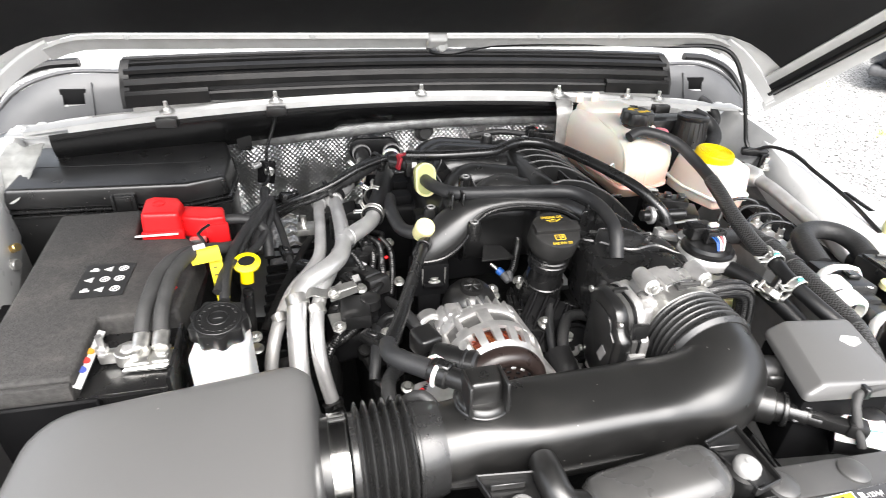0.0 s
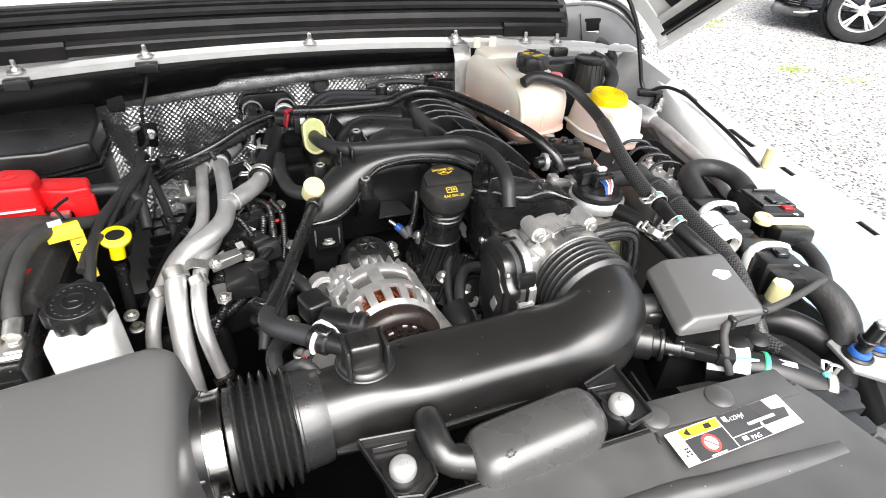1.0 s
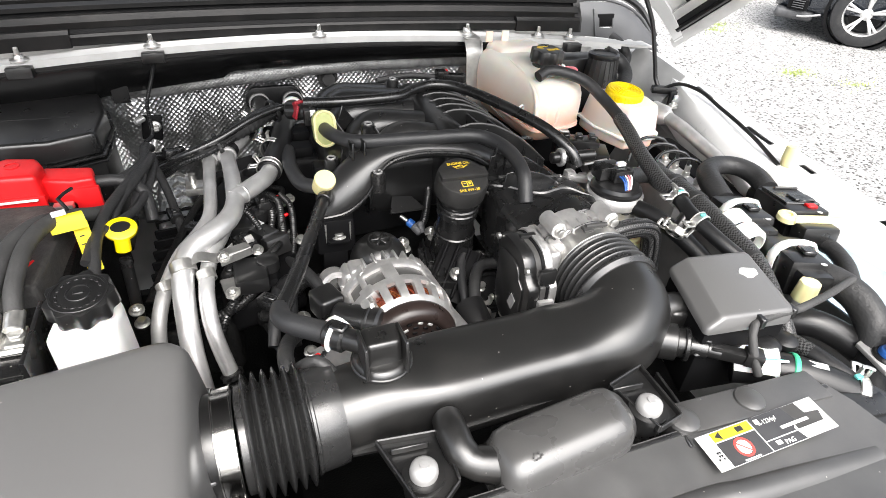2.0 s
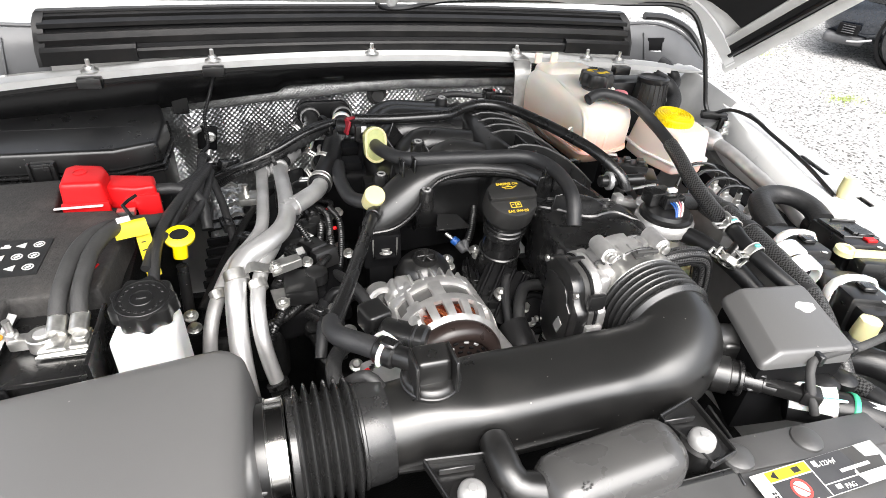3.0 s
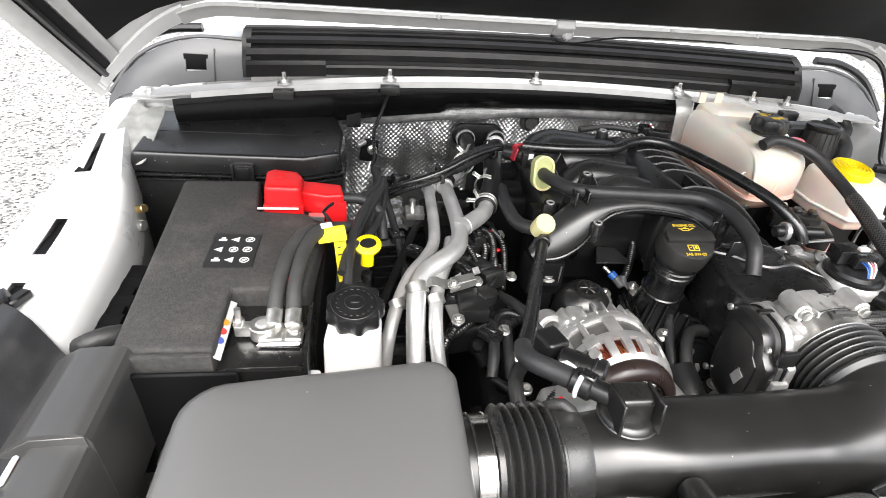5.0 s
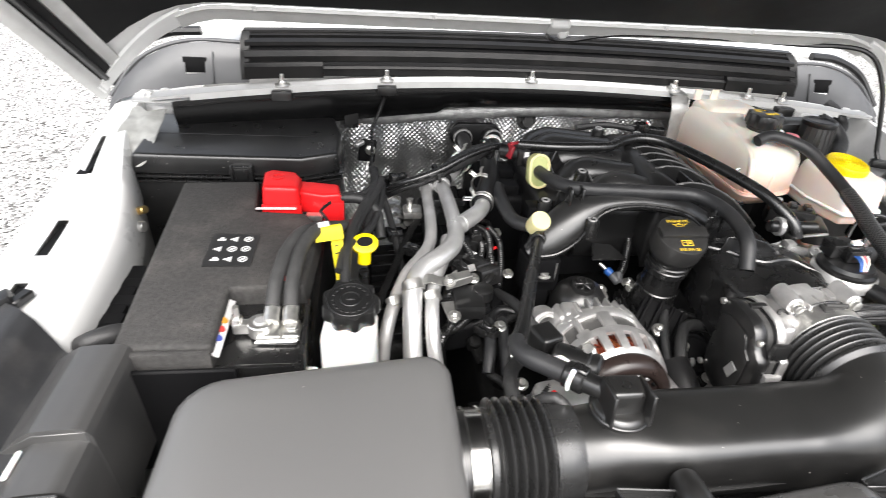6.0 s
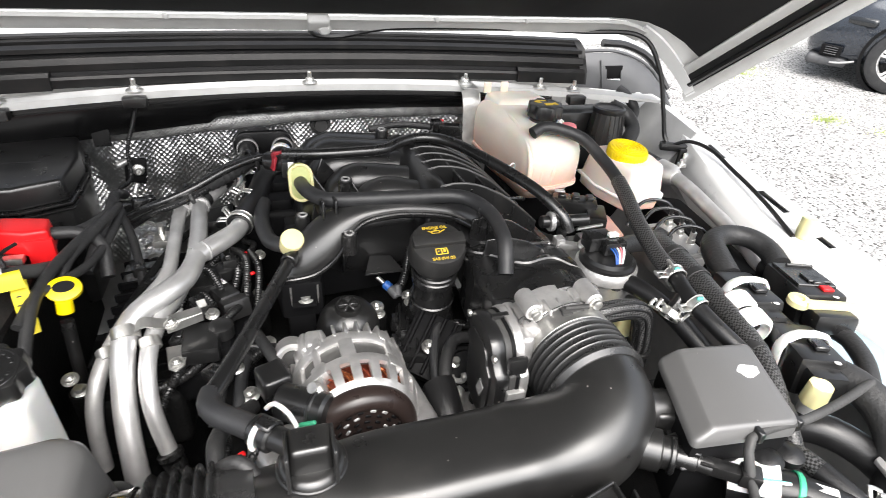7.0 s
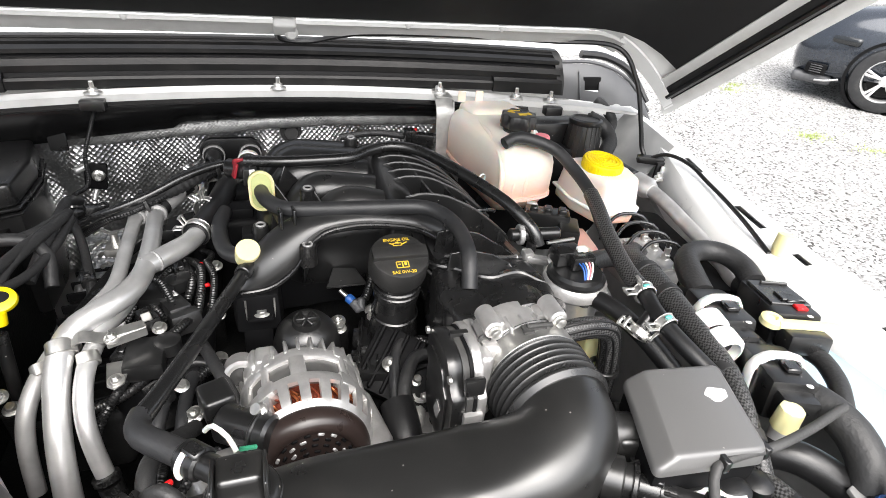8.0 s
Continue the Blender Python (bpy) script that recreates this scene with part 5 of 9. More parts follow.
for x in (-0.092, -0.0555):
    part("stub_rib", box((x, 0.394, 1.101), (0.003, 0.034, 0.034), 0.001, 1, (-8, 0, 0)), DUCT, duct)
part("sensor_port", lathe([(0.02, -0.006), (0.02, 0.01), (0.0155, 0.012), (0.0155, 0.02)], (0.233, 0.366, 1.052), (0.8, -0.6, 0.1), 24), DUCT, duct)
part("box_neck", join(prism([(0.255, 0.422), (0.292, 0.414), (0.285, 0.372), (0.25, 0.382)], 1.04, 1.072, 0.006, 3), sweep([(0.24, 0.408, 1.056), (0.262, 0.4, 1.058), (0.285, 0.395, 1.06)], [0.028, 0.021, 0.02], 20)), DUCT, duct)
part("box_strap", sweep([(0.248, 0.372, 1.05), (0.27, 0.366, 1.062), (0.295, 0.356, 1.058), (0.32, 0.34, 1.05), (0.345, 0.33, 1.048)], 0.003, 8, flat=0.5), DUCT, duct)

ck = thing("crankcase_hose", (-0.12, 0.58, 1.08), "shiny black crankcase hose down to the intake duct", "hose")
part("tube", sweep([(-0.058, 0.738, 1.074), (-0.072, 0.705, 1.075), (-0.111, 0.597, 1.081), (-0.139, 0.52, 1.087), (-0.152, 0.49, 1.088)], [0.0078, 0.0078, 0.008, 0.0084, 0.0092], 16), PLASTIC_GLOSS, ck)
part("sleeve", sweep([(-0.152, 0.494, 1.088), (-0.154, 0.482, 1.088), (-0.148, 0.468, 1.089), (-0.126, 0.45, 1.09), (-0.106, 0.432, 1.092)], [0.0098, 0.0102, 0.0106, 0.0108, 0.011], 18), RUBBER_SOFT, ck, "soft rubber end sleeve")
part("upper_collar", ring((-0.07, 0.71, 1.0765), (-0.36, -0.93, 0.03), 0.0075, 0.0098, 0.01), PLASTIC, ck)
qc = thing("quick_connector", (-0.1, 0.425, 1.09), "black quick connector with white lock on the crankcase hose", "connector")
part("shell", join(rod((-0.116, 0.441, 1.092), (-0.1, 0.426, 1.093), 0.0138, 20, 0.002), rod((-0.102, 0.428, 1.093), (-0.08, 0.408, 1.096), 0.0105, 16)), PLASTIC, qc)
part("lock", sweep([(-0.109 + 0.0146 * math.cos(w) * 0.7, 0.434 + 0.0146 * math.cos(w) * 0.7, 1.0925 + 0.0146 * math.sin(w)) for w in [math.radians(95 + 16 * q) for q in range(8)]], 0.0024, 8), WHITE_PL, qc, "white lock ring")
part("latch", box((-0.106, 0.43, 1.107), (0.012, 0.016, 0.005), 0.0015, 1, (0, 0, 45)), PLASTIC_GLOSS, qc)
solo("foam_plug", lathe([(0.008, 0), (0.0145, 0.002), (0.015, 0.024), (0.0142, 0.027), (0, 0.028)], (-0.066, 0.747, 1.073), (0.1, -0.55, 0.75), 28), CREAM, "cream plastic plug on a hose end", "plug")
hose("coil_hose", [(-0.062, 0.745, 1.075), (-0.09, 0.77, 1.07), (-0.1, 0.82, 1.075), (-0.095, 0.88, 1.07)], 0.0105, RUBBER_SOFT, "short black rubber hose")

# air mass sensor in the elbow
ms = thing("air_sensor", (0.25, 0.345, 1.05), "black sensor plug with teal wires in the duct elbow", "sensor")
part("body", join(rod((0.237, 0.362, 1.053), (0.252, 0.351, 1.054), 0.0135, 22, 0.002), rod((0.25, 0.352, 1.054), (0.266, 0.34, 1.055), 0.0105, 18, 0.001), ring((0.249, 0.353, 1.054), (0.8, -0.6, 0.07), 0.009, 0.0185, 0.005, 26)), PLASTIC_GLOSS, ms)
part("key", box((0.262, 0.343, 1.066), (0.012, 0.008, 0.006), 0.001, 1, (0, 0, -38)), PLASTIC_GLOSS, ms)
part("plug", join(box((0.287, 0.324, 1.056), (0.05, 0.013, 0.013), 0.002, 2, (0, 0, -36)), box((0.302, 0.313, 1.058), (0.018, 0.017, 0.016), 0.002, 2, (0, 0, -36)), rod((0.262, 0.343, 1.055), (0.276, 0.332, 1.055), 0.0085, 16)), PLASTIC_GLOSS, ms)
for k, mt in enumerate((TEAL, WHITE_PL)):
    part("wire", sweep([(0.308, 0.309 - 0.003 * k, 1.058), (0.32, 0.302 - 0.002 * k, 1.06), (0.332, 0.296, 1.06)], 0.0014, 6), mt, ms, "thin pale wire")

# ---- air filter housing ----
ab = thing("air_filter_box", (-0.36, 0.32, 0.85), "black air filter housing with a smooth rounded lid", "air filter box")


def ab_ring(x, z, inset):
    pts = []
    x0, x1, y0, y1 = -0.482 + inset, -0.232 - inset, 0.15 + inset, 0.452 - inset
    r = 0.022
    for cx, cy, a0 in ((x1 - r, y1 - r, 0), (x0 + r * 1.6, y1 - r * 1.6, 90), (x0 + r, y0 + r, 180), (x1 - r, y0 + r, 270)):
        rr = r * 1.6 if a0 == 90 else r
        for k in range(6):
            a = math.radians(a0 + 18 * k)
            px_, py_ = cx + rr * math.cos(a), cy + rr * math.sin(a)
            d = max(0.0, -0.236 - px_)
            lift = -(0.04 * d + 0.34 * d * d) * (0.45 + 0.55 * max(0.0, min(1.0, (py_ - 0.15) / 0.3))) - 0.05 * max(0.0, 0.445 - py_) ** 1.5
            pts.append((px_, py_, z + lift))
    return pts


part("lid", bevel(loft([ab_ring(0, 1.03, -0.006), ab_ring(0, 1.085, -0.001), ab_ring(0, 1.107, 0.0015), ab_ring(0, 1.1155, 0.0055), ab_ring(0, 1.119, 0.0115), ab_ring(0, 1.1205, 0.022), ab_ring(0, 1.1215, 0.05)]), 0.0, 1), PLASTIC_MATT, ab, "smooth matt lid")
part("lid_rim", loft([ab_ring(0, 1.01, -0.010), ab_ring(0, 1.015, -0.014), ab_ring(0, 1.028, -0.014), ab_ring(0, 1.034, -0.006)]), PLASTIC, ab)
part("body", loft([ab_ring(0, 0.86, 0.01), ab_ring(0, 1.012, 0.0)]), PLASTIC, ab)
part("outlet", lathe([(0.046, 0), (0.047, 0.02), (0.046, 0.038)], (-0.244, 0.384, 1.038), (1, 0, 0), 40), PLASTIC, ab)
part("side_wall", sheet(6, 24, lambda u, v: (-0.525 + 0.045 * u, 0.475 - 0.36 * v, 0.97 + 0.075 * u ** 0.8 - 0.02 * v), 0.003), PLASTIC_MATT, ab)
for k in range(10):
    y = 0.455 - 0.034 * k
    part("side_rib", sheet(6, 1, lambda u, v, y=y, k=k: (-0.524 + 0.043 * u, y - 0.003 * v - 0.008 * u, 0.9745 + 0.075 * u ** 0.8 - 0.0019 * k), 0.004), PLASTIC_MATT, ab)
for y, z in ((0.405, 1.06), (0.395, 1.045), (0.345, 1.05)):
    part("outlet_tab", box((-0.229, y, z), (0.01, 0.012, 0.008), 0.001, 1), PLASTIC_MATT, ab)

# ---- battery and fuse box ----
bat = thing("battery", (-0.47, 0.68, 0.86), "car battery in a fuzzy dark grey felt jacket", "battery")
part("jacket", prism([(-0.583, 0.862), (-0.56, 0.502), (-0.465, 0.5), (-0.466, 0.598), (-0.383, 0.598), (-0.372, 0.732), (-0.395, 0.768), (-0.464, 0.775), (-0.474, 0.866)], 0.95, 1.085, 0.006, 3), BATTERY_WRAP, bat, "dark grey felt jacket")
part("case", box((-0.47, 0.68, 0.96), (0.165, 0.35, 0.19), 0.006), PLASTIC_GLOSS, bat)
part("terminal_deck", box((-0.422, 0.546, 1.05), (0.086, 0.104, 0.02), 0.003), PLASTIC_GLOSS, bat, "glossy black terminal recess")
part("recess_lip", join(box((-0.42, 0.494, 1.045), (0.09, 0.006, 0.035), 0.002), box((-0.376, 0.535, 1.05), (0.005, 0.09, 0.06), 0.002)), PLASTIC_GLOSS, bat)
part("front_flap", box((-0.515, 0.496, 1.04), (0.10, 0.008, 0.085), 0.003), BATTERY_WRAP, bat)
lab = part("warning_sticker", prism([(-0.506, 0.712), (-0.449, 0.708), (-0.45, 0.638), (-0.506, 0.638)], 1.0845, 1.0862, 0.0), BLACK_INK, bat, "black sticker with white warning symbols")
for r in range(3):
    for c in range(3):
        x, y = -0.494 + 0.0165 * c, 0.697 - 0.0225 * r
        kind = [["box", "tri", "disc"], ["tri", "disc", "disc"], ["box", "tri", "disc"]][r][c]
        if kind == "disc":
            bm = ring((x, y, 1.0866), (0, 0, 1), 0.0046, 0.0058, 0.0008, 18, 0.0002)
            bm = join(bm, box((x, y, 1.0866), (0.006, 0.003, 0.0008), 0.0002, 1, (0, 0, 35)))
        elif kind == "tri":
            bm = lathe([(0.0064, 0), (0.0064, 0.0006)], (x, y, 1.0863), segs=3)
        else:
            bm = join(box((x, y - 0.001, 1.0866), (0.01, 0.004, 0.0006), 0.0002, 1), box((x, y + 0.003, 1.0866), (0.005, 0.003, 0.0006), 0.0002, 1))
        part("symbol", bm, WHITE_INK, lab)
side = part("side_label", box((-0.4675, 0.545, 1.074), (0.018, 0.09, 0.0015), 0.0004, 1, (0, 30, 0)), WHITE_INK, bat, "white label strip with coloured symbols")
for k, mt in enumerate((ORANGE_INK, RED_INK, BLUE_INK)):
    part("symbol", lathe([(0.0045, 0), (0.0045, 0.0008)], (-0.4645, 0.552 - 0.014 * k, 1.0745), (0.5, 0, 0.87), 14), mt, side)
# Added black panel that darkens the battery's front face.
part("shade_panel", box((-0.50, 0.484, 0.995), (0.12, 0.006, 0.15), 0.002, 1), PLASTIC_DARK, bat, "black panel added to darken the battery's side")
neg = thing("battery_terminal", (-0.415, 0.545, 1.06), "zinc negative battery terminal clamp with bolts", "battery terminal")
part("clamp", join(ring((-0.425, 0.545, 1.07), (0, 0, 1), 0.008, 0.014, 0.016, 20, 0.001), box((-0.443, 0.545, 1.071), (0.022, 0.012, 0.014), 0.003), box((-0.405, 0.538, 1.066), (0.045, 0.022, 0.006), 0.002)), ZINC, neg)
part("post", lathe([(0.008, 0), (0.0075, 0.016), (0.006, 0.018), (0, 0.018)], (-0.425, 0.545, 1.062)), ALU_DULL, neg)
part("bolt", join(hexagon((-0.449, 0.546, 1.076), (0, 0, 1), 0.0065, 0.008), rod((-0.449, 0.546, 1.07), (-0.449, 0.546, 1.098), 0.0035, 10)), ZINC, neg)
part("nut", hexagon((-0.391, 0.541, 1.068), (0, 0, 1), 0.008, 0.008), ZINC, neg)
part("plate", prism([(-0.43, 0.525), (-0.385, 0.523), (-0.378, 0.555), (-0.405, 0.56)], 1.062, 1.066, 0.001, 1), STEEL, neg)
for k, dx in enumerate((0, 0.02)):
    c = thing("battery_cable", (-0.41 + dx, 0.6, 1.07), "thick black taped battery cable with crimped lug", "battery cable", "battery cables")
    part("cable", sweep([(-0.414 + dx, 0.562, 1.084), (-0.412 + dx * 0.9, 0.585, 1.098), (-0.404 + dx * 0.8, 0.63, 1.112), (-0.39 + dx * 0.7, 0.672, 1.112), (-0.37 + dx * 0.6, 0.705, 1.10), (-0.35 + dx * 0.4, 0.73, 1.085), (-0.33, 0.76, 1.07)], 0.0082, 14), CLOTH, c)
    part("lug", join(rod((-0.414 + dx, 0.566, 1.082), (-0.414 + dx, 0.545, 1.074), 0.0088, 14, 0.001), box((-0.412 + dx, 0.541, 1.0705), (0.016, 0.024, 0.004), 0.001)), ZINC, c, "tinned cable lug")
red = thing("terminal_cover", (-0.4, 0.81, 1.07), "bright red plastic positive terminal cover", "terminal cover")
part("dome", prism([(-0.462, 0.842), (-0.45, 0.85), (-0.412, 0.842), (-0.402, 0.82), (-0.404, 0.782), (-0.458, 0.785)], 1.075, 1.115, 0.008, 4, 0.9), RED, red)
part("arm", prism([(-0.412, 0.838), (-0.35, 0.826), (-0.345, 0.792), (-0.372, 0.788), (-0.41, 0.80)], 1.068, 1.102, 0.005, 3, 0.94), RED, red)
part("skirt", box((-0.358, 0.789, 1.075), (0.03, 0.008, 0.034), 0.002), RED, red)
part("skirt", box((-0.43, 0.783, 1.08), (0.055, 0.006, 0.02), 0.002), RED, red)
part("emblem", turn(ring((0, 0, 0), (0, 0, 1), 0.007, 0.009, 0.001, 22, 0.0003), pose(-0.437, 0.82, 1.1155)), RED, red)
part("inner_label", box((-0.437, 0.777, 1.0868), (0.056, 0.004, 0.002), 0.0005, 1), WHITE_INK, red, "white strip below the cover")
part("fuse_link", box((-0.385, 0.776, 1.074), (0.022, 0.012, 0.008), 0.001), ZINC, red)
part("cable", sweep([(-0.35, 0.808, 1.088), (-0.32, 0.81, 1.085), (-0.296, 0.80, 1.07), (-0.29, 0.77, 1.04)], 0.008, 14), TAPE, red, "taped positive cable")

fuse = thing("fuse_box", (-0.52, 1.0, 0.9), "black fuse box with a ribbed snap-on lid", "fuse box")
FP = [(-0.672, 0.9), (-0.41, 0.892), (-0.353, 0.916), (-0.35, 1.0), (-0.366, 1.08), (-0.678, 1.083)]
part("lid", prism(FP, 1.078, 1.111, 0.006, 3, 0.97), PLASTIC, fuse, "smooth black lid")
part("lid_rim", prism([(x + (0.004 if x > -0.5 else -0.004), y + (0.004 if y > 0.99 else -0.004)) for x, y in FP], 1.066, 1.07, 0.0015), PLASTIC_GLOSS, fuse)
part("lid_bead", prism([(x + (0.003 if x > -0.5 else -0.003), y + (0.003 if y > 0.99 else -0.003)) for x, y in FP], 1.0735, 1.0775, 0.0015), PLASTIC_GLOSS, fuse)
part("body", prism([(x * 0.99 - 0.004, y) for x, y in FP], 0.9, 1.067, 0.006), PLASTIC, fuse)
part("lid_crease", box((-0.53, 0.985, 1.1108), (0.27, 0.003, 0.0014), 0.0006, 1, (0, 0, -1)), PLASTIC, fuse)
part("latch", join(box((-0.503, 0.892, 1.084), (0.032, 0.012, 0.03), 0.003), box((-0.503, 0.887, 1.086), (0.02, 0.006, 0.02), 0.002), box((-0.488, 0.886, 1.084), (0.004, 0.008, 0.034), 0.001), box((-0.518, 0.886, 1.084), (0.004, 0.008, 0.034), 0.001)), PLASTIC, fuse, "snap latch")
for x in (-0.64, -0.60, -0.57):
    part("front_rib", box((x, 0.908, 1.02), (0.004, 0.012, 0.07), 0.001, 1), PLASTIC, fuse)

# power steering reservoir
ps = thing("fluid_reservoir", (-0.328, 0.53, 0.93), "white plastic fluid reservoir with black scalloped cap", "reservoir")
part("bottle", prism([(-0.362, 0.50), (-0.298, 0.505), (-0.296, 0.555), (-0.355, 0.56)], 0.94, 1.092, 0.012, 4, 0.93), WHITE_PL, ps)
part("foot", box((-0.372, 0.50, 1.01), (0.02, 0.03, 0.06), 0.006), WHITE_PL, ps)
PSC = pose(-0.327, 0.537, 1.09, 8, 0, 0)
cap = part("cap", turn(prism([((0.0295 + 0.0022 * math.cos(9 * a)) * math.cos(a), (0.0295 + 0.0022 * math.cos(9 * a)) * math.sin(a)) for a in [2 * math.pi * k / 72 for k in range(72)]], 0.007, 0.026, 0.002, 2, 0.96), PSC), PLASTIC, ps)
part("cap_ring", turn(ring((0, 0, 0.0265), (0, 0, 1), 0.0225, 0.025, 0.0014, 40, 0.0004), PSC), PLASTIC, cap)
part("cap_emblem", turn(join(ring((0, 0, 0.0265), (0, 0, 1), 0.0095, 0.0108, 0.0014, 30, 0.0004), box((0, 0, 0.0265), (0.009, 0.003, 0.0014), 0.0004, 1)), PSC), PLASTIC, cap)
part("raised_marks", turn(join(*[box((0.0187 * math.cos(a), 0.0187 * math.sin(a), 0.0262), (0.0035, 0.0022, 0.001), 0.0003, 1, (0, 0, math.degrees(a) + 90)) for a in [math.radians(20 + 20 * k) for k in range(17)]]), PSC), PLASTIC, cap)

# dipstick
dip = thing("dipstick", (-0.314, 0.69, 1.0), "yellow ring handled dipstick in a black tube", "dipstick")
part("handle", turn(prism([(0.018 * math.cos(a), 0.0145 * math.sin(a)) for a in [2 * math.pi * k / 32 for k in range(32)]], -0.004, 0.004, 0.002, 2), pose(-0.313, 0.694, 1.08, 38, 0, 10)), YELLOW, dip)
# The handle is solid; a dark plug stands for its shaded opening.
part("handle_hole", turn(prism([(0.0115 * math.cos(a), 0.0072 * math.sin(a)) for a in [2 * math.pi * k / 24 for k in range(24)]], -0.0046, 0.0046, 0.0006, 1), pose(-0.313, 0.696, 1.081, 38, 0, 10)), PLASTIC_DARK, dip, "dark plug standing for the ring's shaded opening")
part("stem", rod((-0.313, 0.684, 1.073), (-0.314, 0.68, 1.058), 0.0085, 16, 0.001), YELLOW, dip)
part("tube", sweep([(-0.314, 0.676, 1.05), (-0.316, 0.67, 1.0), (-0.32, 0.67, 0.94)], 0.007, 10), PLASTIC, dip)
tag = thing("warning_tag", (-0.352, 0.71, 1.03), "yellow paper warning tag with black print wrapped on a cable", "tag")
part("tag", join(sheet(12, 10, lambda u, v: (-0.379 + 0.034 * u + 0.006 * v, 0.68 - 0.014 * v + 0.01 * u, 1.114 + 0.008 * math.sin(v * 3.1) - 0.014 * v), 0.0008), sheet(8, 12, lambda u, v: (-0.357 + 0.014 * u + 0.008 * v, 0.684 - 0.03 * v + 0.008 * u, 1.1 - 0.046 * v + 0.004 * math.sin(v * 5)), 0.0008)), YELLOW_TAG, tag)
for k in range(5):
    part("print_bar", box((-0.35 + 0.0012 * k, 0.682 - 0.0052 * k, 1.0965 - 0.0078 * k), (0.007 - 0.002 * (k % 2), 0.0012, 0.0014), 0.0004, 1, (-50, 0, 20)), BLACK_INK, tag)
part("white_print", box((-0.364, 0.68, 1.119), (0.014, 0.008, 0.0012), 0.0003, 1, (20, 0, 20)), WHITE_INK, tag)
solo("red_tie", sweep([(-0.405, 0.607, 1.085), (-0.397, 0.622, 1.09), (-0.388, 0.635, 1.092)], [0.0035, 0.0025, 0.0012], 6), RED, "small red ribbon end on a cable", "ribbon")

# wiring between battery and engine
hose("wire_loom", [(-0.33, 0.56, 1.03), (-0.337, 0.62, 1.06), (-0.336, 0.67, 1.082), (-0.33, 0.72, 1.088), (-0.318, 0.77, 1.088), (-0.305, 0.82, 1.085), (-0.298, 0.87, 1.08), (-0.297, 0.92, 1.08)], 0.0065, TAPE, "black cloth taped wire loom", "wire loom")
hose("wire_loom", [(-0.345, 0.64, 1.075), (-0.337, 0.68, 1.083), (-0.318, 0.71, 1.08), (-0.302, 0.76, 1.07), (-0.29, 0.82, 1.07), (-0.285, 0.88, 1.075)], 0.0055, TAPE, "black cloth taped wire loom", "wire loom")
hose("ground_wire", [(-0.273, 1.075, 1.165), (-0.285, 1.07, 1.13), (-0.3, 1.065, 1.09), (-0.3, 1.04, 1.05), (-0.305, 0.98, 1.06)], 0.0035, RUBBER, "thin ribbed black wire conduit", "wire", rib=0.0008, pitch=0.003, segs=8)
fst = thing("firewall_stud", (-0.305, 1.13, 1.02), "zinc stud in a dark square opening of the firewall", "stud")
# A dark block stands in for the shaded square opening round the stud.
part("pad", box((-0.309, 1.125, 1.025), (0.034, 0.01, 0.045), 0.003, 2, (-10, 8, 0)), PLASTIC_DARK, fst, "dark block standing for the square opening")
part("stud", join(rod((-0.303, 1.122, 1.028), (-0.299, 1.095, 1.034), 0.0055, 12, 0.001), lathe([(0.01, 0), (0.01, 0.004), (0.007, 0.006)], (-0.303, 1.118, 1.029), (0.1, -1, 0.2), 18)), ZINC, fst)
part("pin", rod((-0.332, 1.10, 1.045), (-0.316, 1.11, 1.05), 0.0055, 12, 0.002), ALU, fst)
part("lower_pin", rod((-0.312, 1.09, 0.995), (-0.306, 1.10, 1.012), 0.005, 12, 0.002), ALU, fst)
# Added black panel that gives the battery's engine side its shade.
part("shade_panel", box((-0.3735, 0.75, 0.95), (0.008, 0.42, 0.2), 0.002), IRON, bat, "black panel added to darken the battery's side")

# ---- aluminium coolant pipes ----
pp = thing("coolant_pipes", (-0.22, 0.7, 0.95), "satin aluminium coolant and heater pipes with bracket", "pipes")
part("main_pipe", sweep([(-0.187, 0.905, 1.062), (-0.185, 0.88, 1.066), (-0.182, 0.8, 1.068), (-0.183, 0.742, 1.069), (-0.193, 0.706, 1.068), (-0.213, 0.682, 1.066), (-0.238, 0.662, 1.06), (-0.25, 0.642, 1.05), (-0.253, 0.617, 1.034), (-0.254, 0.592, 1.008), (-0.253, 0.567, 0.975), (-0.249, 0.54, 0.93), (-0.245, 0.52, 0.88)], [0.0105, 0.0108, 0.0112, 0.012, 0.013, 0.013, 0.013, 0.0128, 0.0125, 0.0122, 0.0122, 0.0125, 0.0125], 22), ALU, pp)
part("branch_pipe", sweep([(-0.128, 0.83, 1.066), (-0.137, 0.805, 1.068), (-0.158, 0.777, 1.07), (-0.184, 0.752, 1.069)], [0.0122, 0.0125, 0.013, 0.0125], 20), ALU, pp)
part("pipe_weld", ring((-0.172, 0.763, 1.0695), (0.7, 0.65, 0), 0.0125, 0.0139, 0.003, 24, 0.001), ALU_DULL, pp)
part("thin_pipe", sweep([(-0.211, 0.905, 1.058), (-0.213, 0.886, 1.06), (-0.214, 0.806, 1.058), (-0.218, 0.75, 1.05), (-0.233, 0.716, 1.045), (-0.254, 0.688, 1.038), (-0.268, 0.66, 1.028), (-0.278, 0.632, 1.018), (-0.286, 0.608, 1.0), (-0.291, 0.593, 0.965), (-0.292, 0.58, 0.91)], 0.0088, 18), ALU_DULL, pp)
part("return_pipe", sweep([(-0.192, 0.76, 1.045), (-0.203, 0.71, 1.046), (-0.218, 0.665, 1.046), (-0.226, 0.63, 1.04), (-0.229, 0.602, 1.026), (-0.228, 0.58, 1.004), (-0.223, 0.565, 0.975), (-0.215, 0.552, 0.94)], 0.0092, 18), ALU, pp)
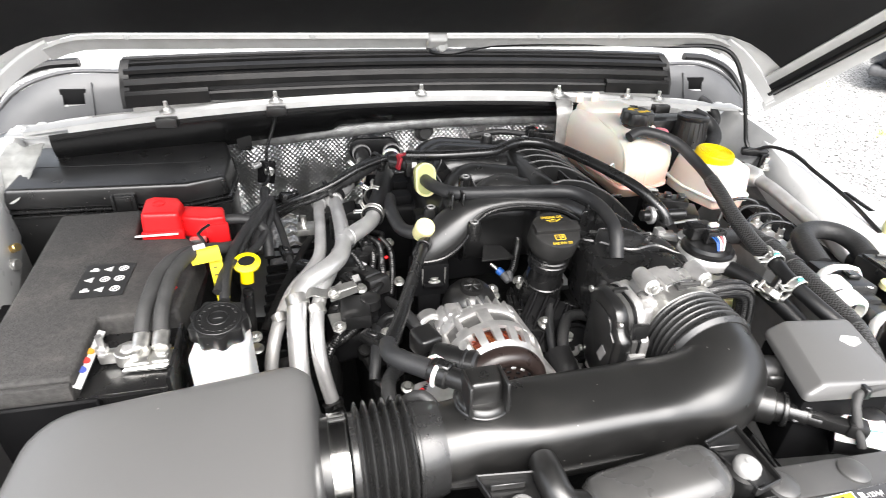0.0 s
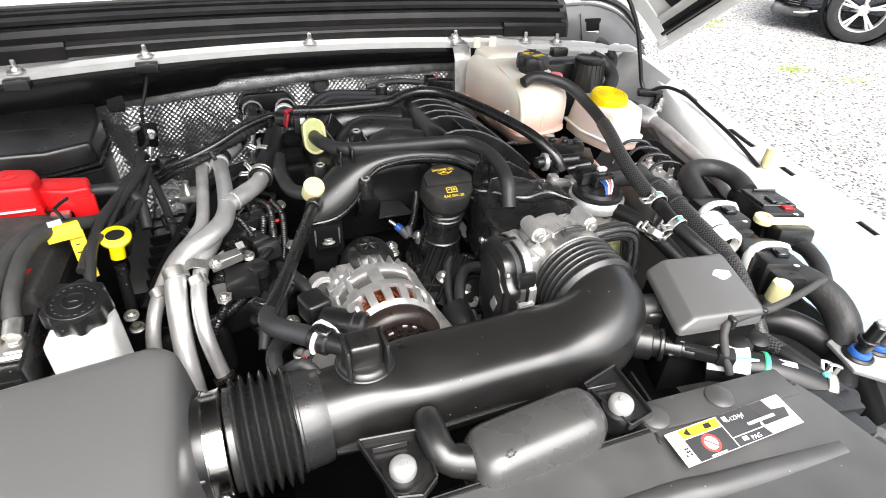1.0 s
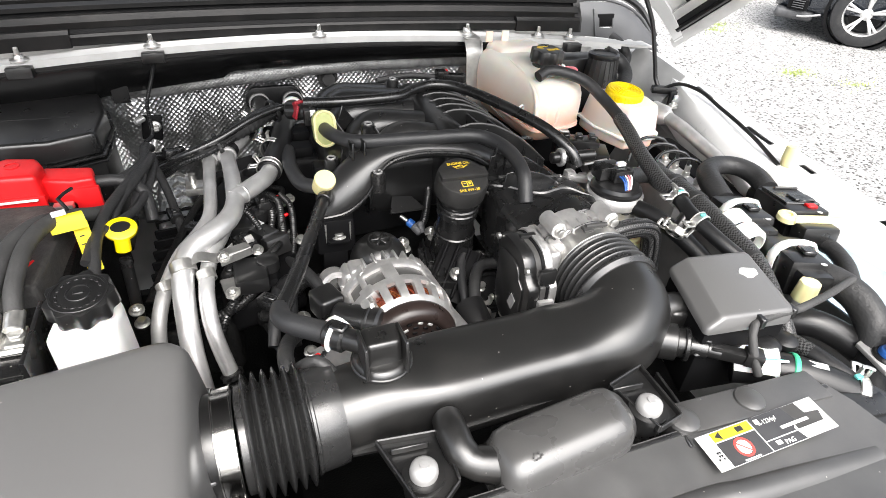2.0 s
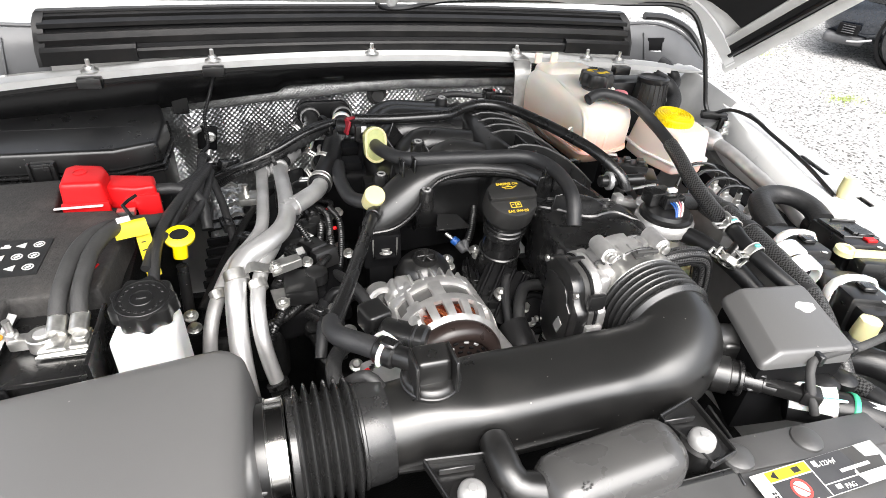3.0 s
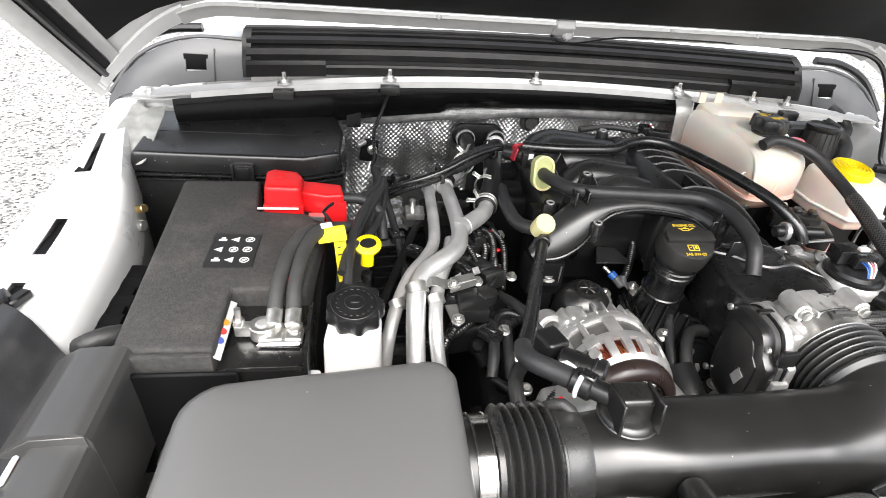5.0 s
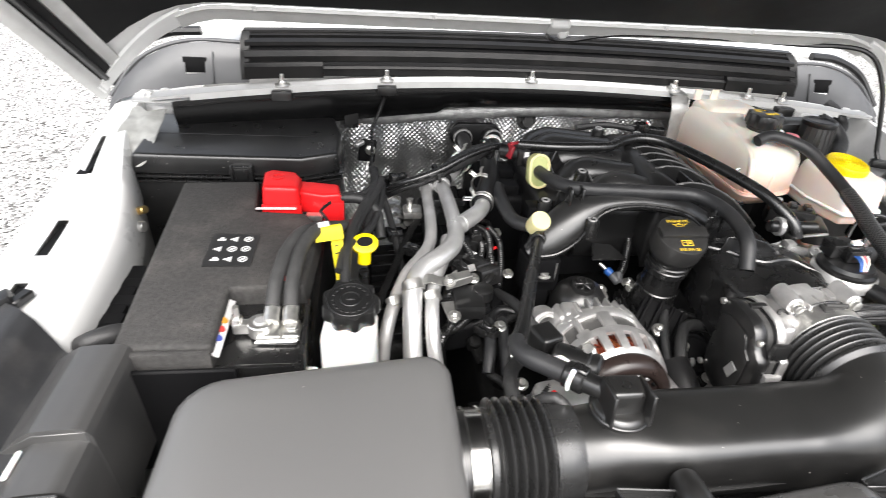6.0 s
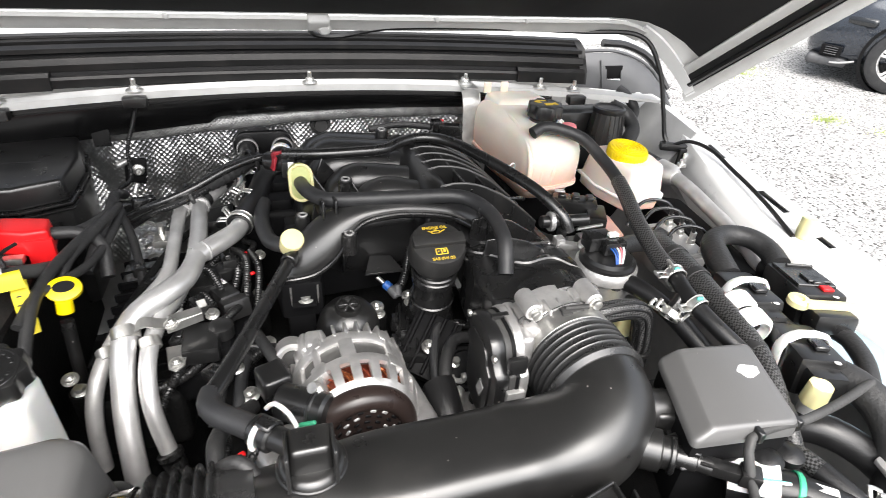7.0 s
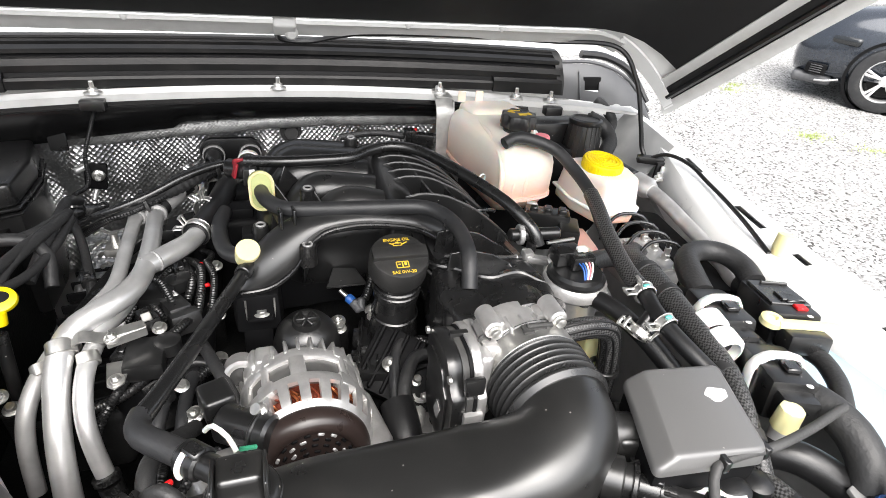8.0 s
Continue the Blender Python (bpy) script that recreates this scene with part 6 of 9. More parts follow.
part("pipe_fitting", join(lathe([(0.0105, -0.004), (0.0135, -0.002), (0.0135, 0.004), (0.0105, 0.006)], (-0.2165, 0.5535, 0.946), (0.25, -0.35, -0.9), 20), lathe([(0.012, 0), (0.012, 0.02)], (-0.2145, 0.551, 0.938), (0.25, -0.35, -0.9), 20)), PLASTIC_GLOSS, pp, "black pipe fitting")
part("pipe_saddle", ring((-0.2505, 0.64, 1.049), (-0.15, 0.8, 0.5), 0.0128, 0.0148, 0.015, 30, 0.0008), ZINC, pp)
part("pipe_saddle", ring((-0.2745, 0.641, 1.0225), (-0.3, 0.8, 0.5), 0.009, 0.0108, 0.014, 26, 0.0008), ZINC, pp)
part("pipe_saddle", ring((-0.2265, 0.63, 1.04), (-0.2, 0.8, 0.5), 0.0093, 0.0112, 0.013, 26, 0.0008), ZINC, pp)
part("bracket", join(sheet(10, 2, lambda u, v: (-0.243 + 0.05 * u, 0.632 + 0.012 * v + 0.014 * u, 1.054 + 0.005 * math.sin(u * 7) + 0.005 * v), 0.0018), box((-0.19, 0.65, 1.058), (0.036, 0.012, 0.0022), 0.0008, 1, (14, 4, 24)), box((-0.172, 0.6605, 1.063), (0.01, 0.01, 0.0022), 0.0008, 1, (40, 0, 24)), box((-0.19, 0.643, 1.052), (0.04, 0.0022, 0.012), 0.0008, 1, (0, 0, 24)), prism([(-0.214, 0.636), (-0.19, 0.638), (-0.192, 0.602), (-0.2, 0.594), (-0.208, 0.6)], 1.024, 1.0262, 0.0006, 1)), BRACKET, pp, sharp=0.4)
for p, d in (((-0.203, 0.641, 1.054), (-0.1, -0.2, 1)), ((-0.2, 0.606, 1.0262), (0.0, -0.2, 1)), ((-0.305, 0.612, 1.02), (0, -0.3, 1))):
    q = Vector(d).normalized()
    part("bracket_bolt", join(lathe([(0.0085, 0), (0.0085, 0.0018), (0.006, 0.0026)], p, d, 18), hexagon(p, d, 0.006, 0.0055), rod(p, Vector(p) + q * 0.009, 0.0032, 10, 0.0006)), ZINC, pp)
for p, r in (((-0.186, 0.898, 1.0635), 0.0145), ((-0.2115, 0.9, 1.0585), 0.0125)):
    part("crimp", ring(p, (0, 1, -0.15), 0.0085, r, 0.009, 22, 0.0015), ALU_DULL, pp)
hose("heater_hose", [(-0.13, 0.825, 1.066), (-0.122, 0.85, 1.067), (-0.104, 0.905, 1.07), (-0.09, 0.98, 1.066), (-0.075, 1.05, 1.05), (-0.06, 1.1, 1.052), (-0.055, 1.165, 1.052)], 0.0165, RUBBER, "black rubber heater hose to the firewall", segs=18)
hose("heater_hose", [(-0.186, 0.908, 1.062), (-0.172, 0.926, 1.07), (-0.142, 0.975, 1.073), (-0.126, 1.03, 1.064), (-0.118, 1.09, 1.058), (-0.119, 1.165, 1.055)], 0.0135, RUBBER, "black rubber heater hose to the firewall", segs=18)
solo("hose_sleeve", sweep([(-0.178, 0.918, 1.068), (-0.17, 0.929, 1.0705), (-0.158, 0.949, 1.0725), (-0.146, 0.968, 1.0731)], 0.0145, 18), ALU_DULL, "pale grey sleeve on a heater hose", "hose sleeve")
for p, d in (((-0.059, 1.104, 1.052), (0.05, 1, 0.0)), ((-0.1435, 0.972, 1.073), (0.55, 1, 0.0))):
    solo("white_collar", ring(p, d, 0.0165, 0.019, 0.012, 26, 0.002), WHITE_PL, "pale plastic hose collar", "hose clamp", "hose collars")
spring_clamp("hose_clamp", (-0.129, 0.832, 1.067), (0.3, 1, 0.0), 0.0168, ZINC, "zinc spring clamp on a coolant hose", ear=(-1, 0, 0.5))
spring_clamp("hose_clamp", (-0.118, 0.893, 1.069), (0.4, 1, 0.0), 0.0168, ZINC, "zinc spring clamp on a coolant hose", ear=(-0.6, 0, 1))
spring_clamp("hose_clamp", (-0.137, 0.99, 1.072), (0.5, 1, -0.1), 0.0142, ZINC, "zinc spring clamp on a coolant hose", ear=(-0.6, -0.5, 1))
GROM = [(0.03 * math.copysign(1, math.cos(w)) + 0.024 * math.cos(w), 0.024 * math.sin(w)) for w in [2 * math.pi * (q + 0.5) / 32 for q in range(32)]]
gm = thing("firewall_grommet", (-0.088, 1.15, 1.03), "oblong black rubber firewall grommet with two heater hose stubs", "grommet")
part("plate", turn(prism(GROM, 0.0, 0.012, 0.004, 2), pose(-0.088, 1.155, 1.055, 90, 0, 0)), RUBBER, gm)
for x in (-0.119, -0.057):
    stub = part("stub", sweep([(x, 1.15, 1.055), (x + 0.001, 1.13, 1.056), (x + 0.002, 1.115, 1.057)], 0.0172, 18), RUBBER, gm)
    part("collar", ring((x + 0.002, 1.12, 1.0568), (0.05, -1, 0.05), 0.017, 0.0192, 0.008, 26, 0.001), ALU_DULL, stub, "pale metal hose collar")
solo("small_grommet", join(lathe([(0.02, 0), (0.02, 0.008), (0.014, 0.012), (0.012, 0.02), (0, 0.02)], (0.02, 1.16, 1.085), (0, -1, 0.1), 24)), CAP_GREY, "grey rubber plug in the firewall", "grommet")
hose("fuel_line", [(-0.29, 0.9, 1.05), (-0.25, 0.884, 1.075), (-0.222, 0.88, 1.087), (-0.187, 0.888, 1.099), (-0.144, 0.908, 1.114), (-0.105, 0.928, 1.12), (-0.08, 0.935, 1.12)], 0.0058, PLASTIC_GLOSS, "shiny black fuel line", segs=12)
hose("wire_loom", [(-0.19, 0.905, 1.084), (-0.165, 0.915, 1.094), (-0.144, 0.927, 1.1), (-0.12, 0.942, 1.106), (-0.095, 0.957, 1.108)], [0.009, 0.0135, 0.0145, 0.0135, 0.011], TAPE, "thick wrinkled bundle of black taped wires", "wire loom", rib=0.0016, pitch=0.009)
rc = thing("red_clip", (-0.065, 0.905, 1.11), "red locking clip on a black fuel connector", "clip")
part("clip", join(box((-0.076, 0.905, 1.124), (0.004, 0.02, 0.022), 0.001, 1, (0, 15, 15)), box((-0.066, 0.912, 1.134), (0.02, 0.005, 0.007), 0.001, 1, (0, 0, 15))), RED_DARK, rc)
part("body", join(rod((-0.085, 0.925, 1.118), (-0.048, 0.90, 1.122), 0.014, 18, 0.002), box((-0.055, 0.895, 1.118), (0.02, 0.02, 0.026), 0.003)), PLASTIC, rc)
part("white_sticker", box((-0.052, 0.884, 1.125), (0.008, 0.0016, 0.013), 0.0003, 1), WHITE_INK, rc)

# ---- coolant tank and brake reservoir ----
def filled_plastic(name, empty, full, z0, z1, tilt=0.0):
    """Translucent moulded plastic that shows the fluid inside it up to a soft level."""
    m = pbr(name, empty, 0.36, var=0.05, vscale=14, sss=0.7)
    nt = m.node_tree
    b = nt.nodes["Principled BSDF"]
    geo = nt.nodes.new("ShaderNodeNewGeometry")
    sep = nt.nodes.new("ShaderNodeSeparateXYZ")
    nt.links.new(geo.outputs["Position"], sep.inputs[0])
    wob = nt.nodes.new("ShaderNodeTexNoise")
    wob.inputs["Scale"].default_value = 22
    add = nt.nodes.new("ShaderNodeMath")
    add.operation, add.inputs[1].default_value = "MULTIPLY_ADD", 0.02
    nt.links.new(wob.outputs["Fac"], add.inputs[0])
    nt.links.new(sep.outputs["Z"], add.inputs[2])
    lean = nt.nodes.new("ShaderNodeMath")
    lean.operation, lean.inputs[1].default_value = "MULTIPLY_ADD", tilt
    nt.links.new(sep.outputs["X"], lean.inputs[0])
    nt.links.new(add.outputs[0], lean.inputs[2])
    mr = nt.nodes.new("ShaderNodeMapRange")
    mr.interpolation_type = "SMOOTHSTEP"
    mr.inputs["From Min"].default_value, mr.inputs["From Max"].default_value = z0, z1
    mr.inputs["To Min"].default_value, mr.inputs["To Max"].default_value = 1.0, 0.0
    nt.links.new(lean.outputs[0], mr.inputs["Value"])
    mx = nt.nodes.new("ShaderNodeMix")
    mx.data_type = "RGBA"
    old = [l.from_socket for l in nt.links if l.to_socket == b.inputs["Base Color"]][0]
    nt.links.new(mr.outputs[0], mx.inputs[0])
    nt.links.new(old, mx.inputs[6])
    mx.inputs[7].default_value = (*full, 1)
    nt.links.new(mx.outputs[2], b.inputs["Base Color"])
    return m


COOLANT = filled_plastic("tank_with_coolant", (0.82, 0.76, 0.68), (0.86, 0.6, 0.48), 1.09, 1.165)
BRAKE_FLUID = filled_plastic("reservoir_with_fluid", (0.88, 0.8, 0.74), (0.87, 0.46, 0.32), 0.91, 0.965, -0.25)

tank = thing("coolant_tank", (0.36, 0.93, 0.98), "translucent cream coolant tank with black cap and pink coolant", "coolant tank")


def tank_ring(z, grow, front):
    """Rounded outline of the tank; front moves the nose forward."""
    base = [(0.312, 1.07), (0.37, 1.07), (0.405, 1.055), (0.418, 0.99), (0.414, 0.9), (0.405, 0.85 - front), (0.388, 0.832 - front), (0.35, 0.823 - front), (0.318, 0.822 - front), (0.302, 0.838 - front), (0.296, 0.9), (0.287, 0.98), (0.29, 1.045)]
    cx, cy = 0.352, 0.945
    pts = [Vector((cx + (x - cx) * grow, cy + (y - cy) * grow, z)) for x, y in base]
    out = []
    n = len(pts)
    for i in range(n):
        p0, p1, p2, p3 = pts[i - 1], pts[i], pts[(i + 1) % n], pts[(i + 2) % n]
        for k in range(5):
            t = k / 5
            out.append(tuple(0.5 * ((2 * p1) + (p2 - p0) * t + (2 * p0 - 5 * p1 + 4 * p2 - p3) * t * t + (3 * p1 - p0 - 3 * p2 + p3) * t ** 3)))
    return out


part("upper_shell", loft([tank_ring(1.09, 0.97, 0.0), tank_ring(1.094, 1.0, 0.0), tank_ring(1.125, 0.99, 0.003), tank_ring(1.142, 0.965, 0.005), tank_ring(1.152, 0.93, 0.004), tank_ring(1.16, 0.86, 0.0), tank_ring(1.165, 0.74, -0.004), tank_ring(1.168, 0.5, -0.006), tank_ring(1.169, 0.2, 0.0)]), COOLANT, tank, sharp=1.5)
part("lower_shell", loft([tank_ring(1.062, 0.84, 0.0), tank_ring(1.08, 0.93, 0.0), tank_ring(1.0895, 0.965, 0.0)]), COOLANT, tank, "lower shell pink with coolant", sharp=1.5)
part("foot", box((0.352, 0.95, 1.02), (0.1, 0.1, 0.08), 0.008), PLASTIC_DARK, tank, "black support below")
part("back_shelf", prism([(0.306, 1.062), (0.41, 1.058), (0.425, 0.985), (0.312, 0.99)], 1.12, 1.176, 0.016, 4, 0.92), COOLANT, tank)
part("seam", loft([tank_ring(1.0865, 1.025, 0.0), tank_ring(1.0915, 1.02, 0.0)]), FLUID, tank, sharp=0.5)
for x, y in ((0.306, 0.93), (0.326, 0.9), (0.346, 0.875)):
    part("moulded_rib", sweep([(x + 0.012, y + 0.05, 1.1655), (x + 0.01, y, 1.1645), (x + 0.004, 0.853, 1.1545), (x + 0.002, 0.83, 1.137), (x, 0.8225, 1.115), (x, 0.8235, 1.096)], [0.002, 0.004, 0.005, 0.005, 0.004, 0.002], 10), COOLANT, tank)
for x in (0.312, 0.345):
    part("top_tab", box((x, 1.045, 1.184), (0.014, 0.004, 0.02), 0.001, 1, (0, 0, -6)), TANK, tank)
CX, CY = 0.364, 0.914
ccap = part("cap", join(prism([(CX + (0.0285 + 0.0026 * math.cos(8 * a)) * math.cos(a), CY + (0.0285 + 0.0026 * math.cos(8 * a)) * math.sin(a)) for a in [2 * math.pi * k / 64 for k in range(64)]], 1.176, 1.197, 0.003, 2, 0.95), lathe([(0.021, 0), (0.021, 0.03)], (CX, CY, 1.152), segs=24), lathe([(0.0235, 0), (0.0235, 0.004)], (CX, CY, 1.168), segs=28)), PLASTIC, tank, "black scalloped pressure cap")
part("symbol", join(box((CX + 0.002, CY - 0.006, 1.1974), (0.013, 0.009, 0.0006), 0.0002, 1), lathe([(0.007, 0), (0.007, 0.0006)], (CX - 0.011, CY + 0.008, 1.1972), segs=3), lathe([(0.007, 0), (0.007, 0.0006)], (CX + 0.014, CY - 0.004, 1.1972), segs=3), box((CX - 0.004, CY + 0.014, 1.1974), (0.02, 0.0022, 0.0006), 0.0002, 1, (0, 0, -8))), YELLOW_INK, ccap, "yellow warning symbols")
part("pink_plug", lathe([(0.0095, -0.012), (0.0095, 0.0), (0.0125, 0.002), (0.0125, 0.011), (0.0105, 0.0135), (0, 0.014)], (0.383, 0.862, 1.166), segs=22), PINK, tank, "pink plug")
part("neck_clip", join(box((0.378, 0.894, 1.164), (0.018, 0.014, 0.012), 0.003), ring((0.385, 0.888, 1.172), (0.5, -0.6, 0.6), 0.004, 0.0062, 0.004, 16, 0.001)), WHITE_PL, tank)
bk = thing("tank_bracket", (0.285, 1.06, 1.06), "bare steel bracket from the cowl stud to the tank", "bracket")
part("strap", join(box((0.284, 1.072, 1.1785), (0.03, 0.032, 0.0025), 0.001), sheet(5, 14, lambda u, v: (0.266 + 0.032 * u + 0.004 * v + 0.008 * v * (u - 0.5), 1.056 - 0.012 * math.sin(min(1, v * 6) * 1.57) - 0.022 * v, 1.179 - 0.115 * v ** 0.95 - 0.003 * abs(u - 0.5) * 2), 0.0025), sheet(2, 12, lambda u, v: (0.299 + 0.004 * v + 0.003 * u, 1.045 - 0.022 * v + 0.016 * u, 1.174 - 0.11 * v), 0.002)), BRACKET, bk)
part("lower_arm", sweep([(0.296, 1.02, 1.09), (0.296, 0.97, 1.078), (0.305, 0.92, 1.07), (0.325, 0.875, 1.062)], 0.005, 8, flat=0.3), BRACKET, bk)
part("nut", join(lathe([(0.013, 0), (0.013, 0.003)], (0.281, 1.085, 1.18)), hexagon((0.281, 1.085, 1.183), (0, 0, 1), 0.008, 0.008)), ZINC, bk)

brk = thing("brake_reservoir", (0.49, 0.85, 1.0), "translucent brake fluid reservoir with bright yellow cap", "brake reservoir")
BP = [(0.452, 0.91), (0.53, 0.915), (0.557, 0.85), (0.55, 0.802), (0.532, 0.785), (0.472, 0.786), (0.45, 0.85)]
part("tank", prism(BP, 1.068, 1.124, 0.014, 5, 0.87), BRAKE_FLUID, brk)
part("seam", prism([(0.505 + (x - 0.505) * 1.06, 0.858 + (y - 0.858) * 1.06) for x, y in BP], 1.069, 1.0735, 0.0012, 1), WHITE_PL, brk)
part("base", prism([(0.505 + (x - 0.505) * 0.96, 0.858 + (y - 0.858) * 0.96) for x, y in BP], 1.05, 1.069, 0.006, 3), BRAKE_FLUID, brk)
part("lower_tank", prism([(0.44, 0.84), (0.485, 0.84), (0.475, 0.765), (0.43, 0.745), (0.42, 0.79)], 0.965, 1.022, 0.012, 3, 0.94), FLUID, brk)
part("front_tank", prism([(0.405, 0.76), (0.44, 0.765), (0.45, 0.71), (0.405, 0.70)], 1.0, 1.038, 0.01, 3, 0.92), TANK, brk)
BC = pose(0.497, 0.851, 1.12, 6, 2, 0)
ycap = part("cap", turn(lathe([(0.025, -0.006), (0.0255, 0.0), (0.0325, 0.001), (0.0335, 0.003), (0.0335, 0.016), (0.032, 0.019), (0.029, 0.0195), (0, 0.0195)], segs=44), BC), YELLOW, brk, "bright yellow screw cap")
for k in range(36):
    part("grip", turn(box((0.0335, 0, 0.0095), (0.0012, 0.0022, 0.012), 0.0004, 1), BC @ pose(0, 0, 0, 0, 0, 10 * k)), YELLOW, ycap)
for r, w in ((0.009, 0.0016), (0.0145, 0.0022), (0.0205, 0.0016), (0.026, 0.0022)):
    part("raised_ring", turn(ring((0, 0, 0.02), (0, 0, 1), r, r + w, 0.0018, 34, 0.0004), BC), YELLOW, ycap)
part("raised_symbol", turn(join(box((0, 0, 0.02), (0.009, 0.0018, 0.0018), 0.0004, 1), box((0, 0, 0.02), (0.0018, 0.008, 0.0018), 0.0004, 1)), BC), YELLOW, ycap)
mc = thing("brake_cylinder", (0.44, 0.75, 0.96), "cast brake master cylinder below the reservoir", "brake cylinder")
part("body", join(rod((0.47, 0.90, 1.0), (0.41, 0.66, 1.0), 0.022, 20, 0.004), box((0.43, 0.76, 0.985), (0.04, 0.12, 0.03), 0.006)), CAST, mc)
part("booster", lathe([(0.09, 0), (0.11, 0.02), (0.11, 0.05), (0.05, 0.07)], (0.5, 1.02, 1.0), (-0.15, -1, 0), 36), PLASTIC_DARK, mc)

cup = thing("intake_cup", (0.54, 0.985, 1.08), "ribbed black plastic cup behind the brake reservoir", "cup")
part("cone", lathe([(0.036, 0), (0.034, 0.03), (0.029, 0.07), (0.0305, 0.072), (0.0305, 0.079), (0.026, 0.081), (0.024, 0.078), (0, 0.078)], (0.538, 0.985, 1.08), (0.02, 0.05, 1), 36), PLASTIC, cup)
for k in range(9):
    w = math.radians(195 + 18 * k)
    part("rib", rod((0.538 + 0.0352 * math.cos(w), 0.985 + 0.0352 * math.sin(w), 1.09), (0.5394 + 0.0292 * math.cos(w), 0.9885 + 0.0292 * math.sin(w), 1.152), 0.0014, 6), PLASTIC, cup)
solo("cowl_drain_box", join(box((0.49, 1.03, 1.12), (0.18, 0.05, 0.05), 0.008), box((0.42, 1.03, 1.09), (0.1, 0.05, 0.03), 0.006)), PLASTIC, "black plastic box under the cowl flange", "box")
hose("tank_hose", [(0.312, 0.845, 1.174), (0.338, 0.848, 1.182), (0.385, 0.825, 1.172), (0.405, 0.785, 1.152), (0.41, 0.745, 1.138), (0.4, 0.70, 1.132), (0.385, 0.655, 1.124)], 0.0092, RUBBER_SOFT, "black rubber vent hose from the coolant tank", segs=16)
hose("braided_hose", [(0.41, 0.74, 1.136), (0.4, 0.70, 1.131), (0.387, 0.655, 1.124), (0.378, 0.61, 1.117), (0.372, 0.575, 1.113), (0.37, 0.55, 1.112)], 0.0108, BRAID, "braided black sleeve on the vent hose", segs=16)
bl = thing("braided_loom", (0.43, 0.58, 1.08), "thick braided black wire loom", "wire loom")
part("sleeve", sweep([(0.52, 0.72, 1.03), (0.475, 0.70, 1.055), (0.445, 0.655, 1.07), (0.435, 0.60, 1.078), (0.425, 0.54, 1.082), (0.415, 0.48, 1.085), (0.408, 0.42, 1.078), (0.392, 0.36, 1.055), (0.385, 0.33, 1.035)], [0.012, 0.017, 0.018, 0.018, 0.016, 0.0125, 0.0105, 0.0095, 0.0095], 16), BRAID, bl)
for p, d, r in (((0.4375, 0.615, 1.0765), (0.12, 1, -0.1), 0.0182), ((0.4285, 0.56, 1.0812), (0.15, 1, -0.06), 0.0168), ((0.41, 0.435, 1.0795), (0.1, 1, 0.1), 0.011), ((0.394, 0.366, 1.0575), (0.2, 1, 0.4), 0.0097)):
    part("tape_band", ring(p, d, r, r + 0.0014, 0.012, 22, 0.0006), TAPE, bl)
hose("coolant_hose", [(0.37, 0.555, 1.112), (0.367, 0.53, 1.112), (0.362, 0.50, 1.108), (0.37, 0.46, 1.098), (0.385, 0.42, 1.085)], 0.0095, RUBBER, "black rubber coolant hose", segs=14)
hose("coolant_hose", [(0.30, 0.60, 1.075), (0.33, 0.57, 1.085), (0.352, 0.52, 1.08), (0.37, 0.46, 1.06), (0.38, 0.40, 1.03)], 0.0115, RUBBER, "black rubber coolant hose", segs=14)
tee = thing("hose_tee", (0.362, 0.5, 1.09), "black plastic hose tee with zinc clips", "hose connector")
part("body", join(rod((0.368, 0.54, 1.112), (0.362, 0.485, 1.108), 0.008, 14), rod((0.364, 0.51, 1.11), (0.34, 0.50, 1.085), 0.0075, 12)), PLASTIC, tee)
spring_clamp("hose_clamp", (0.3675, 0.537, 1.113), (0.1, 1, 0.1), 0.0115, ZINC, "zinc spring clamp at the hose tee", ear=(-1, -0.2, 0.6))
spring_clamp("hose_clamp", (0.363, 0.488, 1.107), (-0.1, 1, 0.2), 0.0108, ZINC, "zinc spring clamp at the hose tee", ear=(-0.9, -0.2, -0.4))
spring_clamp("hose_clamp", (0.343, 0.50, 1.088), (1, 0.4, 1), 0.0105, ZINC, "zinc spring clamp at the hose tee", ear=(-0.8, 0.6, 0.4))
for p in ((0.3675, 0.5335, 1.113), (0.3635, 0.4845, 1.107)):
    solo("teal_mark", box((p[0] - 0.003, p[1], p[2] + 0.0125), (0.008, 0.004, 0.003), 0.001, 1), TEAL, "teal paint mark on a hose clamp", "paint mark")

# fuel pulse / purge valve with wires
pv = thing("purge_valve", (0.30, 0.57, 1.0), "black and aluminium purge valve with blue and white wires", "valve")
part("can", lathe([(0.033, -0.01), (0.035, 0.046), (0.0395, 0.05), (0.0395, 0.062), (0.037, 0.065)], (0.308, 0.572, 1.03), segs=36), CAST, pv, "cast aluminium can")
part("lid", lathe([(0.036, 0), (0.036, 0.005), (0.032, 0.007), (0.03, 0.012), (0.018, 0.014), (0, 0.014)], (0.308, 0.572, 1.094), segs=32), PLASTIC, pv)
part("connector", join(box((0.298, 0.588, 1.118), (0.034, 0.024, 0.02), 0.003), box((0.31, 0.57, 1.118), (0.03, 0.014, 0.018), 0.003)), PLASTIC_GLOSS, pv)
part("white_lock", box((0.312, 0.579, 1.13), (0.013, 0.008, 0.005), 0.001, 1), WHITE_PL, pv)
for k, mt in enumerate((BLUE, BLUE, WHITE_PL, PINK, WHITE_PL)):
    part("wire", sweep([(0.302 + 0.0045 * k, 0.564, 1.12), (0.304 + 0.003 * k, 0.553, 1.116), (0.304 + 0.001 * k, 0.542, 1.094)], 0.0011, 6), mt, pv)
part("wire_boot", rod((0.306, 0.543, 1.098), (0.305, 0.538, 1.075), 0.006, 12), TAPE, pv)
